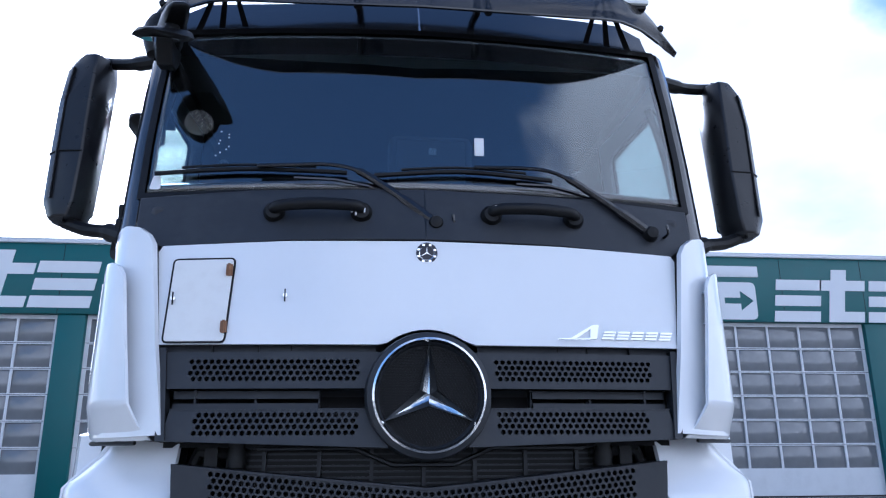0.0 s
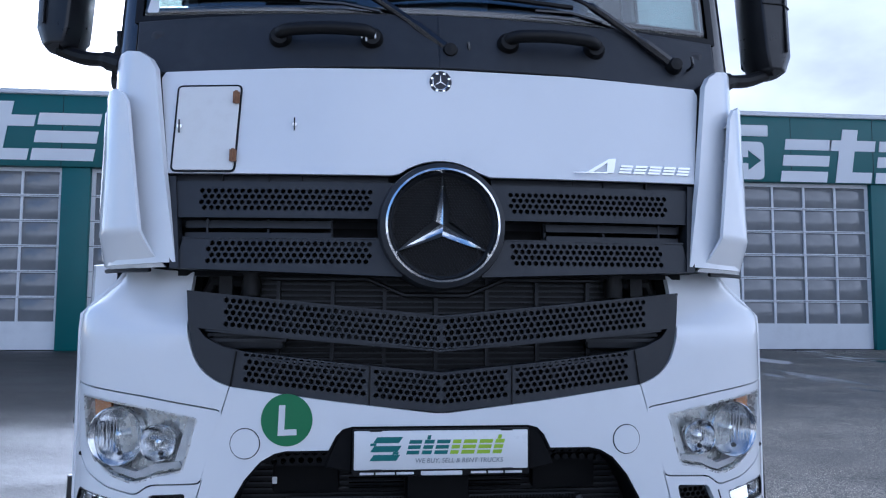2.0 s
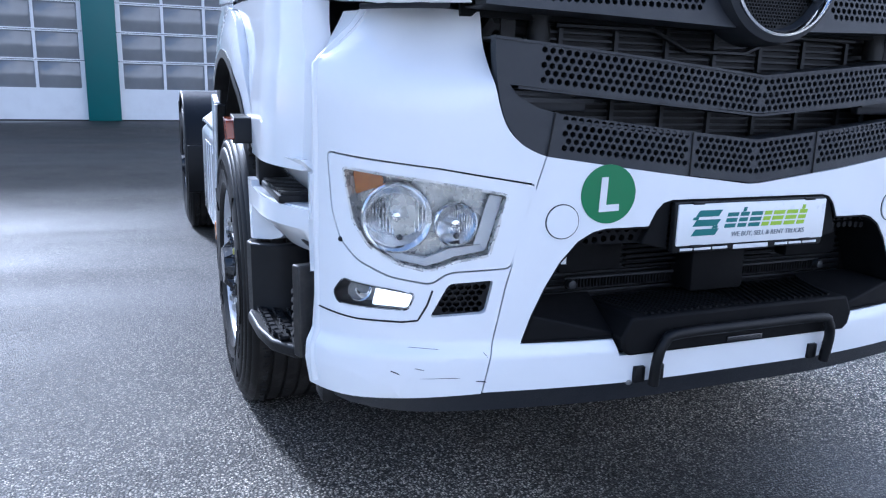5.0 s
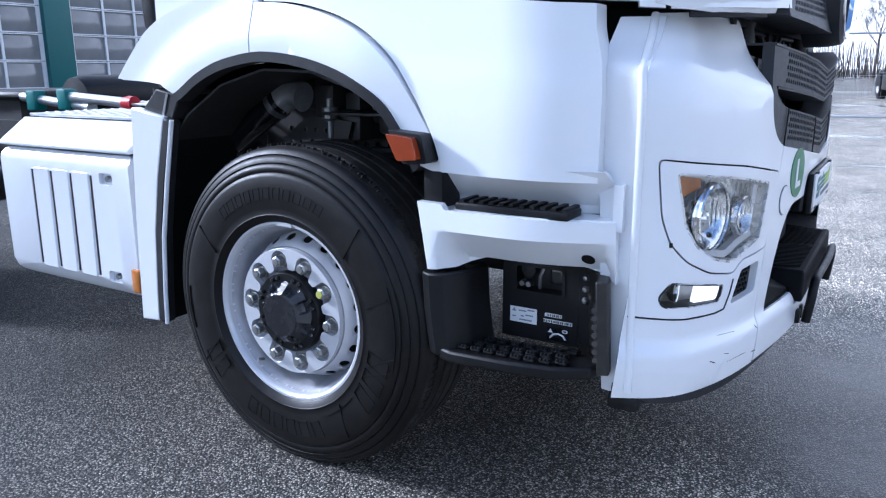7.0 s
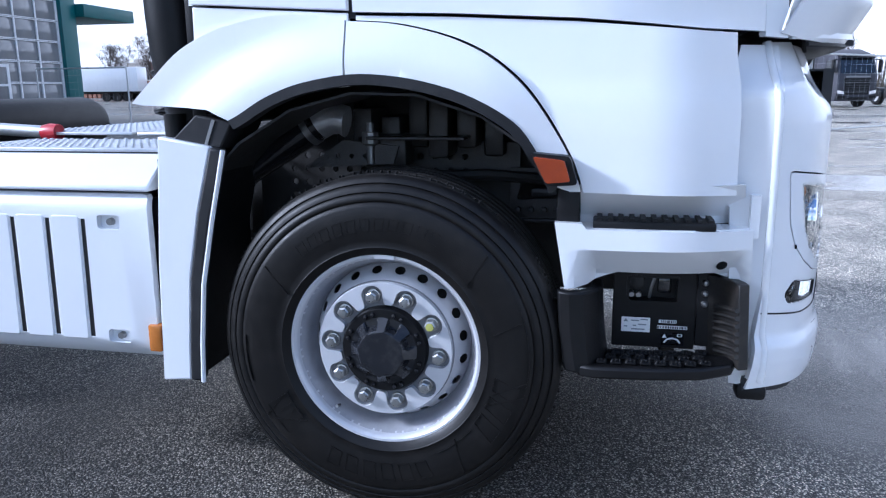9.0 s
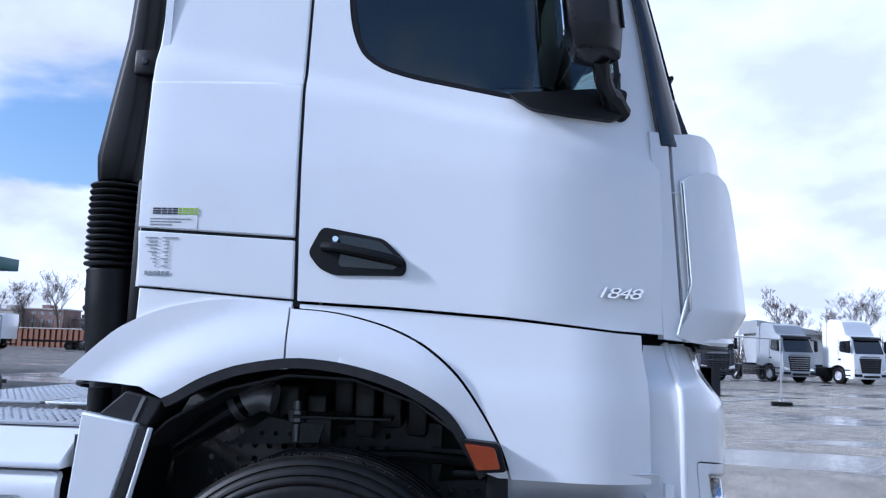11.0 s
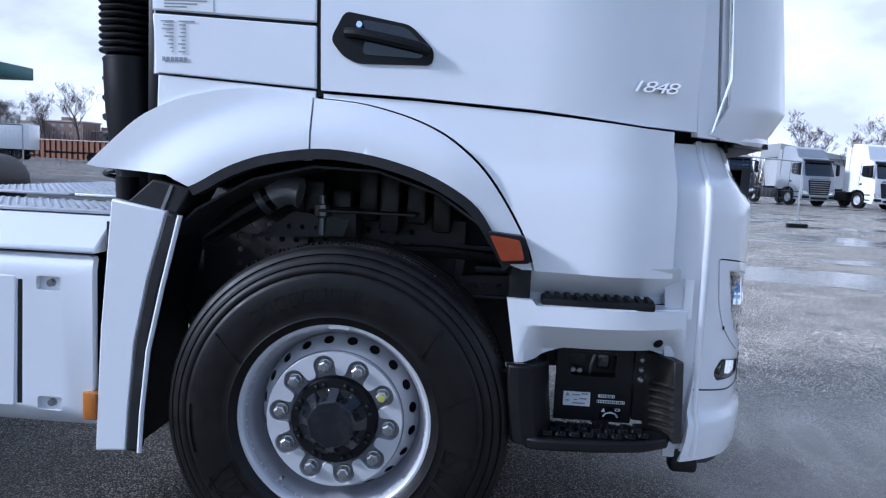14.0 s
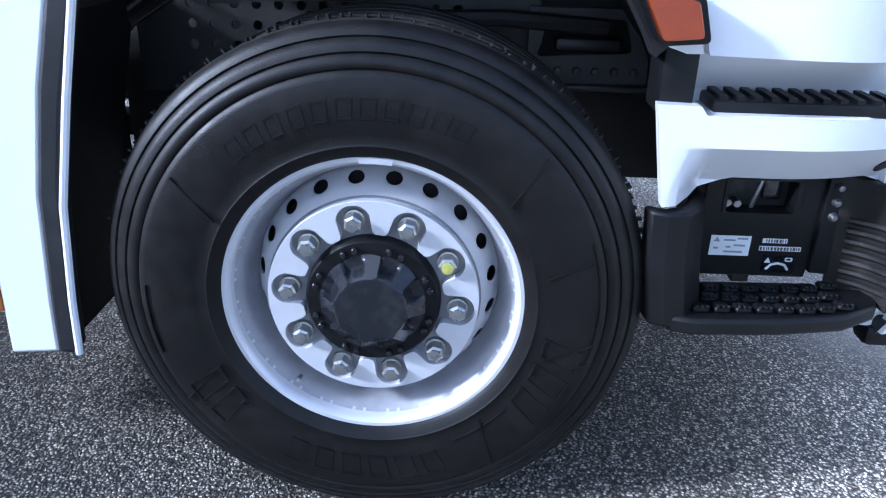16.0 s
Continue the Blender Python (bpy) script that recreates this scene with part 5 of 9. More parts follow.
    part("black_header", panel(hd, [], lambda x, z, d: Vector((x, glass_y(x, z) + 0.006 + d, z)), 0.004, cu, cv), GLOSSB, ws)
    rimw = inset(gl, -0.012)
    part("windscreen_seal", panel(rimw, [inset(gl, 0.012)], lambda x, z, d: Vector((x, glass_y(x, z) - 0.004 + d, z)), 0.014, cu, cv), BLACK, ws)
    part("toll_sticker", panel(rounded([(-0.955, 2.262), (-0.915, 2.262), (-0.92, 2.315), (-0.945, 2.32)], 0.01, 3), [], lambda x, z, d: Vector((x, glass_y(x, z) - 0.002 + d, z)), 0.001), PLATEW, ws, "white sticker in the corner of the windscreen")
    for k in range(9):
        a, b = -0.74 + 0.016 * (k % 4) + 0.01 * math.sin(k * 3.3), 2.40 + 0.013 * k
        part("paint_speck", lathe([(0.0001, -0.002), (0.003, 0.0)], 6, "y", (a, glass_y(a, b) - 0.001, b)), WHITEINK, ws)
    for sgn in (-1, 1):
        # A pillar in black, from the windscreen round to the door
        secs = []
        for z, xf, xb, yb in ((2.045, 0.972, 1.060, 0.295), (2.20, 0.978, 1.060, 0.322), (2.45, 0.986, 1.060, 0.362), (2.70, 0.986, 1.058, 0.415), (2.90, 0.980, 1.055, 0.475), (3.00, 0.974, 1.050, 0.51)):
            yf = glass_y(xf, z)
            ring = [(xf, yf), (xf + (xb - xf) * 0.45, yf + (yb - yf) * 0.18), (xf + (xb - xf) * 0.85, yf + (yb - yf) * 0.55), (xb, yb), (xb - 0.05, yb + 0.01), (xf, yf + 0.06)]
            secs.append([Vector((sgn * a, b, z)) for a, b in ring])
        part("a_pillar", loft(secs), GLOSSB, TRUCK, "black A pillar", sharp=50, bevel=0.003)
        # white corner panels behind the guard
        cq = [0.82, 0.866, 0.90, 0.94, 0.97, 0.99, 1.01, 1.025, 1.035, 1.043, 1.05, 1.056]
        def cz(q, z, d):
            v = along(CORNER, q, d, sgn)
            v.z = z
            v.y += (z - 1.75) * 0.06
            return v
        c1 = [(0.776, 1.425), (0.90, 1.420), (1.046, 1.418), (1.046, 2.085), (1.02, 2.095), (0.985, 2.098), (0.93, 2.082), (0.892, 2.055), (0.870, 2.02), (0.824, 1.694)]
        part("corner_panel", panel(c1, [], cz, 0.02, cu=cq, cv=[1.5, 1.6, 1.7, 1.8, 1.9, 2.0]), WHITE, TRUCK, bevel=0.004)
        c2 = [(1.0495, 1.420), (1.0635, 1.425), (1.0635, 2.09), (1.0495, 2.088)]
        part("corner_panel", panel(c2, [], cz, 0.03, cu=[1.056]), WHITE, TRUCK)
        def gz(q, z, d):
            v = along(GUARD, q, d, sgn)
            v.z = z
            v.y += 0.065 * (z - 1.515) if z > 1.515 else 0.62 * (1.515 - z)
            return v
        go = [(0.812, 1.412), (0.90, 1.408), (1.0, 1.408), (1.045, 1.418), (1.0625, 1.433), (1.0625, 1.93), (1.052, 1.952), (1.03, 1.967), (1.0, 1.962), (0.97, 1.945), (0.948, 1.915), (0.942, 1.89), (0.910, 1.70), (0.878, 1.515), (0.850, 1.455)]
        gd = part("air_guard", panel(go, [], gz, 0.012, cu=cq, cv=[1.44, 1.47, 1.50, 1.515, 1.53, 1.56, 1.62, 1.70, 1.78, 1.86, 1.90]), WHITE, TRUCK, "white corner air guard standing off the cab", bevel=0.003)
        for z in (1.54, 1.66, 1.78, 1.89):
            fin = panel([(0.0, 0.0), (1.0, 0.0), (1.0, 1.0), (0.0, 1.0)], [], lambda u, v, d: (gz(0.90 + (z - 1.54) * 0.14 + 0.10 * u, z, 0.008).lerp(cz(0.90 + (z - 1.54) * 0.14 + 0.10 * u, z, 0.0), v) + Vector((0, 0, d))), 0.005, cu=[0.25, 0.5, 0.75])
            part("guard_fin", fin, WHITE, gd)
        part("guard_bottom_strip", tube([gz(q, 1.404, 0.0) for q in (0.86, 0.92, 0.98, 1.03)], 0.007, 6), BLACK, gd)
        part("guard_edge", tube([gz(1.063, z, -0.003) for z in (1.44, 1.6, 1.75, 1.92)], 0.0045, 6), CHROME, gd)


def side_x(y, z):
    """Half width of the cab's flank."""
    x = 1.200 - 0.078 * max(0.0, z - 1.92) - 0.016 * max(0.0, min(1.0, (z - 2.09 - 0.2 * (y - 1.0)) / 0.06))
    if y < 0.80:
        x -= 0.55 * (0.80 - y) ** 2
    if y > 1.84:
        x -= 0.5 * (y - 1.84) ** 2
    return x


def flank(sgn, out=0.0):
    def warp(y, z, d):
        return Vector((sgn * (side_x(y, z) + out - d), y, z))
    return warp


DOORWIN = [(1.318, 2.880), (0.598, 2.865), (0.53, 2.823), (0.461, 2.548), (0.427, 2.245), (0.433, 2.188), (0.492, 2.161), (0.758, 2.152), (1.10, 2.222), (1.20, 2.255), (1.265, 2.305), (1.30, 2.39), (1.318, 2.50)]


def build_cab_sides():
    cy, cz = [0.30, 0.34, 0.38, 0.42, 0.46, 0.5, 0.55, 0.6, 0.66, 0.72, 0.8, 0.9, 1.0, 1.1, 1.2, 1.3, 1.5, 1.6, 1.7, 1.8, 1.84, 1.87, 1.9, 1.92], [1.6, 1.75, 1.85, 1.90] + steps(1.92, 2.36, 0.02) + [2.5, 2.7, 2.9]
    for sgn in (-1, 1):
        w = flank(sgn)
        win = rounded(DOORWIN, 0.05, 4)
        door_o = [(0.286, 1.438), (0.462, 1.445), (0.793, 1.475), (1.129, 1.495), (1.418, 1.506), (1.424, 1.70), (1.434, 2.2), (1.428, 2.982), (1.41, 2.990), (1.16, 2.972), (0.659, 2.969), (0.509, 2.964), (0.45, 2.837), (0.367, 2.51), (0.32, 2.239), (0.306, 2.105)]
        door = part("door", panel(door_o, [win], w, 0.035, cy, cz), WHITE, TRUCK, "white cab door with a dark window", bevel=0.005)
        g = part("door_window", panel(inset(win, -0.006), [], lambda y, z, d: flank(sgn, -0.014)(y, z, d), 0.005, cy, cz), DOORGLASS, door, "dark tinted door window", sharp=60)
        g.visible_shadow = False
        part("window_mark", panel(rounded([(1.262, 2.832), (1.292, 2.832), (1.292, 2.852), (1.262, 2.852)], 0.004, 2), [], flank(sgn, -0.0125), 0.001), GREYINK, g)
        part("window_seal", panel(inset(win, -0.004), [inset(win, 0.018)], lambda y, z, d: flank(sgn, -0.003)(y, z, d), 0.012, cy, cz), BLACK, door)
        rear_o = [(1.438, 1.700), (1.935, 1.722), (1.940, 2.2), (1.925, 2.6), (1.900, 3.026), (1.44, 2.992), (1.446, 2.2)]
        part("rear_side_panel", panel(rear_o, [], w, 0.03, cy, cz), WHITE, TRUCK, "white rear side panel of the cab", bevel=0.006)
        low_o = [(1.432, 1.510), (1.92, 1.540), (1.934, 1.712), (1.437, 1.690)]
        part("lower_side_panel", panel(low_o, [], w, 0.03, cy, cz), WHITE, TRUCK, bevel=0.004)
        part("cab_skirt", panel([(1.44, 1.30), (1.925, 1.28), (1.918, 1.534), (1.434, 1.504)], [], flank(sgn, -0.008), 0.02, cy, cz), WHITE, TRUCK, "white skirt of the cab behind the fender", bevel=0.003)
        # black lining behind the gaps
        for yy, z0, z1 in ((1.432, 1.49, 3.0),):
            part("door_gap", panel([(yy - 0.02, z0), (yy + 0.02, z0), (yy + 0.02, z1), (yy - 0.02, z1)], [], flank(sgn, -0.012), 0.01, (), cz), BLACK, TRUCK)
        part("panel_gap", panel([(1.44, 1.685), (1.93, 1.705), (1.93, 1.73), (1.44, 1.71)], [], flank(sgn, -0.012), 0.01, cy), BLACK, TRUCK)
        # handle in a recessed black surround
        ho = rounded([(1.352, 1.734), (1.393, 1.652), (1.355, 1.605), (1.312, 1.586), (1.092, 1.588), (1.088, 1.632), (1.16, 1.700)], 0.02, 4)
        hd = part("door_handle", panel(ho, [], flank(sgn, 0.007), 0.02), BLACK, door, "black door handle in a recessed surround", bevel=0.003)
        rec = rounded([(1.305, 1.712), (1.285, 1.672), (1.30, 1.612), (1.12, 1.606), (1.115, 1.64), (1.17, 1.692)], 0.02, 4)
        part("handle_recess", panel(rec, [], flank(sgn, 0.0085), 0.004), GLOSSB, hd)
        part("handle_bar", tube(soften([w(1.345, 1.672, -0.014), w(1.30, 1.668, -0.026), w(1.20, 1.650, -0.030), w(1.13, 1.636, -0.022), w(1.105, 1.628, -0.010)], 5), 0.015, 10), BLACK, hd)
        k = w(1.308, 1.696, -0.011)
        part("key_cylinder", lathe([(0.0001, sgn * 0.004), (0.009, sgn * 0.004), (0.010, 0.0), (0.010, -sgn * 0.01)], 16, "x", k), CHROME, hd)
        # black gutter and roof edge
        band = [(0.505, 2.968), (0.66, 2.973), (1.16, 2.976), (1.41, 2.996), (1.895, 3.030), (1.885, 3.100), (1.15, 3.060), (0.66, 3.035), (0.505, 3.015)]
        part("roof_gutter", panel(band, [], flank(sgn, -0.02), 0.06, cy, cz), BLACK, TRUCK, "black gutter strip along the roof", bevel=0.004)
        # corner of rear wall
        part("rear_corner", tube([(sgn * (side_x(1.9, z) - 0.050), 1.920 - 0.03 * max(0, z - 2.2), z) for z in (1.54, 1.8, 2.2, 2.6, 3.02)], 0.028, 10), WHITE, TRUCK)
        # model number
        if sgn < 0:
            nm = None
            for k, ch in enumerate("1848"):
                dg = lettering(ch, 0.058, CHROME, pose(-1.163 + 0.0135 * k, 0.505 - 0.0355 * k, 1.556, 90, 0, -69) @ Matrix.Diagonal((1.55, 0.80, 1, 1)), nm or door, "model_number" if nm is None else "digit", 0.006, 0.3)
                if nm is None:
                    nm = tagged(dg, "chrome model number on the door")
            stk = part("company_sticker", panel([(1.745, 1.718), (1.905, 1.724), (1.907, 1.796), (1.747, 1.79)], [], flank(sgn, 0.002), 0.002, cy), PLATEW, TRUCK, "small white sticker with teal and lime marks")
            f2 = flank(sgn, 0.0035)
            xs = 1.888
            for wd, mt in ((0.026, DARKINK), (0.016, DARKINK), (0.012, DARKINK), (0.016, DARKINK), (0.010, LIMEINK), (0.016, LIMEINK), (0.016, LIMEINK), (0.011, LIMEINK)):
                for z in (1.7640, 1.7715, 1.7790):
                    part("letter_bar", panel([(xs, z), (xs - wd, z), (xs - wd, z + 0.005), (xs, z + 0.005)], [], f2, 0.001), mt, stk)
                xs -= wd + 0.0030
            for k, z in enumerate((1.747, 1.738, 1.729)):
                part("text_bar", panel([(1.895, z), (1.765 + 0.03 * k, z), (1.765 + 0.03 * k, z + 0.004), (1.895, z + 0.004)], [], f2, 0.001), GREYINK, stk)
            for r in range(9):
                for c, (a, b) in enumerate(((1.905, 1.865), (1.845, 1.828))):
                    if c and r < 1:
                        b, a = 1.80, 1.855
                    z = 1.688 - r * 0.011
                    wob = 0.006 * math.sin(r * 2.7 + c)
                    part("data_bar", panel([(a - wob - 0.004 * r * (c == 0), z), (b, z), (b, z + 0.0035), (a - wob - 0.004 * r * (c == 0), z + 0.0035)], [], f2, 0.001), GREYINK, stk)
            for k in range(6):
                a = 1.90 - k * 0.0135
                part("brand_bar", panel([(a, 1.574), (a - 0.010, 1.574), (a - 0.010, 1.586), (a, 1.586)], [], f2, 0.001), GREYINK, stk)
    # roof and rear wall
    secs = []
    for y, zs, zc, hw in ((0.47, 3.045, 3.115, 0.95), (0.53, 3.07, 3.15, 0.99), (0.66, 3.085, 3.17, 1.04), (1.0, 3.14, 3.24, 1.06), (1.4, 3.17, 3.28, 1.06), (1.85, 3.16, 3.26, 1.05), (1.92, 3.06, 3.10, 1.05)):
        ring = [Vector((-hw - 0.015, y, zs - 0.09))]
        for k in range(13):
            a = -1 + 2 * k / 12
            ring.append(Vector((hw * a, y, zs + (zc - zs) * (1 - abs(a) ** 2.6))))
        ring += [Vector((hw + 0.015, y, zs - 0.09)), Vector((0, y, zs - 0.10))]
        secs.append(ring)
    part("roof", loft(secs), WHITE, TRUCK, "white cab roof", sharp=50)
    part("rear_wall", box(-1.15, 1.15, 1.90, 1.925, 1.56, 3.06), WHITE, TRUCK)
    part("rear_cover", rbox(-1.12, 1.12, 1.93, 1.99, 1.18, 1.90, 0.02), BLACK, TRUCK, "black cover at the cab's rear wall")
    part("cab_floor", box(-1.03, 1.03, 0.40, 1.92, 1.44, 1.50), BLACK, TRUCK)
    part("rear_lining", box(-1.05, 1.05, 1.86, 1.885, 1.50, 3.0), INNER, TRUCK)
    for sgn in (-1, 1):
        part("side_lining", panel([(1.40, 1.52), (1.86, 1.52), (1.86, 2.98), (1.40, 2.98)], [], flank(sgn, -0.05), 0.01), INNER, TRUCK)
        part("door_lining", panel([(0.36, 1.52), (1.40, 1.52), (1.40, 2.12), (0.36, 2.06)], [], flank(sgn, -0.06), 0.01, cy), INNER, TRUCK)
    # inside the cab
    part("dashboard", loft([[Vector((x, 0.15, 1.5)), Vector((x, 0.19, 2.19)), Vector((x, 0.40, 2.20)), Vector((x, 0.62, 2.12)), Vector((x, 0.62, 1.5))] for x in (-0.93, -0.5, 0, 0.5, 0.93)]), INNER, TRUCK, "dark dashboard behind the windscreen", bevel=0.02)
    for x in (-0.55, 0.55):
        seat = part("cab_seat", rbox(x - 0.26, x + 0.26, 0.95, 1.45, 1.72, 1.90, 0.06, 3), SEATM, TRUCK, "dark fabric cab seat")
        part("backrest", loft([[Vector((x + a * s, y0 + b, z)) for a, b in ((-0.24, -0.07), (0.24, -0.07), (0.26, 0.0), (0.22, 0.07), (-0.22, 0.07), (-0.26, 0.0))] for z, y0, s in ((1.85, 1.42, 1.0), (2.1, 1.47, 1.0), (2.35, 1.52, 0.92), (2.50, 1.55, 0.72), (2.68, 1.57, 0.62), (2.73, 1.58, 0.5))]), SEATM, seat, bevel=0.02)
    part("centre_console", rbox(-0.12, 0.21, 0.40, 0.56, 2.10, 2.575, 0.03, 3), INNER, TRUCK, "dark hooded display on the dashboard")
    part("console_screen", rbox(-0.09, 0.18, 0.392, 0.402, 2.34, 2.55, 0.01), INNER, TRUCK)
    part("console_tag", rbox(0.035, 0.065, 0.384, 0.392, 2.485, 2.513, 0.003), GREYINK, TRUCK)
    part("visor_tag", rbox(0.19, 0.225, 0.22, 0.222, 2.42, 2.49, 0.003), PLATEW, TRUCK, "white tag behind the windscreen")
    sw = part("steering_wheel", lathe([(0.205 + 0.014 * math.cos(a), 0.014 * math.sin(a)) for a in [k * math.pi / 4 for k in range(9)]], 36, "z"), BLACK, TRUCK)
    sw.matrix_basis = pose(0.55, 0.66, 2.13, -58, 0, 0)
    part("bunk", rbox(-1.0, 1.0, 1.62, 1.9, 1.75, 1.92, 0.05, 3), SEATM, TRUCK)
    part("headliner", box(-1.0, 1.0, 0.6, 1.9, 2.98, 3.01), INNER, TRUCK)
    for sgn in (-1, 1):
        part("grab_rail", tube(soften([(sgn * 1.02, 0.40, 2.25), (sgn * 0.99, 0.40, 2.5), (sgn * 0.965, 0.47, 2.75)], 6), 0.016, 8), INNER, TRUCK)


def build_mirrors():
    for sgn in (-1, 1):
        shift = 0.022 if sgn > 0 else 0.0
        secs = []
        for z, xi, xo, yf, yb in ((2.212, 1.30, 1.362, 0.498, 0.578), (2.232, 1.276, 1.405, 0.468, 0.61), (2.30, 1.262, 1.428, 0.466, 0.632), (2.50, 1.258, 1.435, 0.488, 0.655), (2.72, 1.254, 1.430, 0.490, 0.676), (2.86, 1.252, 1.416, 0.498, 0.690), (2.93, 1.258, 1.388, 0.515, 0.690), (2.962, 1.288, 1.345, 0.585, 0.668)):
            ring = [(xi, yf + 0.05), (xi + 0.035, yf), (xo - 0.05, yf + 0.008), (xo - 0.008, yf + 0.05), (xo, yb - 0.02), (xo - 0.01, yb), (xi + 0.01, yb), (xi, yb - 0.03)]
            secs.append([Vector((sgn * (a + shift), b, z)) for a, b in ring])
        mb = part("side_mirror", loft(secs), MIRRORB, TRUCK, "tall dark grey side mirror on two arms", sharp=40, bevel=0.006)
        part("mirror_glass", panel(rounded([(1.276, 2.52), (1.418, 2.52), (1.405, 2.86), (1.274, 2.86)], 0.02, 3), [], lambda x, z, d: Vector((sgn * (x + shift), 0.660 + (z - 2.52) * 0.10 + d, z)), 0.004), MIRROR, mb)
        part("mirror_glass", panel(rounded([(1.280, 2.27), (1.412, 2.27), (1.416, 2.50), (1.278, 2.50)], 0.02, 3), [], lambda x, z, d: Vector((sgn * (x + shift), 0.642 + (z - 2.27) * 0.10 + d, z)), 0.004), MIRROR, mb)
        part("shell_seam", tube([(sgn * (x + shift), y, 2.50) for x, y in ((1.292, 0.486), (1.386, 0.494), (1.428, 0.536), (1.437, 0.62), (1.430, 0.65))], 0.0035, 6), BLACK, mb)
        part("shell_ridge", tube([(sgn * (xo + shift - 0.049), yf + 0.006, z) for z, xo, yf in ((2.30, 1.428, 0.466), (2.50, 1.435, 0.488), (2.72, 1.430, 0.490), (2.86, 1.416, 0.498))], 0.004, 6), BLACK, mb)
        part("upper_arm", tube(soften([(sgn * 1.03, 0.50, 2.905), (sgn * 1.14, 0.55, 2.91), (sgn * 1.24, 0.60, 2.93), (sgn * 1.33, 0.62, 2.945)], 5), [0.03] * 6 + [0.024] * 10, 10), BLACK, mb)
        part("lower_arm", tube(soften([(sgn * 1.08, 0.43, 2.14), (sgn * 1.15, 0.47, 2.17), (sgn * 1.25, 0.51, 2.190), (sgn * 1.34, 0.53, 2.225)], 5), [0.036] * 6 + [0.026] * 10, 10), BLACK, mb)
        base = [(0.795, 2.168), (0.72, 2.119), (0.598, 2.105), (0.465, 2.101), (0.427, 2.122), (0.411, 2.206), (0.438, 2.213), (0.659, 2.179)]
        part("mirror_base", panel(rounded(base, 0.015, 3), [], flank(sgn, 0.03), 0.05, [0.45, 0.5, 0.55, 0.6, 0.66, 0.72]), BLACK, mb, "black mirror base trim on the door", bevel=0.01)
        part("base_stalk", loft([[Vector((sgn * (1.085 + dx), y0 + dy, z)) for dx, dy in ((0, 0), (0.03, 0.0), (0.034, 0.03), (0.0, 0.035))] for z, y0 in ((2.14, 0.45), (2.21, 0.44), (2.27, 0.43))]), BLACK, mb, bevel=0.008)
        if sgn < 0:
            part("mirror_joint", lathe([(0.0001, -0.09), (0.045, -0.08), (0.062, -0.03), (0.062, 0.05), (0.045, 0.085), (0.0001, 0.09)], 18, "z", (-1.03, 0.44, 2.97)), BLACK, mb)
    # kerb mirror above the door window
    c = Vector((-1.24, 1.065, 2.845))
    km = part("kerb_mirror", loft([[c + Vector((a * s, dy, b * s)) for a, b in ((-0.055, -0.012), (0.0, -0.045), (0.055, -0.020), (0.06, 0.015), (0.0, 0.035), (-0.05, 0.02))] for dy, s in ((-0.175, 0.15), (-0.14, 0.75), (-0.06, 1.15), (0.05, 1.15), (0.13, 0.85), (0.175, 0.15))]), BLACK, TRUCK, "black kerb mirror above the door window", sharp=50)
    part("kerb_mirror_glass", panel(ring2d(1.065, -1.24, 0.030, 20, 0, 0.085), [], lambda y, x, d: Vector((x, y, 2.8005 - d)), 0.003), MIRROR, km)
    part("kerb_mirror_foot", rbox(-1.20, -1.12, 1.02, 1.11, 2.86, 2.93, 0.01), BLACK, km)
    # front mirror on its arm
    secs = []
    for x, y, z0, z1, hw in ((-1.01, 0.47, 2.870, 3.030, 0.05), (-0.995, 0.42, 2.866, 3.020, 0.055), (-0.96, 0.32, 2.862, 2.990, 0.055), (-0.92, 0.21, 2.862, 2.958, 0.05), (-0.885, 0.12, 2.860, 2.925, 0.045), (-0.862, 0.06, 2.862, 2.895, 0.038), (-0.855, 0.04, 2.868, 2.880, 0.025)):
        h = z1 - z0
        secs.append([Vector((x + a * hw, y, z0 + b * h)) for a, b in ((-0.7, 0.0), (0.7, 0.0), (1.0, 0.25), (0.9, 0.75), (0.5, 1.0), (-0.5, 1.0), (-0.9, 0.75), (-1.0, 0.25))])
    arm = part("front_mirror", loft(secs), BLACK, TRUCK, "black front mirror on an arm above the windscreen", sharp=50, bevel=0.006)
    part("arm_bracket", loft([[Vector((x, y + a, z + b)) for a, b in ((-0.10, 0.0), (0.10, 0.0), (0.02, -0.10), (-0.04, -0.11))] for x, y, z in ((-0.99, 0.33, 2.88), (-0.93, 0.33, 2.88))]), BLACK, arm, bevel=0.006)
    part("front_mirror_neck", tube([(-0.905, 0.17, 2.875), (-0.93, 0.165, 2.82)], 0.026, 10), BLACK, arm)
    secs = []
    for q, sc in ((-1.05, 0.22), (-0.9, 0.75), (-0.55, 1.0), (0.0, 1.0), (0.5, 0.72), (0.85, 0.38), (1.05, 0.12)):
        c = Vector((-0.935, 0.130, 2.808)) + Vector((-0.012, -0.090, -0.036)) * q
        secs.append([c + Vector((a * sc, b * 0.35 * sc, b * sc)) for a, b in ((-0.10, -0.012), (-0.075, -0.026), (0.075, -0.026), (0.10, -0.012), (0.085, 0.022), (0.0, 0.034), (-0.085, 0.022))])
    part("front_mirror_head", loft(secs), BLACK, arm, sharp=50, bevel=0.004)
    part("front_mirror_glass", panel(ring2d(0, 0, 0.055, 20, 0, 0.065), [], lambda u, v, d: Vector((-0.935 + u, 0.130 + v * 0.9, 2.785 + v * 0.33 - d)), 0.003), MIRROR, arm)


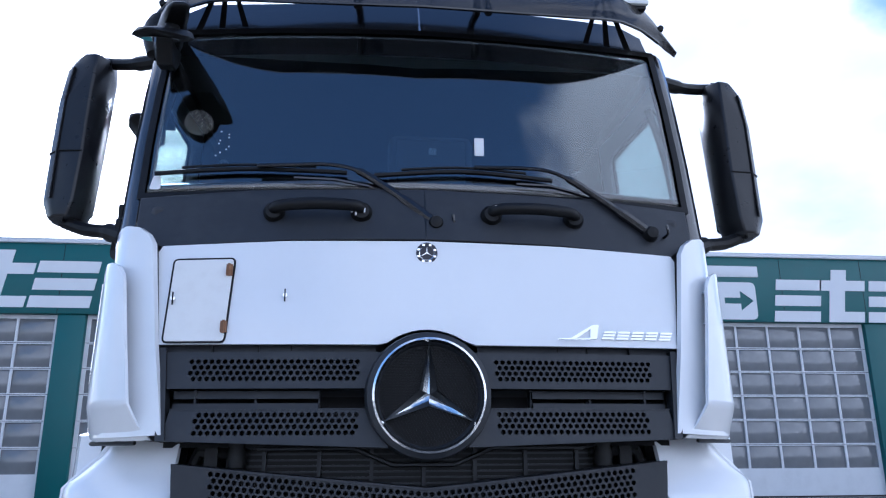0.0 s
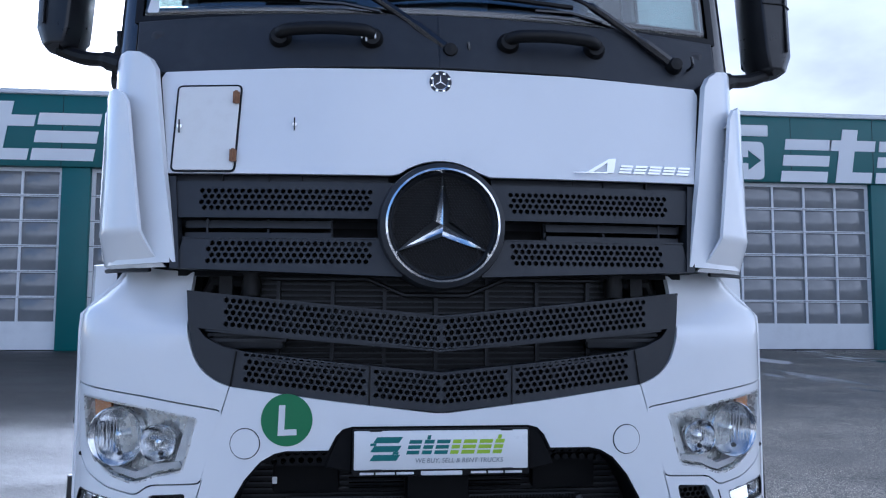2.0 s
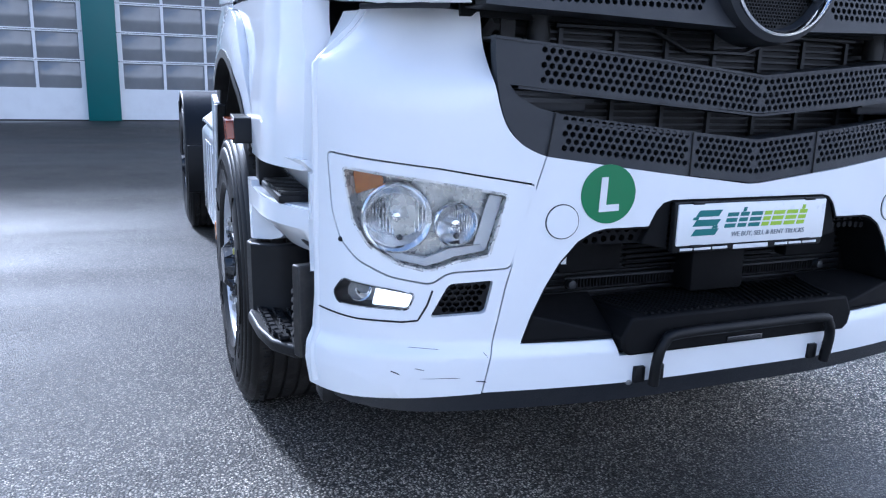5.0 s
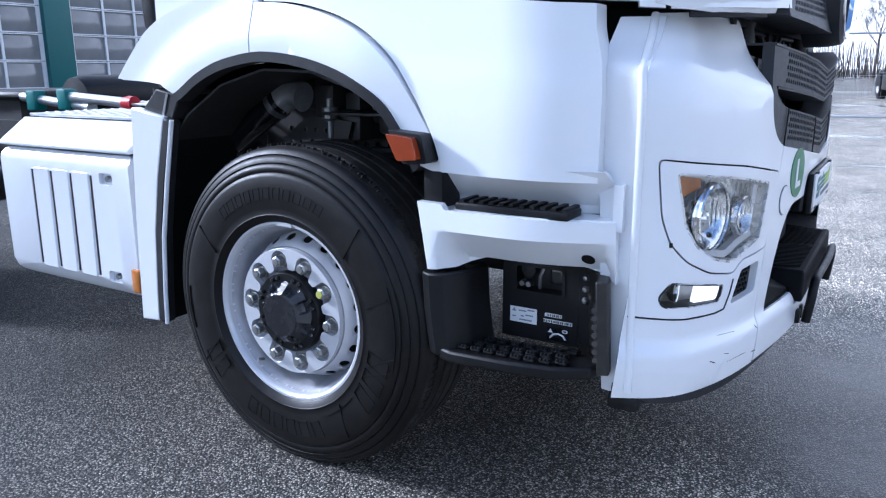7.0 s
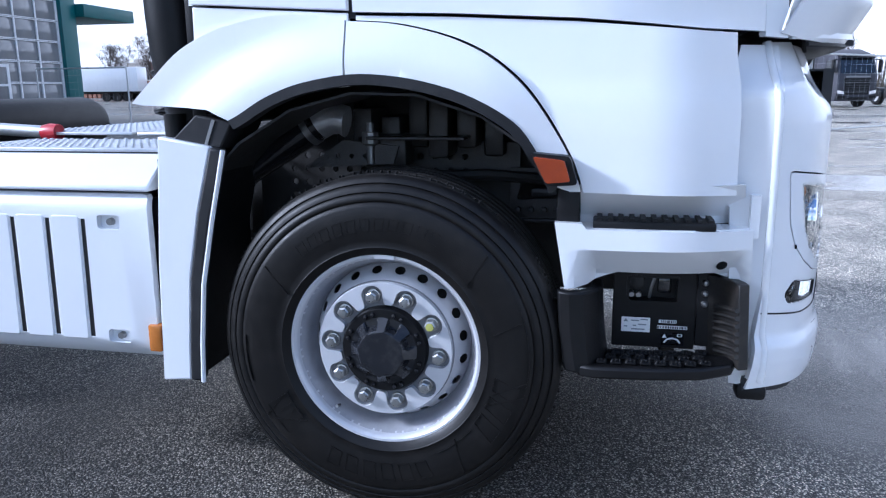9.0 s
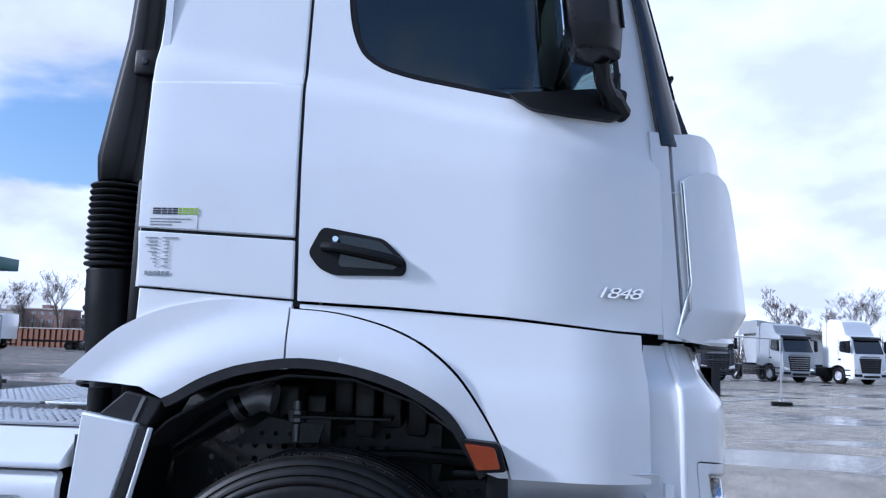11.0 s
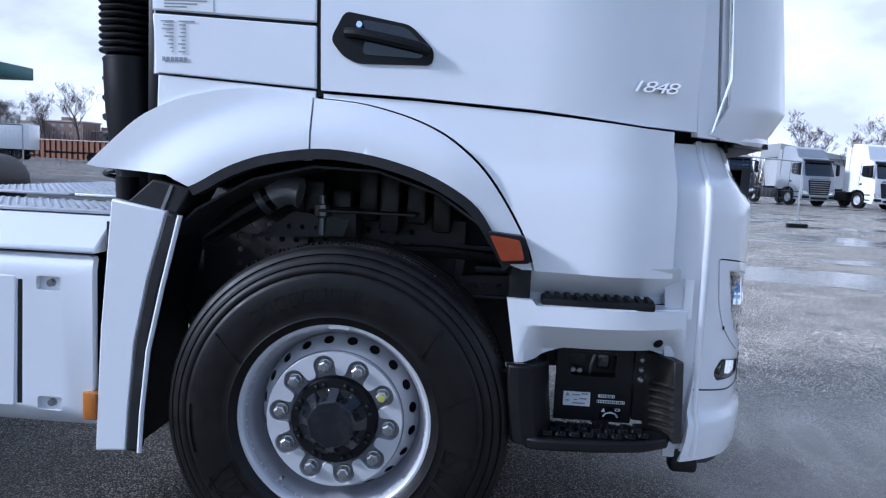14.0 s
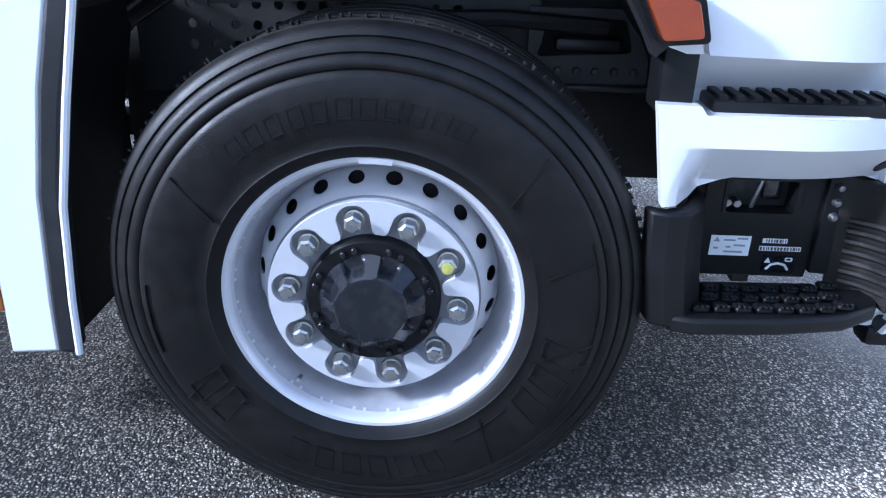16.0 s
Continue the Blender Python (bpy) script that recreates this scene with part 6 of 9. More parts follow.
VISOR_X = [0, 0.60, 0.67, 0.70, 0.735, 0.765, 0.81, 0.90, 0.98, 1.05, 1.09]
VISOR_TOP = [3.325, 3.325, 3.322, 3.322, 3.345, 3.358, 3.352, 3.305, 3.23, 3.11, 3.02]
VISOR_TOP_Y = [0.42, 0.422, 0.424, 0.426, 0.435, 0.442, 0.446, 0.452, 0.456, 0.46, 0.465]
VISOR_LOW = [2.992, 3.000, 3.008, 3.012, 3.016, 3.020, 3.024, 3.026, 3.024, 3.018, 3.005]
VISOR_LOW_Y = [0.165, 0.195, 0.208, 0.215, 0.225, 0.235, 0.252, 0.305, 0.37, 0.43, 0.458]


def build_visor():
    def vw(x, t, d):
        q = abs(x)
        z0, z1 = float(np.interp(q, VISOR_X, VISOR_LOW)), float(np.interp(q, VISOR_X, VISOR_TOP))
        y0, y1 = float(np.interp(q, VISOR_X, VISOR_LOW_Y)), float(np.interp(q, VISOR_X, VISOR_TOP_Y))
        bow = 0.028 * 4 * t * (1 - t)
        return Vector((x, y0 + (y1 - y0) * t - bow + d, z0 + (z1 - z0) * t))
    o = [(-1.10, 0.0), (1.10, 0.0), (1.10, 1.0), (-1.10, 1.0)]
    v = part("sun_visor", panel(o, [], vw, 0.005, cu=[i * 0.05 for i in range(-21, 22)] + [-0.73, 0.73, -0.675, 0.675], cv=[0.15, 0.3, 0.45, 0.6, 0.75, 0.9]), SMOKE, TRUCK, "smoked acrylic sun visor across the roof front", sharp=60)
    part("visor_lip", tube([vw(x * 0.05, 0.0, -0.002) for x in range(-20, 21)], 0.007, 6), GLOSSB, v)
    part("visor_rib", tube([vw(x * 0.05, 0.86, -0.004) for x in range(-12, 13)], 0.004, 6), SMOKE, v)
    for x in (-0.25, 0.25):
        part("visor_bracket", tube(soften([vw(x, 0.02, 0.015), vw(x, 0.5, 0.018), vw(x, 0.96, 0.015), Vector((x, 0.50, 3.14))], 5), 0.016, 8), BLACK, v)
    for sgn in (-1, 1):
        top = vw(sgn * 0.785, 0.86, 0.014)
        for q, z in ((0.70, 3.03), (0.79, 3.02), (0.88, 3.0)):
            part("visor_bracket", loft([[top + Vector((a, 0, 0)) for a in (-0.007, 0.007)] + [top + Vector((a, 0.006, 0)) for a in (0.007, -0.007)], [Vector((sgn * q + a, 0.42, z)) for a in (-0.012, 0.012)] + [Vector((sgn * q + a, 0.428, z)) for a in (0.012, -0.012)]]), BLACK, v)
        part("visor_bolt", lathe([(0.0001, -0.016), (0.014, -0.014), (0.018, -0.004), (0.016, 0.012)], 12, "y", top), BLACK, v)
        p = vw(sgn * 0.90, 0.62, -0.014)
        lm = part("marker_lamp", rbox(p.x - 0.06, p.x + 0.06, p.y - 0.014, p.y + 0.014, p.z - 0.02, p.z + 0.02, 0.01), PLATEW, v, "white marker lamp on the visor")
        part("lamp_bracket", rbox(p.x - 0.05, p.x + 0.05, p.y + 0.0, p.y + 0.03, p.z - 0.035, p.z - 0.02, 0.004), BLACK, lm)
        c = vw(sgn * 1.03, 0.75, -0.004)
        part("visor_bolt", lathe([(0.0001, -0.014), (0.012, -0.012), (0.015, 0.004)], 12, "y", c), BLACK, v)
    # dark band between windscreen and roof; its upper part paints the visor's shade
    bw = lambda x, z, d: Vector((x, 0.372 + (z - 2.985) * 0.55 + 0.065 * (x / 0.97) ** 2 + d, z))
    part("roof_front_band", panel([(-0.975, 2.99), (0, 3.004), (0.975, 2.99), (0.972, 3.12), (0.88, 3.195), (0, 3.215), (-0.88, 3.195), (-0.972, 3.12)], [], bw, 0.02, cu=[i * 0.12 for i in range(-7, 8)], cv=[3.04, 3.08, 3.12, 3.16]), GLOSSB, TRUCK, "glossy black band over the windscreen", bevel=0.004)
    part("roof_beacon_base", lathe([(0.0001, 0.05), (0.035, 0.045), (0.05, 0.0)], 16, "z", (0.06, 0.55, 3.09)), BLACK, TRUCK)
    part("antenna", tube([(0.06, 0.55, 3.12), (0.06, 0.56, 3.55)], 0.004, 6), BLACK, TRUCK)


build_cab_front()
build_cab_sides()
build_mirrors()
build_visor()


# ---- wheels ----
def polar(centre, sgn):
    """Warp from (angle, radius) on a wheel's face to a place; depth inwards."""
    def at(w):
        def warp(a, r, d):
            return Vector((sgn * (w - d), centre[1] - r * math.cos(a), centre[2] + r * math.sin(a)))
        return warp
    return at


def build_wheel(y, sgn, steer=True, twin=False):
    c = (0, y, 0.52)
    R = 0.532
    o = 1.255
    prof = [(0.284, o - 0.032), (0.296, o - 0.020), (0.303, o - 0.010), (0.318, o - 0.005), (0.3215, o - 0.002), (0.326, o - 0.0045), (0.345, o - 0.001), (0.38, o + 0.003), (0.415, o + 0.0025), (0.440, o - 0.0015), (0.452, o - 0.0055), (0.4545, o - 0.0105), (0.458, o - 0.0075),
            (0.468, o - 0.009), (0.478, o - 0.0135), (0.4805, o - 0.019), (0.484, o - 0.016), (0.493, o - 0.0185), (0.503, o - 0.026), (0.5055, o - 0.032), (0.509, o - 0.0295), (0.518, o - 0.034), (0.526, o - 0.043), (0.5305, o - 0.052)]
    tread = [(0.5305, o - 0.052), (R, o - 0.060)]
    for k in range(4):
        w0 = o - 0.095 - k * 0.05
        tread += [(R, w0 + 0.007), (R - 0.013, w0 + 0.005), (R - 0.013, w0 - 0.005), (R, w0 - 0.007)]
    tread += [(R, o - 0.29), (0.512, o - 0.308)]
    inner = [(0.512, o - 0.308), (0.45, o - 0.32), (0.36, o - 0.318), (0.284, o - 0.29)]
    def settle(bm):
        """The tyre's foot pressed flat on the ground."""
        for v in bm.verts:
            low = 0.002 - v.co.z
            if low > 0:
                v.co.z = 0.002
                v.co.x += math.copysign(low * 0.5, v.co.x - sgn * (o - 0.15))
        return bm
    at = polar(c, sgn)
    rim_prof = [(0.245, o - 0.26), (0.249, o - 0.16), (0.249, o - 0.130), (0.2525, o - 0.122), (0.257, o - 0.112), (0.2605, o - 0.094), (0.2635, o - 0.076), (0.269, o - 0.060), (0.276, o - 0.050), (0.2795, o - 0.043), (0.2805, o - 0.033), (0.2835, o - 0.0245), (0.2895, o - 0.018), (0.2965, o - 0.0175), (0.302, o - 0.023), (0.304, o - 0.032), (0.301, o - 0.040)]
    rim = lathe([(r, sgn * ww) for r, ww in rim_prof[:10]], 72, "x", c)
    wheel = part("wheel", rim, BARREL, TRUCK, "black tyre on a silver steel rim with ten nuts" if steer else "black twin rear wheel", sharp=60)
    part("rim_lip", lathe([(r, sgn * ww) for r, ww in rim_prof[8:]], 96, "x", c), SILVER, wheel, sharp=30)
    part("tyre", settle(join_bm(lathe([(r, sgn * ww) for r, ww in prof], 128, "x", c), lathe([(r, sgn * ww) for r, ww in inner], 64, "x", c))), RUBBER, wheel, "black rubber tyre with ribbed shoulder", sharp=50)
    part("tread", settle(lathe([(r, sgn * ww) for r, ww in tread], 128, "x", c)), TREAD, wheel, "dusty grooved tread", sharp=35)
    # worn edges of the tread
    rng = random.Random(5)
    nb = bmesh.new()
    for k in range(150):
        a = 2 * math.pi * (k + rng.uniform(-0.3, 0.3)) / 150
        rr = 0.5315 + rng.uniform(0.0, 0.0015)
        cy, cz = y + rr * math.cos(a), 0.52 + rr * math.sin(a)
        if cz > 0.02:
            bmesh.ops.create_cube(nb, size=1, matrix=Matrix.Translation((sgn * (o - 0.070 - rng.uniform(0, 0.012)), cy, cz)) @ Matrix.Rotation(a, 4, "X") @ Matrix.Diagonal((rng.uniform(0.008, 0.026), rng.uniform(0.008, 0.018), 0.004, 1)))
    tagged(part("tread_block", nb, TREAD, wheel), kind="stuff")
    if steer:
        # maker's marks as plain raised outlines
        for a0, a1, n, r0, r1, ln in ((131, 62, 11, 0.372, 0.410, 0.10), (292, 240, 6, 0.362, 0.418, -0.12), (352, 322, 3, 0.345, 0.425, 0.25), (222, 204, 2, 0.345, 0.425, -0.2)):
            for k in range(n):
                m0 = a0 + (a1 - a0) * (k + 0.12) / n
                m1 = a0 + (a1 - a0) * (k + 0.82) / n
                da = math.degrees(0.0032 / r0) * (1 if a1 > a0 else -1)
                lean = (a1 - a0) / n * ln
                ring = [(radians(m0), r0), (radians(m1), r0), (radians(m1 + lean), r1), (radians(m0 + lean), r1)]
                inn = [(radians(m0 + da), r0 + 0.003), (radians(m1 - da), r0 + 0.003), (radians(m1 + lean - da), r1 - 0.003), (radians(m0 + lean + da), r1 - 0.003)]
                part("raised_bar", panel(ring, [inn], at(o + 0.0038), 0.006), RUBBER, wheel)
        for a, r0, r1, sl in ((40, 0.335, 0.445, 4), (150, 0.335, 0.44, -5), (205, 0.34, 0.45, 6), (310, 0.34, 0.445, -6), (12, 0.345, 0.43, 3), (342, 0.35, 0.44, 9), (336, 0.35, 0.44, 9), (224, 0.345, 0.43, -10)):
            part("raised_line", panel([(radians(a), r0), (radians(a + 0.35), r0), (radians(a + sl + 0.35), r1), (radians(a + sl), r1)], [], at(o + 0.0042), 0.012), RUBBER, wheel)
        for a0, a1, r0 in ((20, -14, 0.4395), (-40, -62, 0.352), (196, 176, 0.4385)):
            part("raised_arc", panel([(radians(a0), r0), (radians(a1), r0), (radians(a1), r0 + 0.0016), (radians(a0), r0 + 0.0016)], [], at(o + 0.003), 0.012, cu=[radians(a0 + (a1 - a0) * q / 12) for q in range(1, 12)]), RUBBER, wheel)
    # disc: cone with hand holes
    def cone(a, v, d):
        r = 0.252 - 0.039 * v
        ww = o - 0.135 + 0.085 * v ** 0.8
        return Vector((sgn * (ww - d), y - r * math.cos(a), 0.52 + r * math.sin(a)))
    holes = []
    for k in range(20):
        a = 2 * math.pi * (k + 0.5) / 20
        holes.append([(a + 0.072 * math.cos(t), 0.44 + 0.235 * math.sin(t)) for t in [2 * math.pi * j / 14 for j in range(14)]])
    part("wheel_disc", panel([(0, 0), (2 * math.pi, 0), (2 * math.pi, 1), (0, 1)], holes, cone, 0.008, cu=steps(0, 2 * math.pi, 0.0982)[:], cv=[0.5]), SILVER, wheel, sharp=45)
    part("disc_step", lathe([(0.2135, sgn * (o - 0.053)), (0.210, sgn * (o - 0.0475)), (0.200, sgn * (o - 0.050)), (0.130, sgn * (o - 0.050)), (0.128, sgn * (o - 0.08))], 60, "x", c), RIMREC, wheel)
    part("brake_drum", lathe([(0.10, sgn * (o - 0.13)), (0.232, sgn * (o - 0.15)), (0.24, sgn * (o - 0.20)), (0.24, sgn * (o - 0.34)), (0.10, sgn * (o - 0.36))], 36, "x", c), DIRTYB, wheel)
    # scalloped outer face
    outl, inn = [], []
    for k in range(240):
        a = 2 * math.pi * k / 240
        if k % 2 == 0:
            outl.append((0.2085 * math.cos(a), 0.2085 * math.sin(a)))
        ph = (math.degrees(a) - 30 + 18) % 36 - 18
        q = 0.034 ** 2 - (0.1675 * math.sin(radians(ph))) ** 2
        bay = 0.1675 * math.cos(radians(ph)) + math.sqrt(q) if q > 0 else 0.0
        lobe = 0.140
        rr = max(bay, lobe + 0.014 * max(0.0, 1 - (abs(ph) - 10) / 4.0) if abs(ph) > 10 else lobe)
        inn.append((rr * math.cos(a), rr * math.sin(a)))
    part("wheel_face", panel(outl, [inn], lambda u, v, d: Vector((sgn * (o - 0.030 - d), y - u, 0.52 + v)), 0.020), SILVER, wheel, sharp=40, bevel=0.004)
    for k in range(10):
        a = radians(30 + 36 * k)
        p = Vector((0, y - 0.1675 * math.cos(a), 0.52 + 0.1675 * math.sin(a)))
        nut = lathe([(0.0001, sgn * (o - 0.018)), (0.011, sgn * (o - 0.018)), (0.012, sgn * (o - 0.010)), (0.0001, sgn * (o - 0.009))], 12, "x", p)
        hexn = lathe([(0.013, sgn * (o - 0.014)), (0.0185, sgn * (o - 0.017)), (0.0185, sgn * (o - 0.046))], 6, "x", p, start=k * 17)
        nt = part("wheel_nut", hexn, NUTM, wheel, sharp=20)
        part("nut_washer", lathe([(0.017, sgn * (o - 0.040)), (0.021, sgn * (o - 0.041)), (0.022, sgn * (o - 0.044)), (0.022, sgn * (o - 0.051))], 20, "x", p), NUTM, nt, sharp=30)
        part("stud", nut, YELLOW if k == 0 else NUTM, nt, "yellow stud end" if k == 0 else "", sharp=20)
    # hub cap
    hub = part("hub_cap", lathe([(0.134, sgn * (o - 0.055)), (0.133, sgn * (o - 0.028)), (0.128, sgn * (o - 0.0205)), (0.095, sgn * (o - 0.0205))], 64, "x", c), BLACK, wheel, "black faceted hub cap")
    def dome_h(r, a):
        """Height of the hub cap's front: a flat octagon, sloping facets, and a scoop by each pair of bolts."""
        ph = (math.degrees(a) + 10) % 45 - 22.5
        d = r * math.cos(radians(ph)) / math.cos(radians(22.5)) * 0.94
        h = 0.036 * max(0.0, min(1.0, (0.104 - d) / 0.036))
        q = (math.degrees(a) - 22 + 22.5) % 45 - 22.5
        sc = max(0.0, min(1.0, (13.0 - abs(q)) / 3.0)) * max(0.0, min(1.0, (r - 0.074) / 0.008))
        return h * (1 - 0.85 * sc)
    dm = bmesh.new()
    radii = [0.0, 0.03, 0.055, 0.060, 0.064, 0.068, 0.072, 0.076, 0.080, 0.084, 0.089, 0.094, 0.099, 0.104]
    grid = [[dm.verts.new((sgn * (o - 0.020 + dome_h(r, 2 * math.pi * k / 180)), y - r * math.cos(2 * math.pi * k / 180), 0.52 + r * math.sin(2 * math.pi * k / 180))) for k in range(180)] for r in radii[1:]]
    mid = dm.verts.new((sgn * (o + 0.016), y, 0.52))
    for k in range(180):
        dm.faces.new((mid, grid[0][k], grid[0][(k + 1) % 180]))
        for g0, g1 in zip(grid, grid[1:]):
            dm.faces.new((g0[k], g1[k], g1[(k + 1) % 180], g0[(k + 1) % 180]))
    bmesh.ops.recalc_face_normals(dm, faces=dm.faces[:])
    part("hub_dome", dm, HUBM, hub, "glossy dark faceted hub cover", sharp=20)
    for k in range(8):
        for off in (-6, 6):
            a = radians(22 + 45 * k + off)
            p = (0, y - 0.1155 * math.cos(a), 0.52 + 0.1155 * math.sin(a))
            part("hub_bolt", lathe([(0.0001, sgn * (o - 0.009)), (0.0055, sgn * (o - 0.010)), (0.0075, sgn * (o - 0.014)), (0.0078, sgn * (o - 0.020))], 10, "x", p), GLOSSB, hub)
    a = radians(232)
    p = Vector((sgn * (o - 0.06), y - 0.262 * math.cos(a), 0.52 + 0.262 * math.sin(a)))
    part("valve", tube([p, p + Vector((sgn * 0.028, 0.0, 0.008))], 0.005, 8), STEEL, wheel)
    a = radians(88)
    part("balance_weight", panel([(radians(82), 0.286), (radians(94), 0.286), (radians(94), 0.297), (radians(82), 0.297)], [], at(o - 0.014), 0.008, cu=[radians(88)]), SILVER, wheel)


# ---- flank: fenders, steps, tank ----
ARCH = [(1.80, 1.205), (1.762, 1.224), (1.70, 1.261), (1.635, 1.290), (1.556, 1.314), (1.427, 1.334), (1.318, 1.331), (1.208, 1.313), (1.097, 1.280), (1.002, 1.233), (0.938, 1.184), (0.893, 1.120), (0.855, 1.060), (0.835, 1.022)]
FOLD = [(1.418, 1.480), (1.298, 1.470), (1.171, 1.441), (1.075, 1.404), (1.003, 1.360), (0.929, 1.294), (0.862, 1.204), (0.801, 1.098), (0.770, 1.010)]
ARCH = [(p.x, p.y) for p in soften([(a, b, 0) for a, b in ARCH], 3)]
FOLD = [(p.x, p.y) for p in soften([(a, b, 0) for a, b in FOLD], 4)]
FENDER_TOP = [(1.440, 1.485), (1.521, 1.498), (1.634, 1.505), (1.747, 1.491), (1.845, 1.466), (1.927, 1.430), (1.985, 1.394), (2.055, 1.332), (2.135, 1.256)]
FENDER_TOP = [(p.x, p.y) for p in soften([(a, b, 0) for a, b in FENDER_TOP], 3)]


def build_flank(sgn):
    def fx(out, flare):
        def warp(y, z, d):
            # a rounded shoulder, then the face that drops to the arch
            dist = math.hypot(y - 1.36, z - 0.52)
            k = max(0.0, min(1.0, (0.985 - dist) / 0.13))
            g = max(0.0, min(1.0, (y - 0.74) / 0.32))
            k = (0.6 * k + 0.4 * k * k * (3 - 2 * k)) * g * g * (3 - 2 * g)
            return Vector((sgn * (1.205 + out + flare * k - d), y, z))
        return warp
    cy, cz = steps(0.76, 2.14, 0.03), steps(1.0, 1.5, 0.025)
    # rear part of the fender
    rear = [p for p in ARCH if p[0] > 1.44]
    o = FENDER_TOP + [(2.10, 1.250), (1.95, 1.243), (1.872, 1.237)] + rear + [(1.440, 1.333)]
    part("rear_fender", panel(o, [], fx(0.0, 0.034), 0.05, cy, cz), WHITE, TRUCK, "white rear half of the front fender", bevel=0.006)
    front = [p for p in ARCH if p[0] < 1.43]
    o = [(1.434, 1.482)] + FOLD + [(0.80, 1.010)] + list(reversed(front)) + [(1.434, 1.333)]
    part("front_fender", panel(o, [], fx(0.0, 0.034), 0.05, cy, cz), WHITE, TRUCK, "white front half of the front fender", bevel=0.006)
    # dark trim along the arch
    lo = [(y + (1.36 - y) * 0.038, z + (0.55 - z) * 0.038) for y, z in ARCH]
    o = ARCH + list(reversed(lo))
    part("arch_trim", panel(o, [], fx(0.004, 0.034), 0.06, cy, cz), TRIM, TRUCK, "dark plastic trim round the wheel arch", bevel=0.004)
    # entry panel under the door
    pd = [(1.412, 1.497), (1.129, 1.486), (0.793, 1.466), (0.462, 1.436), (0.377, 1.432), (0.374, 1.378), (0.366, 1.335), (0.358, 1.295), (0.353, 1.22), (0.352, 1.000), (0.764, 1.010)] + [(a - 0.006, b + 0.004) for a, b in reversed(FOLD[:-1])]
    def pw(y, z, d):
        k = max(0.0, min(1.0, (1.33 - z) / 0.10))
        return Vector((sgn * (1.190 + 0.006 * k * k * (3 - 2 * k) + 0.022 * (1.49 - z) / 0.49 - d - 1.25 * max(0.0, 0.60 - y) ** 2), y, z))
    part("entry_panel", panel(pd, [], pw, 0.07, cy + steps(0.36, 0.76, 0.04), [1.25, 1.265, 1.28, 1.295, 1.31, 1.325, 1.34]), WHITE, TRUCK, "white panel below the door", bevel=0.004)
    # dark sheet added inside the gap, standing in for its shade
    part("gap_lining", panel([(0.26, 0.99), (0.46, 0.99), (0.46, 1.44), (0.26, 1.43)], [], lambda y, z, d: Vector((sgn * (0.985 - 0.14 * max(0.0, min(1.0, (z - 1.19) / 0.2)) - d), y, z)), 0.02, cv=[1.19, 1.25, 1.31, 1.37]), DIRTYB, TRUCK)
    # turn signal repeater
    mk = rounded([(0.908, 1.122), (0.800, 1.112), (0.778, 1.036), (0.860, 1.030)], 0.012, 3)
    lens = rounded([(0.899, 1.113), (0.814, 1.104), (0.797, 1.047), (0.862, 1.041)], 0.008, 3)
    rp = part("side_marker", panel(mk, [], fx(0.06, 0.0), 0.07), BLACK, TRUCK, "amber side marker lamp on the fender", bevel=0.004)
    part("marker_lens", panel(lens, [], fx(0.083, 0.0), 0.035), AMBERB, rp, "amber lens", bevel=0.007)
    # post between fender and step
    part("dark_post", rbox(min(sgn * 1.10, sgn * 1.20), max(sgn * 1.10, sgn * 1.20), 0.772, 0.836, 0.90, 1.03, 0.01), BLACK, TRUCK)
    # recessed well above the step
    part("step_well", panel([(0.775, 0.90), (0.30, 0.91), (0.33, 1.03), (0.775, 1.03)], [], lambda y, z, d: Vector((sgn * (1.10 + 0.10 * max(0, (z - 0.93)) / 0.1 - d - 0.7 * max(0.0, 0.60 - y) ** 2), y, z)), 0.02, [0.35, 0.4, 0.45, 0.5, 0.55, 0.6], [0.93, 0.96, 0.99]), WHITE, TRUCK)
    part("well_end", box(min(sgn * 1.06, sgn * 1.135), max(sgn * 1.06, sgn * 1.135), 0.285, 0.31, 0.88, 1.0), WHITE, TRUCK)
    # white step
    so = [(0.840, 0.926), (0.765, 0.924), (0.752, 0.908), (0.30, 0.904), (0.295, 0.742), (0.345, 0.752), (0.392, 0.770), (0.66, 0.772), (0.715, 0.752), (0.745, 0.738), (0.808, 0.736)]
    def sw(y, z, d):
        k = max(0.0, min(1.0, (0.850 - z) / 0.085)) * max(0.0, min(1.0, (0.785 - y) / 0.06)) * max(0.0, min(1.0, (y - 0.30) / 0.04))
        return Vector((sgn * (1.224 - 0.085 * k - d - 0.95 * max(0.0, 0.60 - y) ** 2), y, z))
    st = part("upper_step", panel(so, [], sw, 0.025, steps(0.29, 0.84, 0.02), [0.765, 0.78, 0.80, 0.82, 0.846, 0.850, 0.856, 0.88]), WHITE, TRUCK, "white entry step with a black tread", bevel=0.004)
    part("step_top", panel([(1.07, 0.295), (1.125, 0.295), (1.150, 0.34), (1.185, 0.42), (1.205, 0.50), (1.215, 0.60), (1.218, 0.775), (1.09, 0.775)], [], lambda x, y, d: Vector((sgn * x, y, 0.908 - d)), 0.012), WHITE, st)
    part("step_mat", rbox(min(sgn * 1.10, sgn * 1.196), max(sgn * 1.10, sgn * 1.196), 0.405, 0.735, 0.905, 0.928, 0.005), BLACK, st, "black ribbed step mat")
    for k in range(11):
        yy = 0.41 + k * 0.03
        part("mat_rib", box(min(sgn * 1.105, sgn * 1.19), max(sgn * 1.105, sgn * 1.19), yy, yy + 0.014, 0.928, 0.936), BLACK, st)
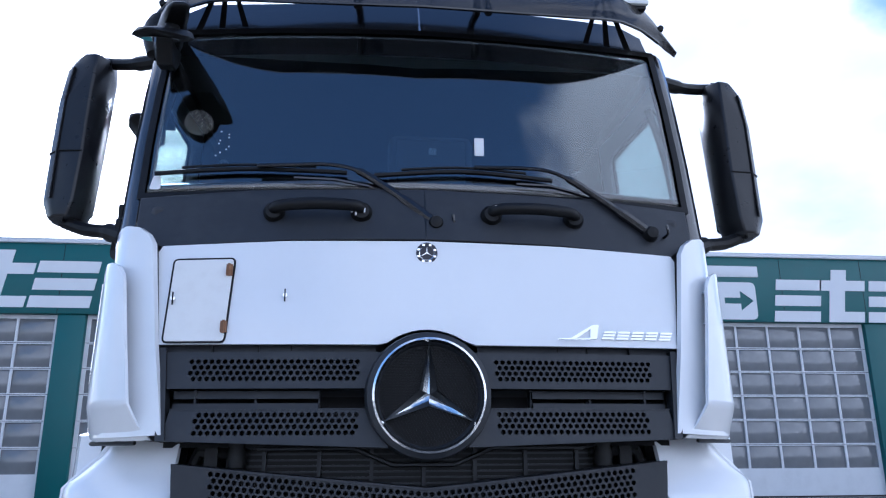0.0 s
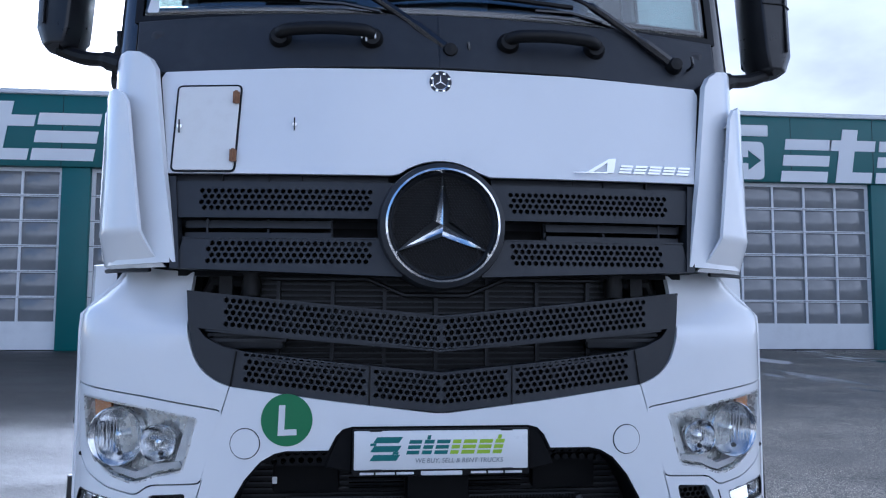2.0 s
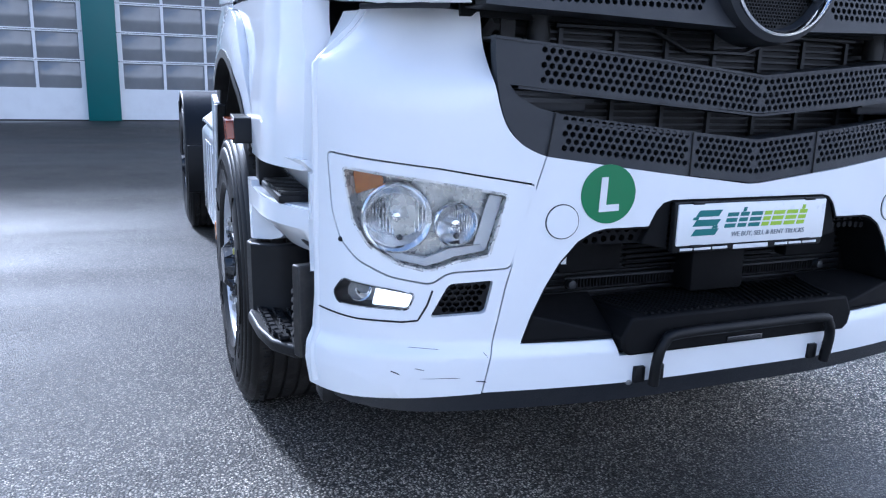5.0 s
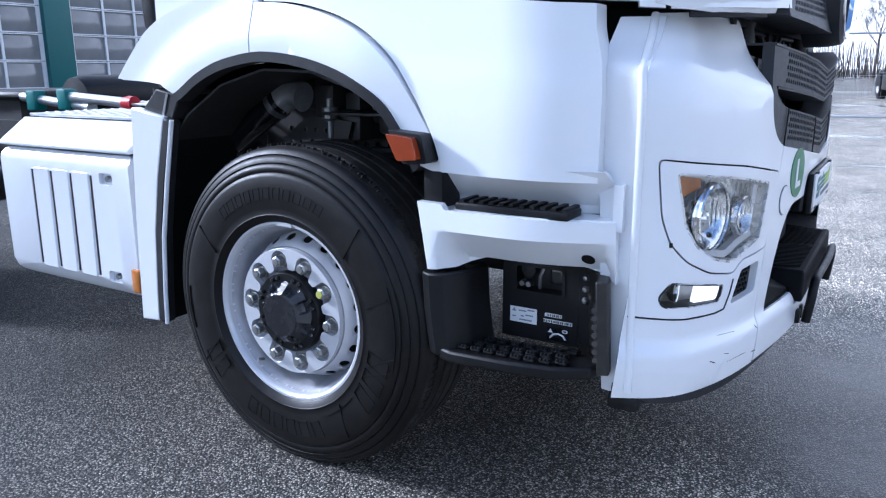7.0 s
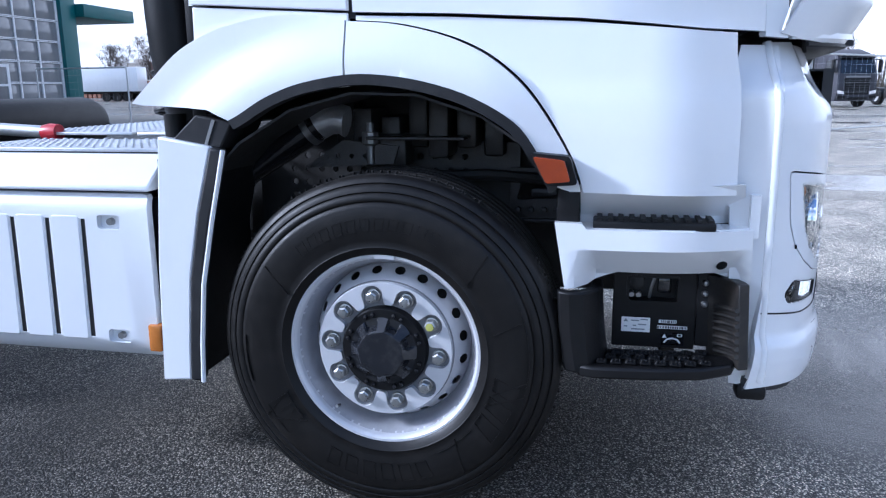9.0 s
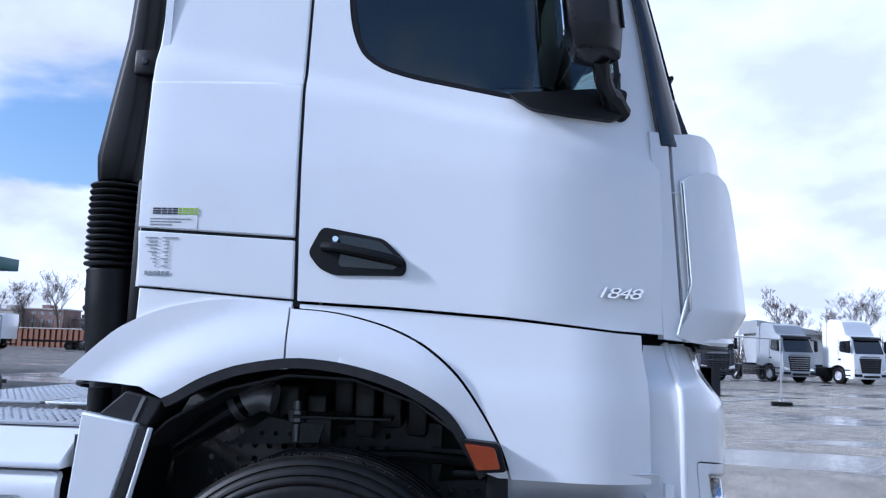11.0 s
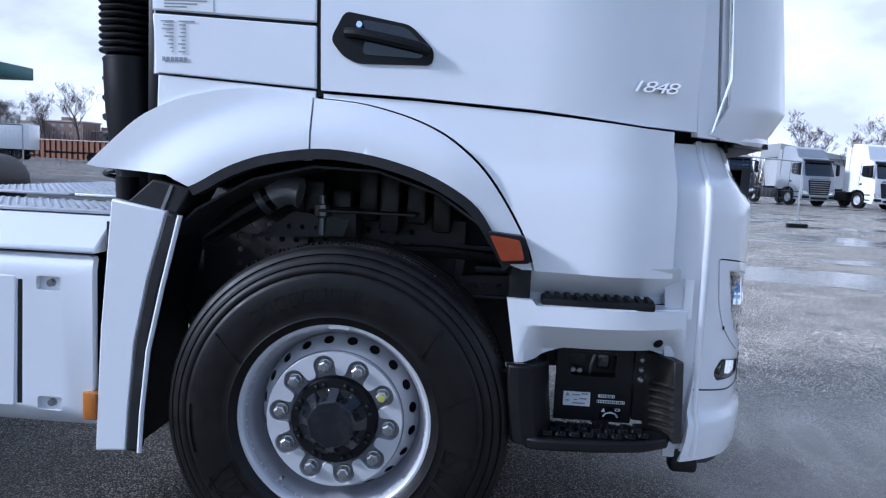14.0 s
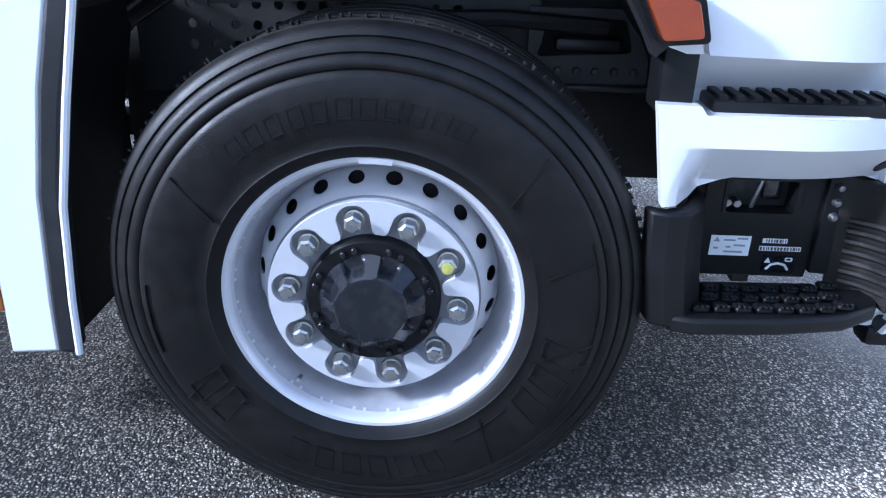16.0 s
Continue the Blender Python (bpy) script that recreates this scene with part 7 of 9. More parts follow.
    part("step_hole", panel(ring2d(0.374, 0.797, 0.0155, 20), [], lambda y, z, d: sw(y, z, d - 0.0025), 0.004), BLACK, st)
    # black lower step
    X = lambda a, b: (min(sgn * a, sgn * b), max(sgn * a, sgn * b))
    tr_o = [(1.235, 0.765), (1.250, 0.72), (1.245, 0.55), (1.225, 0.42), (1.175, 0.335), (1.10, 0.31), (1.10, 0.36), (1.075, 0.44), (1.075, 0.70), (1.14, 0.765)]
    low = part("lower_step", loft([[Vector((sgn * x, y2, z + (0.72 - y2) * 0.02)) for x, y2 in tr_o] for z in (0.480, 0.515)]), BLACK, TRUCK, "black lower entry step with tread blocks", bevel=0.008)
    for j in range(3):
        for i in range(8):
            yy = 0.395 + i * 0.041 + (j % 2) * 0.014
            xx = 1.222 - j * 0.042 - 0.7 * max(0.0, 0.47 - yy) ** 1.4
            zz = 0.515 + (0.72 - yy) * 0.02
            tb = part("tread_block", rbox(*X(xx, xx - 0.030), yy, yy + 0.032, zz, zz + 0.012, 0.004, 1), BLACK, low)
            for q in range(3):
                part("block_tooth", rbox(*X(xx + 0.001, xx - 0.008), yy + 0.002 + q * 0.010, yy + 0.008 + q * 0.010, zz + 0.010, zz + 0.017, 0.0015, 1), BLACK, tb)
    cheek = [(1.14, 0.700), (1.19, 0.715), (1.232, 0.755), (1.240, 0.795), (1.226, 0.826), (1.19, 0.832), (1.205, 0.795), (1.19, 0.760), (1.14, 0.735), (1.06, 0.735), (1.06, 0.70)]
    part("step_cheek", loft([[Vector((sgn * (x + dx), y2 + dy, z)) for x, y2 in cheek] for z, dx, dy in ((0.490, 0.0, -0.025), (0.53, 0.0, -0.018), (0.62, 0.0, -0.006), (0.728, 0.0, 0.0))]), BLACK, low, "curved black step cheek beside the tyre", bevel=0.006)
    recess = rounded([(0.625, 0.655), (0.475, 0.655), (0.475, 0.735), (0.625, 0.735)], 0.012, 3)
    part("step_back", panel([(0.668, 0.512), (0.425, 0.512), (0.408, 0.70), (0.405, 0.765), (0.668, 0.765)], [recess], lambda y, z, d: Vector((sgn * (1.036 - d), y, z)), 0.012), BLACK, low, "black back plate with stickers", bevel=0.003)
    part("box_inside", rbox(*X(0.90, 0.985), 0.45, 0.65, 0.64, 0.75, 0.01), DIRTYB, low)
    part("box_rim", panel(inset(recess, -0.004), [inset(recess, 0.004)], lambda y, z, d: Vector((sgn * (1.039 - d), y, z)), 0.05), BLACK, low)
    part("box_hatch", rbox(*X(0.985, 1.0), 0.495, 0.535, 0.675, 0.725, 0.006), GLOSSB, low)
    part("box_lever", tube([(sgn * 1.01, 0.56, 0.662), (sgn * 1.02, 0.555, 0.70), (sgn * 1.015, 0.545, 0.73)], 0.005, 6), STEEL, low)
    part("box_knob", lathe([(0.0001, sgn * 1.01), (0.022, sgn * 1.008), (0.024, sgn * 0.985)], 18, "x", (0, 0.598, 0.712)), DIRTYB, low)
    for yy, zz in ((0.592, 0.672), (0.613, 0.673)):
        part("box_bolt", lathe([(0.0001, sgn * 1.022), (0.008, sgn * 1.022), (0.010, sgn * 1.0)], 8, "x", (0, yy, zz)), STEEL, low)
    part("side_bracket", loft([[Vector((sgn * x, y2, z)) for x, y2 in ((1.030, 0.425), (1.050, 0.425), (1.056, 0.385), (1.036, 0.385))] for z in (0.53, 0.765)]), BLACK, low, bevel=0.003)
    for zz in (0.727, 0.694, 0.662):
        part("cheek_bolt", lathe([(0.0001, sgn * 1.064), (0.006, sgn * 1.063), (0.010, sgn * 1.056), (0.011, sgn * 1.048)], 12, "x", (0, 0.404, zz)), STEEL, low)
    lab = part("warning_label", box(*X(1.037, 1.0385), 0.555, 0.640, 0.560, 0.606), PLATEW, low, "white warning label")
    part("label_sign", panel([(0.634, 0.592), (0.620, 0.592), (0.627, 0.603)], [], lambda y, z, d: Vector((sgn * (1.0395 - d), y, z)), 0.001), GREYINK, lab)
    for k, (a, b, z) in enumerate(((0.612, 0.588, 0.594), (0.584, 0.562, 0.598), (0.606, 0.596, 0.578), (0.590, 0.566, 0.582), (0.632, 0.622, 0.575), (0.61, 0.57, 0.567))):
        part("label_mark", box(*X(1.0385, 1.0395), b, a, z, z + 0.004), GREYINK, lab)
    for a, b, z in ((0.478, 0.530, 0.592), (0.446, 0.534, 0.574)):
        pl = part("code_strip", box(*X(1.037, 1.0385), a, b, z, z + 0.010), PLATEW, low)
        rng = random.Random(int(z * 1000))
        q = a + 0.003
        while q < b - 0.004:
            wd = rng.uniform(0.0015, 0.005)
            part("label_bar", box(*X(1.0385, 1.0393), q, q + wd, z + 0.0015, z + 0.0085), DARKINK, pl)
            q += wd + rng.uniform(0.0015, 0.004)
    pk = part("pictogram_plate", box(*X(1.037, 1.038), 0.455, 0.522, 0.523, 0.562), GLOSSB, low)
    part("pictogram", panel([(0.518, 0.546), (0.504, 0.546), (0.511, 0.558)], [], lambda y, z, d: Vector((sgn * (1.039 - d), y, z)), 0.0015), WHITEINK, pk)
    part("pictogram", tube([(sgn * 1.038, 0.512, 0.530), (sgn * 1.038, 0.503, 0.541), (sgn * 1.038, 0.488, 0.545), (sgn * 1.038, 0.473, 0.541), (sgn * 1.038, 0.465, 0.530)], 0.0028, 6), WHITEINK, pk)
    part("pictogram", panel(rounded([(0.475, 0.550), (0.459, 0.550), (0.459, 0.559), (0.475, 0.559)], 0.003, 2), [rounded([(0.472, 0.552), (0.462, 0.552), (0.462, 0.557), (0.472, 0.557)], 0.002, 2)], lambda y, z, d: Vector((sgn * (1.039 - d), y, z)), 0.0015), WHITEINK, pk)
    # ribbed cheek towards the bumper
    arc_c = [(1.050, 0.398), (1.072, 0.372), (1.105, 0.348), (1.145, 0.332), (1.178, 0.326)]
    ring = arc_c + [(x - 0.012, y2 - 0.03) for x, y2 in reversed(arc_c)]
    ck = part("ribbed_cheek", loft([[Vector((sgn * x, y2 + (z - 0.62) * 0.05, z)) for x, y2 in ring] for z in (0.505, 0.60, 0.70, 0.755)]), BROWNB, low, "rubbed dark ribbed cheek", bevel=0.004)
    for k in range(7):
        z = 0.528 + k * 0.0225
        part("cheek_rib", tube(soften([(sgn * x, y2 + 0.004 + (z - 0.62) * 0.05, z + 0.006 * q) for q, (x, y2) in enumerate(arc_c[1:])], 4), 0.0075, 7), BROWNB, ck)
    part("bumper_foot", rbox(min(sgn * 1.06, sgn * 1.125), max(sgn * 1.06, sgn * 1.125), 0.225, 0.31, 0.395, 0.445, 0.015), BLACK, TRUCK)
    # mudguard flap behind the wheel
    fo = [(2.040, 1.158), (2.075, 0.75), (2.092, 0.368), (1.992, 0.376), (1.985, 0.50), (1.965, 0.72), (1.925, 0.92), (1.868, 1.128)]
    gd = part("mudguard", panel(fo, [], lambda y, z, d: Vector((sgn * (1.235 - d), y, z)), 0.04), WHITE, TRUCK, "white mudguard behind the front wheel", bevel=0.006)
    te = [(1.992, 0.376), (1.985, 0.50), (1.965, 0.72), (1.925, 0.92), (1.868, 1.128), (1.832, 1.118), (1.885, 0.90), (1.928, 0.70), (1.948, 0.50), (1.955, 0.374)]
    part("mudguard_trim", panel(te, [], lambda y, z, d: Vector((sgn * (1.240 - d), y, z)), 0.05), TRIM, gd, bevel=0.008)
    part("mudguard_edge", tube([(sgn * 1.235, a - 0.006, b) for a, b in te[5:]], 0.008, 8), WHITE, gd)
    part("mudguard_inner", panel([(2.04, 1.15), (2.09, 0.37), (1.99, 0.37), (1.96, 0.7), (1.86, 1.13)], [], lambda y, z, d: Vector((sgn * (1.19 - d), y, z)), 0.30), BLACK, gd)
    part("guard_link", loft([[Vector((sgn * 1.215, a, b)) for a, b in ((2.00, 1.150), (1.845, 1.118), (1.80, 1.200), (1.92, 1.222))], [Vector((sgn * 1.0, a, b)) for a, b in ((2.00, 1.150), (1.845, 1.118), (1.80, 1.200), (1.92, 1.222))]]), TRIM, TRUCK, bevel=0.006)
    part("guard_strap", loft([[Vector((sgn * 1.218, a, b)) for a, b in ((1.895, 1.132), (1.885, 1.130), (1.855, 1.205), (1.865, 1.208))], [Vector((sgn * 1.20, a, b)) for a, b in ((1.895, 1.132), (1.885, 1.130), (1.855, 1.205), (1.865, 1.208))]]), STEEL, TRUCK)
    # wheelhouse
    ho = []
    for k in range(13):
        a = radians(-8 + 184 * k / 12)
        ho.append((1.36 + 0.735 * math.cos(a), 0.52 + 0.77 * math.sin(a)))
    part("wheelhouse", panel(ho + [(p[0] * 0.99 + 0.0136, p[1] * 0.99 + 0.0052) for p in reversed(ho)], [], lambda y, z, d: Vector((sgn * (1.19 - 0.19 * max(0.0, min(1.0, (0.86 - y) / 0.08)) - d), y, z)), 0.36), DIRTYB, TRUCK, "grimy dark wheel arch liner")
    # box with slits behind the mudguard
    tz = [(2.105, 0.432), (2.955, 0.432), (2.955, 0.975), (2.105, 0.975)]
    slits = []
    for k in range(4):
        yy = 2.335 + 0.131 * k
        slits.append([(yy, 0.500), (yy + 0.019, 0.500), (yy + 0.011, 0.895), (yy - 0.006, 0.895)])
    pockets = [rounded([(2.205, zz - 0.024), (2.285, zz - 0.024), (2.285, zz + 0.020), (2.205, zz + 0.020)], 0.012, 3) for zz in (0.888, 0.508)]
    def tw(y, z, d):
        b = 0.03 * max(0, (z - 0.93) / 0.045) ** 2 + 0.05 * max(0, (0.50 - z) / 0.07) ** 2
        return Vector((sgn * (1.225 - b - d), y, z))
    tk = part("side_box", panel(rounded(tz, 0.03, 3), slits + pockets, tw, 0.03, (), [0.46, 0.5, 0.93, 0.95]), WHITE, TRUCK, "white slatted side box with latch pockets", bevel=0.004)
    part("box_body", rbox(min(sgn * 0.62, sgn * 1.185), max(sgn * 0.62, sgn * 1.185), 2.11, 2.95, 0.44, 0.965, 0.02), BLACK, tk)
    for k in range(3):
        yy = 2.338 + 0.131 * k
        part("box_slat", panel(rounded([(yy + 0.022, 0.49), (yy + 0.121, 0.49), (yy + 0.115, 0.905), (yy + 0.012, 0.905)], 0.012, 2), [], lambda y, z, d: tw(y, z, d - 0.003), 0.006), WHITE, tk, bevel=0.003)
    # dark bars fill the slits in place of their shade
    for k in range(4):
        yy = 2.335 + 0.131 * k
        part("slit_shade", panel([(yy, 0.500), (yy + 0.019, 0.500), (yy + 0.011, 0.895), (yy - 0.006, 0.895)], [], lambda y, z, d: tw(y, z, d + 0.0035), 0.02), DIRTYB, tk)
    for zz in (0.886, 0.506):
        part("latch_pocket", rbox(min(sgn * 1.195, sgn * 1.205), max(sgn * 1.195, sgn * 1.205), 2.20, 2.29, zz - 0.03, zz + 0.025, 0.004), WHITE, tk)
        part("latch", lathe([(0.0001, sgn * 1.22), (0.011, sgn * 1.22), (0.013, sgn * 1.20)], 12, "x", (0, 2.245, zz)), STEEL, tk)
    part("box_marker", rbox(min(sgn * 1.20, sgn * 1.238), max(sgn * 1.20, sgn * 1.238), 2.088, 2.132, 0.465, 0.555, 0.006), AMBERL, tk, "amber reflector at the box corner")
    part("box_lid", loft([[Vector((sgn * x, y2, z)) for x, z in ((1.222, 0.985), (1.222, 1.0), (1.10, 1.092), (0.66, 1.092), (0.66, 0.985))] for y2 in (2.098, 2.96)]), WHITE, tk, bevel=0.006)
    part("box_side", box(min(sgn * 0.62, sgn * 1.15), max(sgn * 0.62, sgn * 1.15), 2.06, 2.10, 0.45, 1.08), DIRTYB, tk)


def build_chassis():
    for sgn in (-1, 1):
        part("frame_rail", box(sgn * 0.40 - 0.04, sgn * 0.40 + 0.04, 0.5, 6.0, 0.72, 1.0), DIRTYB, TRUCK, "grimy black chassis rail")
        part("frame_plate", panel([(1.0, 0.80), (2.0, 0.78), (2.0, 1.14), (1.0, 1.10)], [ring2d(1.2 + 0.055 * i, 0.90 + 0.05 * j, 0.012, 10) for i in range(13) for j in range(4)], lambda y, z, d: Vector((sgn * (0.62 - d), y, z)), 0.01), CHASSIS, TRUCK)
        for k in range(12):
            part("frame_bolt", lathe([(0.0001, sgn * 0.645), (0.011, sgn * 0.645), (0.013, sgn * 0.62)], 6, "x", (0, 0.9 + 0.05 * k, 0.83 + 0.02 * (k % 2))), CHASSIS, TRUCK)
        pipe = part("air_pipe", tube([(sgn * 0.87, 1.955, 1.005), (sgn * 0.87, 1.66, 1.180)], 0.055, 20), GLOSSB, TRUCK, "black air pipe in the wheel arch")
        part("pipe_elbow", loft([[Vector((sgn * 0.87 + 0.052 * math.cos(a), 1.665 + dy + 0.045 * kz * math.sin(a) * 0.5, 1.178 + dz + 0.052 * math.sin(a))) for a in [2 * math.pi * k / 16 for k in range(16)]] for dy, dz, kz in ((0.0, 0.0, 1.0), (-0.035, 0.018, 0.9), (-0.075, 0.020, 0.2), (-0.105, 0.008, -0.4))]), ALU, pipe, "dull metal elbow of the air pipe", sharp=50)
        hose = [Vector((sgn * 0.87, 1.955, 1.005)), Vector((sgn * 0.87, 2.0, 0.965)), Vector((sgn * 0.87, 2.025, 0.90)), Vector((sgn * 0.87, 2.03, 0.80))]
        hp = soften(hose, 14)
        part("pipe_hose", tube(hp, [0.049 if k % 2 else 0.053 for k in range(len(hp))], 16), BLACK, pipe, "ribbed black hose", sharp=60)
        for q in (0.03, 0.90):
            c0 = Vector((sgn * 0.87, 1.955 - 0.295 * q, 1.005 + 0.175 * q))
            part("pipe_clamp", tube([c0 + Vector((0, 0.010, -0.006)), c0 - Vector((0, 0.010, -0.006))], 0.0585, 18), STEEL, pipe)
        part("frame_bracket", panel([(1.75, 1.02), (1.42, 1.04), (1.40, 1.10), (1.60, 1.12)], [ring2d(1.52 + 0.05 * i, 1.065, 0.009, 8) for i in range(3)], lambda y, z, d: Vector((sgn * (0.80 - d), y, z)), 0.01), CHASSIS, TRUCK)
        part("frame_shelf", rbox(min(sgn * 0.70, sgn * 0.86), max(sgn * 0.70, sgn * 0.86), 1.16, 1.50, 1.125, 1.135, 0.003), CHASSIS, TRUCK)
        part("valve_block", rbox(min(sgn * 0.66, sgn * 0.78), max(sgn * 0.66, sgn * 0.78), 1.38, 1.56, 1.03, 1.14, 0.01), CHASSIS, TRUCK)
        for k in range(7):
            yy = 1.05 + 0.09 * k
            part("engine_lump", rbox(min(sgn * 0.55, sgn * (0.70 + 0.04 * (k % 3))), max(sgn * 0.55, sgn * (0.70 + 0.04 * (k % 3))), yy, yy + 0.07, 1.06 + 0.03 * (k % 2), 1.20 + 0.03 * (k % 4), 0.012), CHASSIS, TRUCK)
        bo = [(1.03, 1.02), (0.735, 1.02), (0.735, 0.835), (1.03, 0.835)]
        win = rounded([(0.997, 0.930), (0.985, 0.990), (0.800, 0.996), (0.777, 0.918), (1.006, 0.906)], 0.015, 3)
        fb = part("axle_bracket", panel(bo, [win], lambda y, z, d: Vector((sgn * (0.672 - d), y, z)), 0.016), CHASSIS, TRUCK, "grimy steel bracket with a cut-out and a row of bolts", bevel=0.003)
        part("bracket_ledge", rbox(min(sgn * 0.66, sgn * 0.70), max(sgn * 0.66, sgn * 0.70), 0.735, 1.03, 0.828, 0.842, 0.004), CHASSIS, fb)
        part("bracket_core", rbox(min(sgn * 0.60, sgn * 0.645), max(sgn * 0.60, sgn * 0.645), 0.80, 0.96, 0.912, 0.945, 0.012), CHASSIS, fb)
        for k in range(6):
            part("bracket_bolt", lathe([(0.0001, sgn * 0.69), (0.009, sgn * 0.688), (0.011, sgn * 0.672)], 8, "x", (0, 0.77 + 0.046 * k, 0.872)), CHASSIS, fb)
        part("fitting", lathe([(0.0001, 0.05), (0.012, 0.05), (0.014, 0.02), (0.03, 0.018), (0.03, -0.02), (0.014, -0.03), (0.014, -0.09)], 10, "z", (sgn * 0.80, 1.50, 1.13)), STEEL, TRUCK)
        part("steering_link", tube([(sgn * 0.72, 1.55, 0.98), (sgn * 0.74, 1.10, 1.0), (sgn * 0.70, 0.85, 0.98)], 0.02, 8), DIRTYB, TRUCK)
        part("clip", rbox(min(sgn * 0.94, sgn * 0.96), max(sgn * 0.94, sgn * 0.96), 2.01, 2.05, 0.73, 0.755, 0.003), PLATEW, TRUCK)
        part("spring", box(sgn * 0.45 - 0.04, sgn * 0.45 + 0.04, 0.6, 2.2, 0.62, 0.68), DIRTYB, TRUCK)
        part("hub_drum", lathe([(0.0001, sgn * 1.17), (0.105, sgn * 1.17), (0.20, sgn * 1.10), (0.20, sgn * 0.95), (0.06, sgn * 0.90)], 28, "x", (0, 1.342, 0.52)), DIRTYB, TRUCK)
        part("rear_fender_cover", panel([(5.05 + 0.60 * math.cos(radians(a)), 0.52 + 0.60 * math.sin(radians(a))) for a in range(-5, 190, 15)] + [(5.05 + 0.57 * math.cos(radians(a)), 0.52 + 0.57 * math.sin(radians(a))) for a in range(185, -10, -15)], [], lambda y, z, d: Vector((sgn * (1.255 - d), y, z)), 0.66), BLACK, TRUCK, "black fender over the rear wheels", bevel=0.01)
        part("rear_flap", rbox(min(sgn * 0.62, sgn * 1.25), max(sgn * 0.62, sgn * 1.25), 4.43, 4.46, 0.36, 0.72, 0.008), BLACK, TRUCK)
        part("rear_tail_flap", rbox(min(sgn * 0.62, sgn * 1.25), max(sgn * 0.62, sgn * 1.25), 5.66, 5.69, 0.22, 1.02, 0.008), BLACK, TRUCK)
    part("front_axle", tube([(-1.0, 1.342, 0.50), (-0.7, 1.342, 0.46), (0.7, 1.342, 0.46), (1.0, 1.342, 0.50)], 0.06, 10), DIRTYB, TRUCK)
    part("rear_axle", tube([(-1.0, 5.05, 0.52), (1.0, 5.05, 0.52)], 0.11, 12), DIRTYB, TRUCK)
    part("engine_block", rbox(-0.54, 0.54, 0.6, 2.1, 0.55, 1.40, 0.03), DIRTYB, TRUCK)
    part("silencer", rbox(0.62, 1.18, 2.2, 3.2, 0.45, 1.05, 0.04), DIRTYB, TRUCK)
    # added sheet, out of sight, that stops sun leaking under the front
    part("sun_block", box(-0.84, 0.84, 0.46, 0.50, 0.40, 1.40), BLACK, TRUCK)
    # aluminium walkway, plate by plate
    for y0, y1, x0, x1, z in ((2.10, 2.95, -1.08, -0.66, 1.096), (2.05, 2.52, -0.62, 0.62, 1.12), (2.54, 3.05, -0.62, 0.62, 1.12)):
        wk = part("walkway_plate", rbox(x0, x1, y0, y1, z, z + 0.012, 0.003), ALU, TRUCK, "aluminium tread plate behind the cab")
        n, m = int((y1 - y0) / 0.045), int((x1 - x0) / 0.045)
        bm = bmesh.new()
        for i in range(n):
            for j in range(m):
                bmesh.ops.create_cone(bm, segments=6, radius1=0.010, radius2=0.006, depth=0.0035, cap_ends=True, matrix=Matrix.Translation((x0 + 0.03 + j * 0.045 + 0.02 * (i % 2), y0 + 0.03 + i * 0.045, z + 0.015)))
        tagged(part("plate_studs", bm, ALU, wk), kind="stuff")
    part("walkway_edge", tube([(-1.10, 2.08, 1.125), (0.64, 2.06, 1.14)], 0.012, 8), BLACK, TRUCK)
    # lines and coupling gear behind the cab
    part("air_line", tube([(-0.62, 3.80, 1.150), (-0.60, 3.23, 1.102)], 0.024, 14), ALU, TRUCK, "silver air line")
    part("line_end", tube([(-0.60, 3.26, 1.104), (-0.60, 3.225, 1.102)], 0.030, 14), GALV, TRUCK)
    part("air_line", tube([(-0.62, 3.45, 1.160), (-0.60, 2.94, 1.131)], 0.025, 14), ALU, TRUCK)
    part("coupling_head", lathe([(0.0001, -0.04), (0.034, -0.04), (0.036, 0.0), (0.03, 0.03), (0.0001, 0.03)], 16, "y", (-0.60, 2.925, 1.130)), RED, TRUCK, "red coupling head")
    part("line_bracket", rbox(-0.655, -0.585, 3.64, 3.72, 1.08, 1.185, 0.01), TEALINK, TRUCK)
    part("line_bracket", rbox(-0.655, -0.585, 3.36, 3.44, 1.09, 1.195, 0.01), TEALINK, TRUCK)
    part("fifth_wheel", loft([[Vector((x, y2, z)) for x, y2 in ((-0.46, 4.1), (0.46, 4.1), (0.48, 4.6), (0.25, 4.95), (-0.25, 4.95), (-0.48, 4.6))] for z in (1.12, 1.17)]), DIRTYB, TRUCK, "black fifth-wheel coupling plate", bevel=0.02)
    part("fifth_wheel_base", box(-0.42, 0.42, 4.2, 4.7, 0.98, 1.12), DIRTYB, TRUCK)
    part("cross_tank", lathe([(0.0001, -0.5), (0.13, -0.48), (0.14, -0.44), (0.14, 0.44), (0.13, 0.48), (0.0001, 0.5)], 20, "x", (0, 3.55, 1.12)), BLACK, TRUCK)
    # intake snorkel with bellows
    secs = []
    for z, y0, y1, x0, x1 in ((1.90, 2.045, 2.165, -1.07, -0.90), (1.98, 2.030, 2.165, -1.085, -0.88), (2.15, 2.01, 2.138, -1.085, -0.86), (2.40, 1.99, 2.095, -1.085, -0.88), (2.58, 1.985, 2.082, -1.085, -0.88), (2.80, 1.975, 2.070, -1.085, -0.88), (3.00, 1.965, 2.062, -1.085, -0.88), (3.25, 1.92, 2.060, -1.085, -0.88), (3.38, 1.86, 2.035, -1.08, -0.88), (3.50, 1.80, 1.98, -1.07, -0.88)):
        q = 0.03
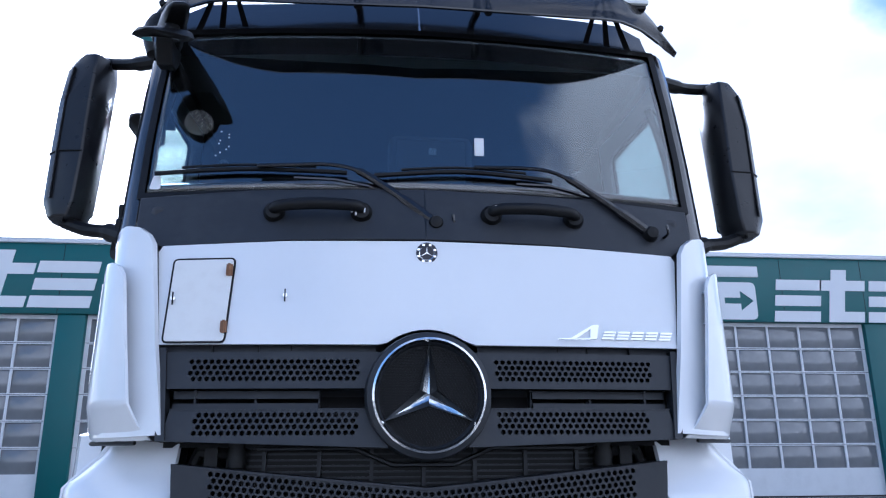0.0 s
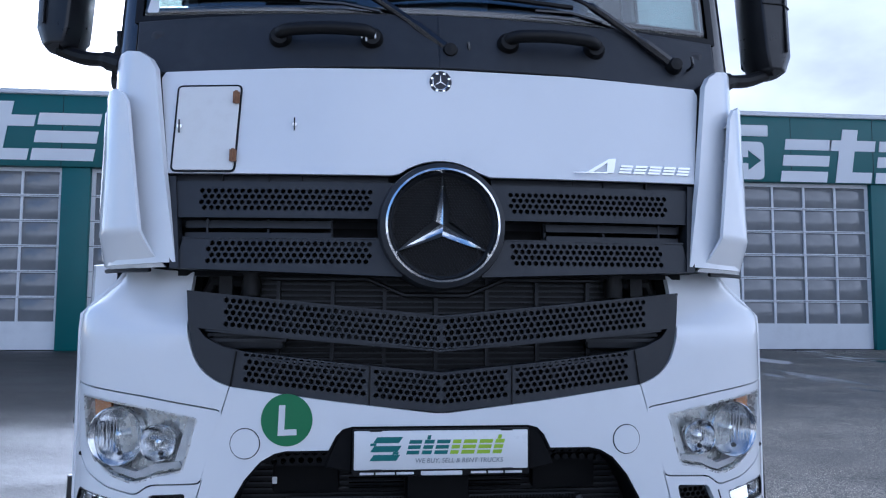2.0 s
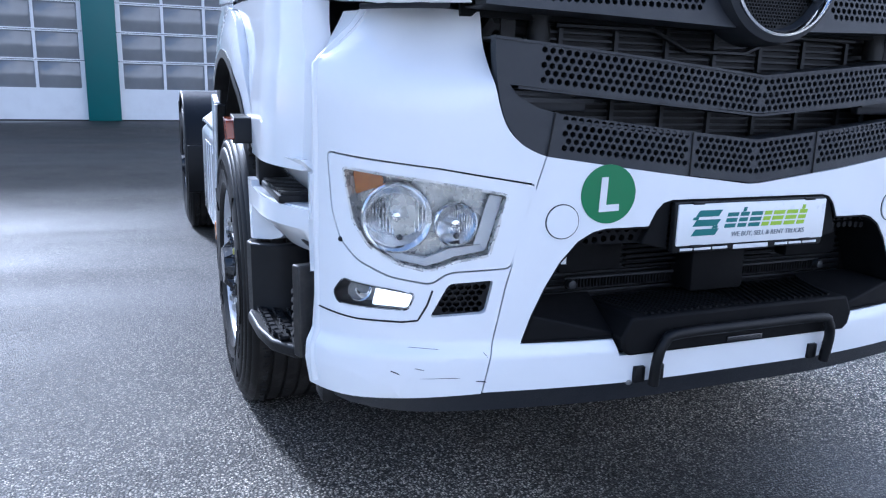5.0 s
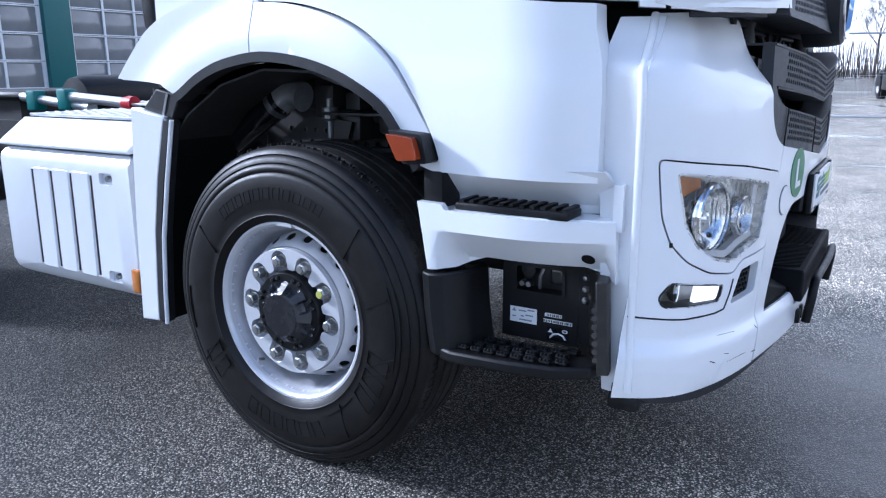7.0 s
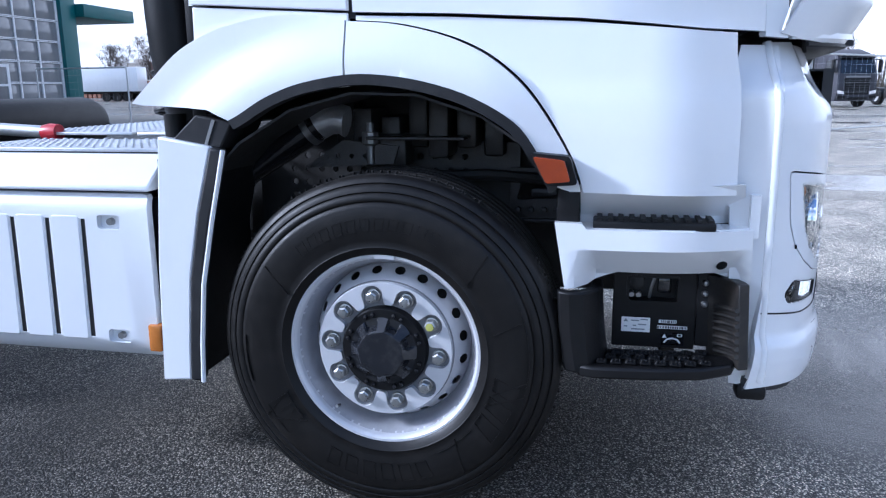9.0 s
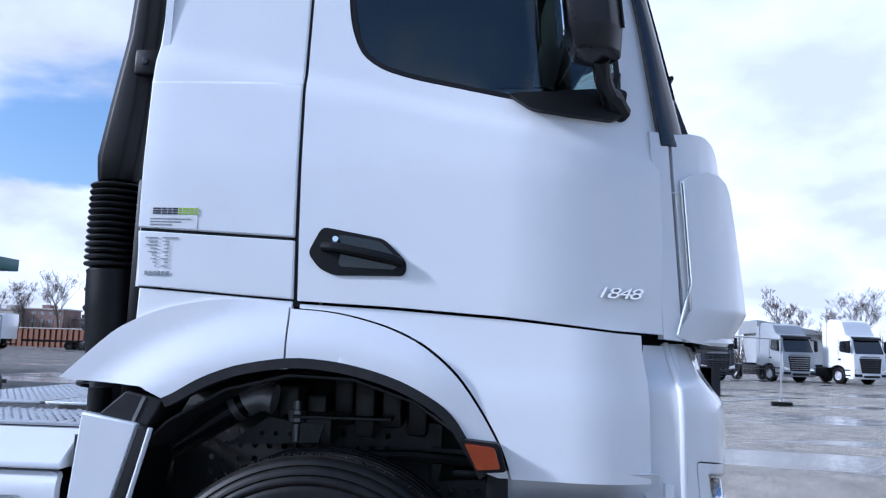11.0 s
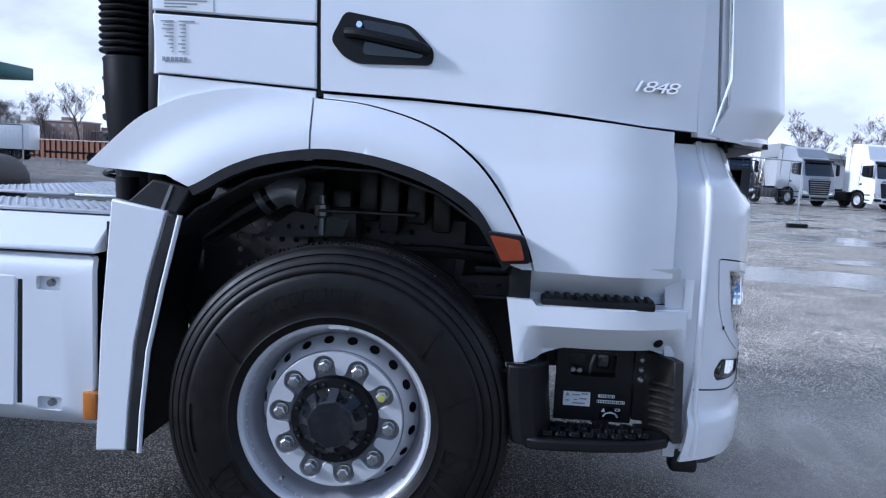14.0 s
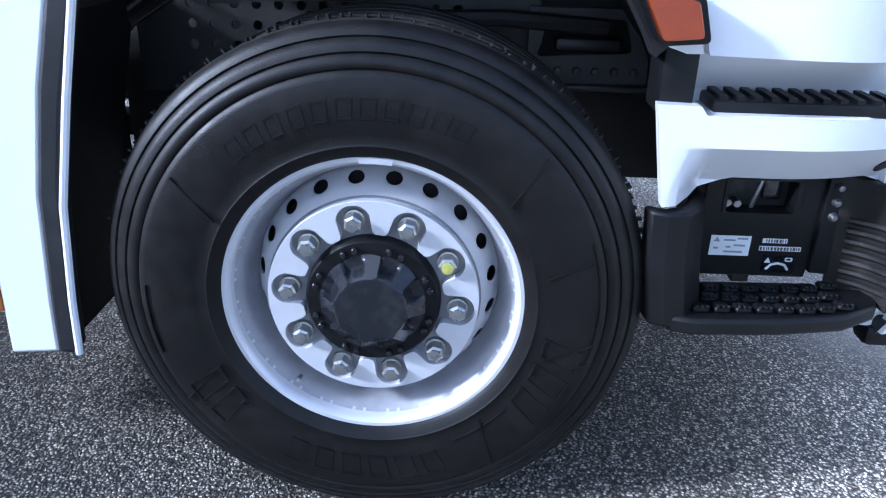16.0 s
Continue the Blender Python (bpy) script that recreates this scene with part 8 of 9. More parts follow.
        secs.append([Vector(p) for p in ((x0 + q, y0, z), (x1 - q, y0, z), (x1, y0 + q, z), (x1, y1 - q, z), (x1 - q, y1, z), (x0 + q, y1, z), (x0, y1 - q, z), (x0, y0 + q, z))])
    sn = part("intake_snorkel", loft(secs), BLACK, TRUCK, "tall black air intake duct behind the cab", sharp=50, bevel=0.006)
    bel = []
    for k in range(13):
        z = 1.895 - k * 0.022
        bel += [(0.066, z), (0.088, z - 0.004), (0.092, z - 0.010), (0.088, z - 0.016)]
    bel += [(0.066, 1.61), (0.075, 1.60), (0.075, 1.585)]
    part("bellows", lathe(bel, 28, "z", (-1.0, 2.105, 0)), BLACK, sn, "black rubber bellows", sharp=60)
    part("intake_pipe", tube(soften([(-1.0, 2.10, 1.60), (-1.0, 2.095, 1.48), (-0.99, 2.085, 1.34), (-0.97, 2.06, 1.20), (-0.94, 2.02, 1.08)], 6), 0.084, 16), BLACK, sn)
    for z, yy in ((2.30, 2.035), (2.97, 1.985)):
        part("duct_clip", rbox(-1.10, -1.0, yy - 0.075, yy + 0.01, z - 0.045, z + 0.045, 0.012), BLACK, sn)
        part("clip_bolt", lathe([(0.0001, -1.11), (0.012, -1.108), (0.014, -1.09)], 10, "x", (0, yy - 0.03, z)), GLOSSB, sn)
    coil = [(-0.93 + 0.055 * math.sin(k * 0.52), 2.165 + 0.055 * math.cos(k * 0.52), 1.66 - k * 0.0052) for k in range(0, 90)]
    part("coiled_hose", tube(coil, 0.0085, 8), BLACK, TRUCK, "black coiled air hose behind the cab")
    part("cab_damper", tube([(-1.06, 2.08, 1.22), (-1.06, 2.075, 1.04)], 0.036, 12), BLACK, TRUCK)
    part("damper_rod", tube([(-1.06, 2.075, 1.05), (-1.06, 2.07, 0.96)], 0.016, 8), STEEL, TRUCK)
    part("damper_foot", rbox(-1.09, -1.03, 2.03, 2.12, 1.0, 1.05, 0.008), STEEL, TRUCK)
    part("cable_loop", tube(soften([(-1.02, 2.0, 1.19), (-1.05, 1.96, 1.10), (-1.04, 1.98, 1.04), (-1.0, 2.04, 1.08), (-1.0, 2.06, 1.16)], 6), 0.010, 8), BLACK, TRUCK)
    # intake box on the roof corner
    secs = []
    for z, y0, y1, x0, x1 in ((3.075, 1.165, 1.885, -1.15, -0.80), (3.105, 1.155, 1.890, -1.16, -0.78), (3.16, 1.17, 1.86, -1.15, -0.78), (3.34, 1.25, 1.85, -1.12, -0.78), (3.44, 1.30, 1.84, -1.09, -0.78), (3.48, 1.36, 1.80, -1.04, -0.82)):
        q = 0.04
        secs.append([Vector(p) for p in ((x0 + q, y0, z), (x1 - q, y0, z), (x1, y0 + q, z), (x1, y1 - q, z), (x1 - q, y1, z), (x0 + q, y1, z), (x0, y1 - q, z), (x0, y0 + q, z))])
    ib = part("intake_box", loft(secs), BLACK, TRUCK, "black air intake box on the roof corner", sharp=40, bevel=0.012)
    def iw(y, z, d):
        return Vector((-1.152 + (z - 3.16) * 0.17 - 0.004 + d, y, z))
    go = rounded([(1.25, 3.165), (1.775, 3.21), (1.79, 3.42), (1.325, 3.40)], 0.02, 3)
    part("intake_grille_back", panel(go, [], iw, 0.004), GLOSSB, ib)
    part("intake_grille_rim", panel(inset(go, -0.008), [inset(go, 0.004)], lambda y, z, d: iw(y, z, d - 0.006), 0.01), BLACK, ib)
    for k in range(19):
        yy = 1.285 + k * 0.027
        zb, zt = float(np.interp(yy, [1.25, 1.775], [3.172, 3.215])), float(np.interp(yy, [1.25, 1.325, 1.79], [3.19, 3.395, 3.415]))
        part("grille_slat", tube([iw(yy, zb, -0.006), iw(yy + 0.02, zt, -0.006)], 0.003, 5), STEEL, ib)


for _s in (-1, 1):
    build_flank(_s)
    build_wheel(1.342, _s)
    build_wheel(5.05, _s, steer=False)
build_chassis()


# ---- the workshop behind ----
def build_workshop():
    Y = 21.0
    b = empty("workshop_building", "long workshop with green fascia and white glazed sectional doors", "building", at=(0, Y, 0))
    cols = [-21.95, -15.5, -9.05, -2.6, 3.85, 10.3, 16.75, 23.2]
    part("back_wall", box(-22.4, 23.6, Y + 0.6, Y + 14, 0, 7.4), WALLG, b)
    part("fascia", rbox(-22.4, 23.65, Y - 0.12, Y + 0.6, 5.48, 7.66, 0.02), TEAL, b, "dark green fascia panel")
    part("roof_cap", rbox(-22.5, 23.75, Y - 0.2, Y + 14.1, 7.66, 7.78, 0.02), DOORW, b, "white metal roof edge")
    part("canopy", rbox(23.65, 26.9, Y - 0.4, Y + 6, 4.1, 4.6, 0.03), TEAL, b, "green canopy at the end of the workshop")
    part("canopy_post", tube([(26.6, Y + 5.5, 0), (26.6, Y + 5.5, 4.1)], 0.09, 10), DOORW, b)
    for k in range(16):
        x = -22.4 + 46 * (k + 0.5) / 16
        part("fascia_joint", box(x - 0.008, x + 0.008, Y - 0.124, Y - 0.118, 5.5, 7.65), BLACK, b)
    part("gutter_wire", tube([(-22, Y - 0.15, 7.80), (23, Y - 0.15, 7.80)], 0.02, 6), GALV, b)
    for x in cols:
        part("column", rbox(x - 0.41, x + 0.41, Y - 0.05, Y + 0.6, 0.0, 5.48, 0.02), TEAL, b, "green column between the doors")
    pane_me = {}
    NX, NZ = 5, 6
    for i in range(len(cols) - 1):
        x0, x1 = cols[i] + 0.41, cols[i + 1] - 0.41
        z0, z1 = 0.80, 5.42
        m = 0.075
        pw, ph = (x1 - x0 - 0.24 - m * (NX - 1)) / NX, (z1 - z0 - 0.12 - m * (NZ - 1)) / NZ
        holes, centres = [], []
        for a in range(NX):
            for c in range(NZ):
                u, v = x0 + 0.12 + a * (pw + m), z0 + 0.06 + c * (ph + m)
                holes.append([(u, v), (u + pw, v), (u + pw, v + ph), (u, v + ph)])
                centres.append((u + pw / 2, v + ph / 2))
        dr = part("sectional_door", panel([(x0, 0.02), (x1, 0.02), (x1, 5.48), (x0, 5.48)], holes, lambda u, v, d: Vector((u, Y + 0.12 + d, v)), 0.06), DOORW, b, "white sectional door with acrylic panes")
        for k in range(1, NZ):
            z = z0 + 0.06 + k * (ph + m) - m / 2
            part("section_joint", box(x0, x1, Y + 0.115, Y + 0.12, z - 0.006, z + 0.006), BLACK, dr)
        part("door_sill", box(x0, x1, Y + 0.05, Y + 0.2, 0.0, 0.03), BLACK, dr)
        key = round(pw, 2)
        if key not in pane_me:
            bm = rbox(-pw / 2 - 0.01, pw / 2 + 0.01, 0, 0.012, -ph / 2 - 0.01, ph / 2 + 0.01, 0.003, 1)
            for f in bm.faces:
                f.smooth = True
            # each pane bulges a little
            me = bpy.data.meshes.new("door_pane")
            bm.to_mesh(me)
            bm.free()
            me.materials.append(PANE)
            pane_me[key] = me
        rng = random.Random(i)
        for u, v in centres:
            p = new("door_pane", pane_me[key])
            p.parent = dr
            p.matrix_basis = Matrix.Translation((u, Y + 0.155, v)) @ Matrix.Rotation(radians(rng.uniform(-1.2, 1.2)), 4, "X") @ Matrix.Rotation(radians(rng.uniform(-1.2, 1.2)), 4, "Z")
    # small personnel door in the last bay
    wk = part("wicket_door", panel([(19.02, 0.06), (19.98, 0.06), (19.98, 2.22), (19.02, 2.22)], [[(19.14, z), (19.86, z), (19.86, z + 0.58), (19.14, z + 0.58)] for z in (0.22, 0.88, 1.54)], lambda u, v, d: Vector((u, Y + 0.085 + d, v)), 0.05), DOORW, b, "white glazed wicket door in the sectional door")
    for z in (0.22, 0.88, 1.54):
        part("wicket_pane", box(19.13, 19.87, Y + 0.112, Y + 0.122, z - 0.01, z + 0.59), PANE, wk)
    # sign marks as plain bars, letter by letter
    yb = Y - 0.14
    def bars(x0, x1, z0, z1, tall=0.0):
        """One mark of the sign as a stack of leaning bars."""
        h, lean = z1 - z0, 0.22
        first = None
        for k, (a, b, c, e) in enumerate(((0.0, 0.25, 0.0, 1.0), (0.375, 0.625, 0.0, 1.0), (0.75, 1.0, 0.0, 1.0)) if not tall else ((0.0, 0.25, 0.22, 1.0), (0.25, 0.75, 0.22, 0.56), (0.75, 1.0, 0.0, 1.0), (1.0, 1.0 + tall, 0.24, 0.58))):
            q = [(x0 + (x1 - x0) * u + lean * v, z0 + h * v) for u, v in ((c, a), (e, a), (e, b), (c, b))]
            ob = part("sign_letter" if first is None else "sign_bar", panel(q, [], lambda u, v, d: Vector((u, yb + d, v)), 0.03), SIGNW, first or b_sign)
            first = first or ob
    b_sign = b
    bars(-14.0, -12.45, 5.66, 7.02)
    bars(-12.15, -10.45, 5.66, 7.02, tall=0.30)
    bars(-10.35, -8.55, 5.66, 7.10)
    bars(13.15, 14.75, 5.50, 6.92)
    bars(14.70, 16.30, 5.50, 6.92, tall=0.26)
    bars(16.45, 18.2, 5.50, 6.92)
    lg = part("sign_logo", rbox(10.9, 12.75, yb, yb + 0.03, 6.98, 7.36, 0.03), SIGNW, b, "white square logo on the green fascia")
    part("logo_block", panel(rounded([(11.0, 5.55), (12.6, 5.55), (12.6, 6.80), (11.0, 6.80)], 0.2, 4), [[(11.5, 6.08), (12.05, 6.08), (12.05, 5.85), (12.5, 6.18), (12.05, 6.52), (12.05, 6.28), (11.5, 6.28)]], lambda u, v, d: Vector((u, yb + d, v)), 0.03), SIGNW, lg)


# ---- far vehicles ----
def far_lorry(name, label, paint, at, turn, flatbed=False, tall=3.6, group="parked lorries"):
    e = empty(name, label, "truck", group, at=(0, 0, 0))
    side = [(0.04, 0.42), (0.0, 0.75), (0.0, 1.2), (0.03, 1.85), (0.30, 2.75), (0.42, 2.92), (0.75, 3.05), (1.1, tall - 0.16), (1.5, tall - 0.02), (2.2, tall), (2.28, tall - 0.1), (2.28, 1.0), (1.98, 1.0), (1.88, 1.02), (1.66, 1.14), (1.35, 1.18), (1.04, 1.14), (0.82, 1.0), (0.74, 0.8), (0.72, 0.42)]
    secs = []
    for q in (-1.0, -0.965, -0.85, 0.85, 0.965, 1.0):
        k = 0.0 if abs(q) > 0.98 else 1.0
        secs.append([Vector((q * (1.23 - 0.10 * max(0.0, z - 1.9)), y + (0.14 if abs(q) > 0.98 else 0.03 if abs(q) > 0.9 else 0.0) * (y < 0.5), z - (0.05 if abs(q) > 0.98 else 0.0) * (z > 2.9))) for y, z in side])
    body = part("cab_body", loft(secs), paint, e, sharp=28)
    wy = lambda v: 0.03 + (v - 1.85) * 0.30
    part("windscreen", panel(rounded([(-1.06, 1.90), (1.06, 1.90), (0.98, 2.74), (-0.98, 2.74)], 0.06, 3), [], lambda u, v, d: Vector((u, wy(v) - 0.022 + d, v)), 0.03), GLOSSB, body)
    part("visor", loft([[Vector((x, 0.06 + 0.06 * x * x, 2.74)), Vector((x, 0.30, 2.80)), Vector((x, 0.34, 2.96)), Vector((x, 0.10 + 0.06 * x * x, 2.88))] for x in (-1.05, -0.5, 0.5, 1.05)]), BLACK, body)
    gr = part("grille", panel(rounded([(-0.68, 0.72), (0.68, 0.72), (0.82, 1.62), (-0.82, 1.62)], 0.05, 3), [], lambda u, v, d: Vector((u, -0.02 + d, v)), 0.04), BLACK, body, "dark grille")
    for k in range(6):
        w = 0.64 + 0.022 * k
        part("grille_bar", rbox(-w, w, -0.045, 0.0, 0.80 + k * 0.135, 0.855 + k * 0.135, 0.012), STEEL if paint is LORRYGREY else PLASTIC, gr)
    part("name_strip", rbox(-0.72, 0.72, -0.02, 0.02, 1.66, 1.76, 0.01), STEEL, body)
    bump = part("front_bumper", loft([[Vector((x, y0 + 0.16 * max(0, abs(x) - 0.85) / 0.4, z)) for y0, z in ((-0.03, 0.36), (-0.07, 0.45), (-0.06, 0.68), (0.02, 0.72), (0.3, 0.72), (0.3, 0.36))] for x in (-1.24, -1.05, -0.85, 0.85, 1.05, 1.24)]), paint, e)
    part("lower_grille", rbox(-0.6, 0.6, -0.085, -0.03, 0.44, 0.58, 0.01), BLACK, bump)
    for sgn in (-1, 1):
        part("headlamp", loft([[Vector((sgn * x, y, z)) for x, z in ((0.74, 0.74), (1.16, 0.78), (1.18, 0.98), (0.80, 0.90))] for y in (-0.015, 0.10)]), REFLECT, e)
        part("lamp_surround", loft([[Vector((sgn * x, y, z)) for x, z in ((0.70, 0.50), (1.17, 0.50), (1.19, 0.66), (0.74, 0.66))] for y in (-0.08, 0.08)]), BLACK, e)
        sx = lambda v: 1.236 - 0.10 * max(0.0, v - 1.9)
        part("side_window", panel(rounded([(0.30, 1.92), (1.10, 2.02), (1.18, 2.12), (1.18, 2.66), (0.52, 2.70)], 0.05, 3), [], lambda u, v, d: Vector((sgn * (sx(v) - d), u, v)), 0.02), GLOSSB, body)
        part("door_line", panel([(1.30, 1.1), (1.315, 1.1), (1.315, 2.8), (1.30, 2.8)], [], lambda u, v, d: Vector((sgn * (sx(v) - d), u, v)), 0.02), BLACK, body)
        part("door_handle", rbox(min(sgn * 1.22, sgn * 1.245), max(sgn * 1.22, sgn * 1.245), 1.05, 1.25, 1.48, 1.58, 0.02), BLACK, body)
        part("step", rbox(min(sgn * 1.0, sgn * 1.245), max(sgn * 1.0, sgn * 1.245), 0.30, 0.80, 0.52, 0.60, 0.015), BLACK, e)
        part("step", rbox(min(sgn * 1.0, sgn * 1.245), max(sgn * 1.0, sgn * 1.245), 0.30, 0.82, 0.84, 0.92, 0.015), BLACK, e)
        mr = part("mirror", rbox(sgn * 1.42 - 0.10, sgn * 1.42 + 0.10, 0.10, 0.28, 1.95, 2.66, 0.05, 3), BLACK, e)
        part("mirror_arm", tube([(sgn * 1.12, 0.35, 2.68), (sgn * 1.40, 0.20, 2.66)], 0.03, 8), BLACK, mr)
        part("deflector", loft([[Vector((sgn * x, y, z)) for x, z in ((1.16, 1.05), (1.20, 1.05), (1.14, tall - 0.2), (1.08, tall - 0.2))] for y in (2.28, 2.62)]), paint, e)
        for yy in (1.35, 4.9):
            wh = part("wheel", lathe([(0.28, sgn * 1.19), (0.33, sgn * 1.21), (0.44, sgn * 1.21), (0.50, sgn * 1.18), (0.515, sgn * 1.10), (0.515, sgn * 0.92), (0.28, sgn * 0.88)], 32, "x", (0, yy, 0.515)), RUBBER, e)
            part("rim", lathe([(0.0001, sgn * 1.21), (0.10, sgn * 1.21), (0.12, sgn * 1.16), (0.20, sgn * 1.15), (0.22, sgn * 1.09), (0.26, sgn * 1.08), (0.275, sgn * 1.18), (0.29, sgn * 1.20)], 32, "x", (0, yy, 0.515)), SILVER, wh)
        part("side_skirt", rbox(min(sgn * 0.8, sgn * 1.2), max(sgn * 0.8, sgn * 1.2), 2.3, 4.15, 0.40, 1.0, 0.04), DIRTYB if not flatbed else BLACK, e)
        part("arch_lining", rbox(min(sgn * 0.6, sgn * 1.0), max(sgn * 0.6, sgn * 1.0), 0.80, 1.95, 0.5, 1.25, 0.03), BLACK, e)
        part("rear_fender", loft([[Vector((sgn * x, 4.9 + 0.58 * math.cos(radians(a)), 0.515 + 0.58 * math.sin(radians(a)))) for a in range(0, 181, 30)] for x in (0.66, 1.22)]), BLACK, e)
    part("chassis", box(-0.45, 0.45, 0.4, 5.9, 0.62, 1.0), BLACK, e)
    if flatbed:
        part("load_bed", rbox(-1.24, 1.24, 2.45, 6.9, 0.95, 1.60, 0.04), paint, e)
        for sgn in (-1, 1):
            part("wheel", lathe([(0.05, sgn * 1.15), (0.28, sgn * 1.2), (0.5, sgn * 1.2), (0.51, sgn * 0.9)], 24, "x", (0, 6.2, 0.51)), RUBBER, e)
    else:
        part("coupling_plate", rbox(-0.45, 0.45, 4.4, 5.2, 1.0, 1.15, 0.02), BLACK, e)
    e.matrix_basis = Matrix.Translation(at) @ Matrix.Rotation(radians(turn), 4, "Z") @ Matrix.Scale(0.9 if flatbed else 1.0, 4)
    return e


def build_far():
    far_lorry("lorry", "silver tractor unit parked at the yard's edge", LORRYGREY, (45.5, -18.9, 0), -72, tall=3.75)
    far_lorry("lorry", "tall white tractor unit with black grille, parked in a row", WHITE, (44.6, -22.8, 0), -72, tall=4.05)
    far_lorry("lorry", "dark tractor unit half hidden in the parked row", DARKINK, (44.0, -13.4, 0), -72, tall=3.3)
    far_lorry("lorry", "white tractor unit with dark windscreen, parked in a row", WHITE, (29.5, -1.0, 0), -78, tall=3.75)
    far_lorry("lorry", "blue flatbed lorry standing behind the row", BLUEP, (28.52, -6.23, 0), -62, flatbed=True, tall=3.05)
    far_lorry("lorry", "white tractor unit far back in the yard", WHITE, (60.0, -8.0, 0), -42)
    # white trailer
    tr = empty("box_trailer", "white box trailer with dark wheels across the yard", "trailer")
    part("box_body", rbox(-1.27, 1.27, 0, 13.0, 1.15, 3.95, 0.03), WHITE, tr)
    part("trailer_frame", box(-0.6, 0.6, 0.2, 12.8, 0.85, 1.15), BLACK, tr)
    for yy in (1.4, 2.7, 4.0):
        for sgn in (-1, 1):
            part("wheel", lathe([(0.05, sgn * 1.15), (0.28, sgn * 1.2), (0.5, sgn * 1.2), (0.51, sgn * 0.85)], 24, "x", (0, yy, 0.51)), RUBBER, tr)
    part("underrun_bar", box(-1.2, 1.2, 0.1, 0.2, 0.5, 0.65), BLACK, tr)
    tr.matrix_basis = Matrix.Translation((78.5, 54.2, 0)) @ Matrix.Rotation(radians(8), 4, "Z")
    ch = empty("container_chassis", "low dark container chassis behind the trailer", "trailer")
    part("chassis_frame", box(-1.0, 1.0, 0, 9, 0.9, 1.15), BLACK, ch)
    for yy in (1.0, 2.3, 3.6):
        for sgn in (-1, 1):
            part("wheel", lathe([(0.05, sgn * 1.0), (0.28, sgn * 1.1), (0.5, sgn * 1.1), (0.51, sgn * 0.8)], 20, "x", (0, yy, 0.51)), RUBBER, ch)
    ch.matrix_basis = Matrix.Translation((86, 47.5, 0)) @ Matrix.Rotation(radians(10), 4, "Z")
    # rust-brown corrugated wall
    wl = empty("sheet_wall", "rust-brown corrugated steel wall along the yard", "wall", at=(100, 66, 0))
    n = 60
    for k in range(n):
        a, b = Vector((112, 90, 0)), Vector((101, 30, 0))
        p, q = a.lerp(b, k / n), a.lerp(b, (k + 0.62) / n)
        bm = loft([[Vector((p.x, p.y, z)), Vector((q.x, q.y, z)), Vector((q.x + 0.4, q.y, z)), Vector((p.x + 0.4, p.y, z))] for z in (0, 2.75)])
        part("corrugated_sheet", bm, RUSTWALL, wl)
    part("wall_backing", loft([[Vector((112.35, 90, z)), Vector((101.35, 30, z)), Vector((101.6, 30, z)), Vector((112.6, 90, z))] for z in (0, 2.6)]), RUST, wl)
    part("wall_cap", loft([[Vector((111.9, 90, z)), Vector((100.9, 30, z)), Vector((101.6, 30, z)), Vector((112.6, 90, z))] for z in (2.75, 2.9)]), CONCR, wl)
    # apartment blocks
    for (x, y, w2, d2, h, mt, lab) in ((262, 163, 16, 12, 11.6, BRICK, "brick apartment block with rows of windows"), (258, 174, 7, 10, 11.0, CONCR, "pale apartment block behind bare trees"), (268, 151, 9, 10, 8.6, BRICK, "low brick apartment block")):
        bb = empty("apartment_block", lab, "building", "distant blocks", at=(x, y, 0))
        part("block_wall", box(x, x + d2, y - w2 / 2, y + w2 / 2, 0, h), mt, bb)
        part("block_roof", box(x - 0.3, x + d2 + 0.3, y - w2 / 2 - 0.3, y + w2 / 2 + 0.3, h, h + 0.5), CONCR, bb)
        part("block_tower", box(x + 2, x + 7, y - 1.5, y + 1.5, h + 0.5, h + 1.8), mt, bb)
        for r in range(int(h // 2.8)):
            for c in range(int(w2 // 3.2)):
                yy = y - w2 / 2 + 1.6 + c * 3.2
                part("block_window", box(x - 0.06, x + 0.02, yy - 0.6, yy + 0.6, 1.2 + r * 2.8, 2.4 + r * 2.8), GREYINK, bb)
    # low dark shed behind the row of lorries
    sh = empty("storage_shed", "grey low shed with a single-pitch roof", "building", at=(95, -37, 0))
    part("shed_wall", box(92, 98, -41, -33, 0, 4.6), WALLG, sh)
    part("shed_roof", loft([[Vector((91.5, y, 4.6)), Vector((98.5, y, 4.6)), Vector((98.5, y, 4.8 + (y + 41.5) * 0.16)), Vector((91.5, y, 4.8 + (y + 41.5) * 0.16))] for y in (-41.5, -32.5)]), GALV, sh)
    # scrub along the boundary
    rng = random.Random(7)
    vs, fs = [], []
    for k in range(5200):
        if k % 3:
            t = rng.random()
            p = Vector((96 + 12 * rng.random(), -75 + 95 * t, 0))
        else:
            t = rng.random()
            p = Vector((118 + 10 * rng.random(), 20 + 90 * t, 0))
        h = rng.uniform(2.5, 6.5)
        z0 = rng.uniform(0, 1.5)
        lean = Vector((rng.uniform(-0.8, 0.8), rng.uniform(-0.8, 0.8), h))
        w2 = rng.uniform(0.02, 0.07)
        i = len(vs)
        a = rng.uniform(0, math.pi)
        off = Vector((math.cos(a), math.sin(a), 0)) * w2
        base = p + Vector((0, 0, z0 * 0.2))
        vs += [base - off, base + off, base + lean * 0.6 + off * 0.6, base + lean, base + lean * 0.6 - off * 0.6]
        fs.append((i, i + 1, i + 2, i + 3, i + 4))
    me = bpy.data.meshes.new("boundary_scrub")
    me.from_pydata([tuple(v) for v in vs], [], fs)
    me.materials.append(HEDGE)
    tagged(new("boundary_scrub", me), "brown leafless scrub along the yard boundary", "scrub", kind="stuff")


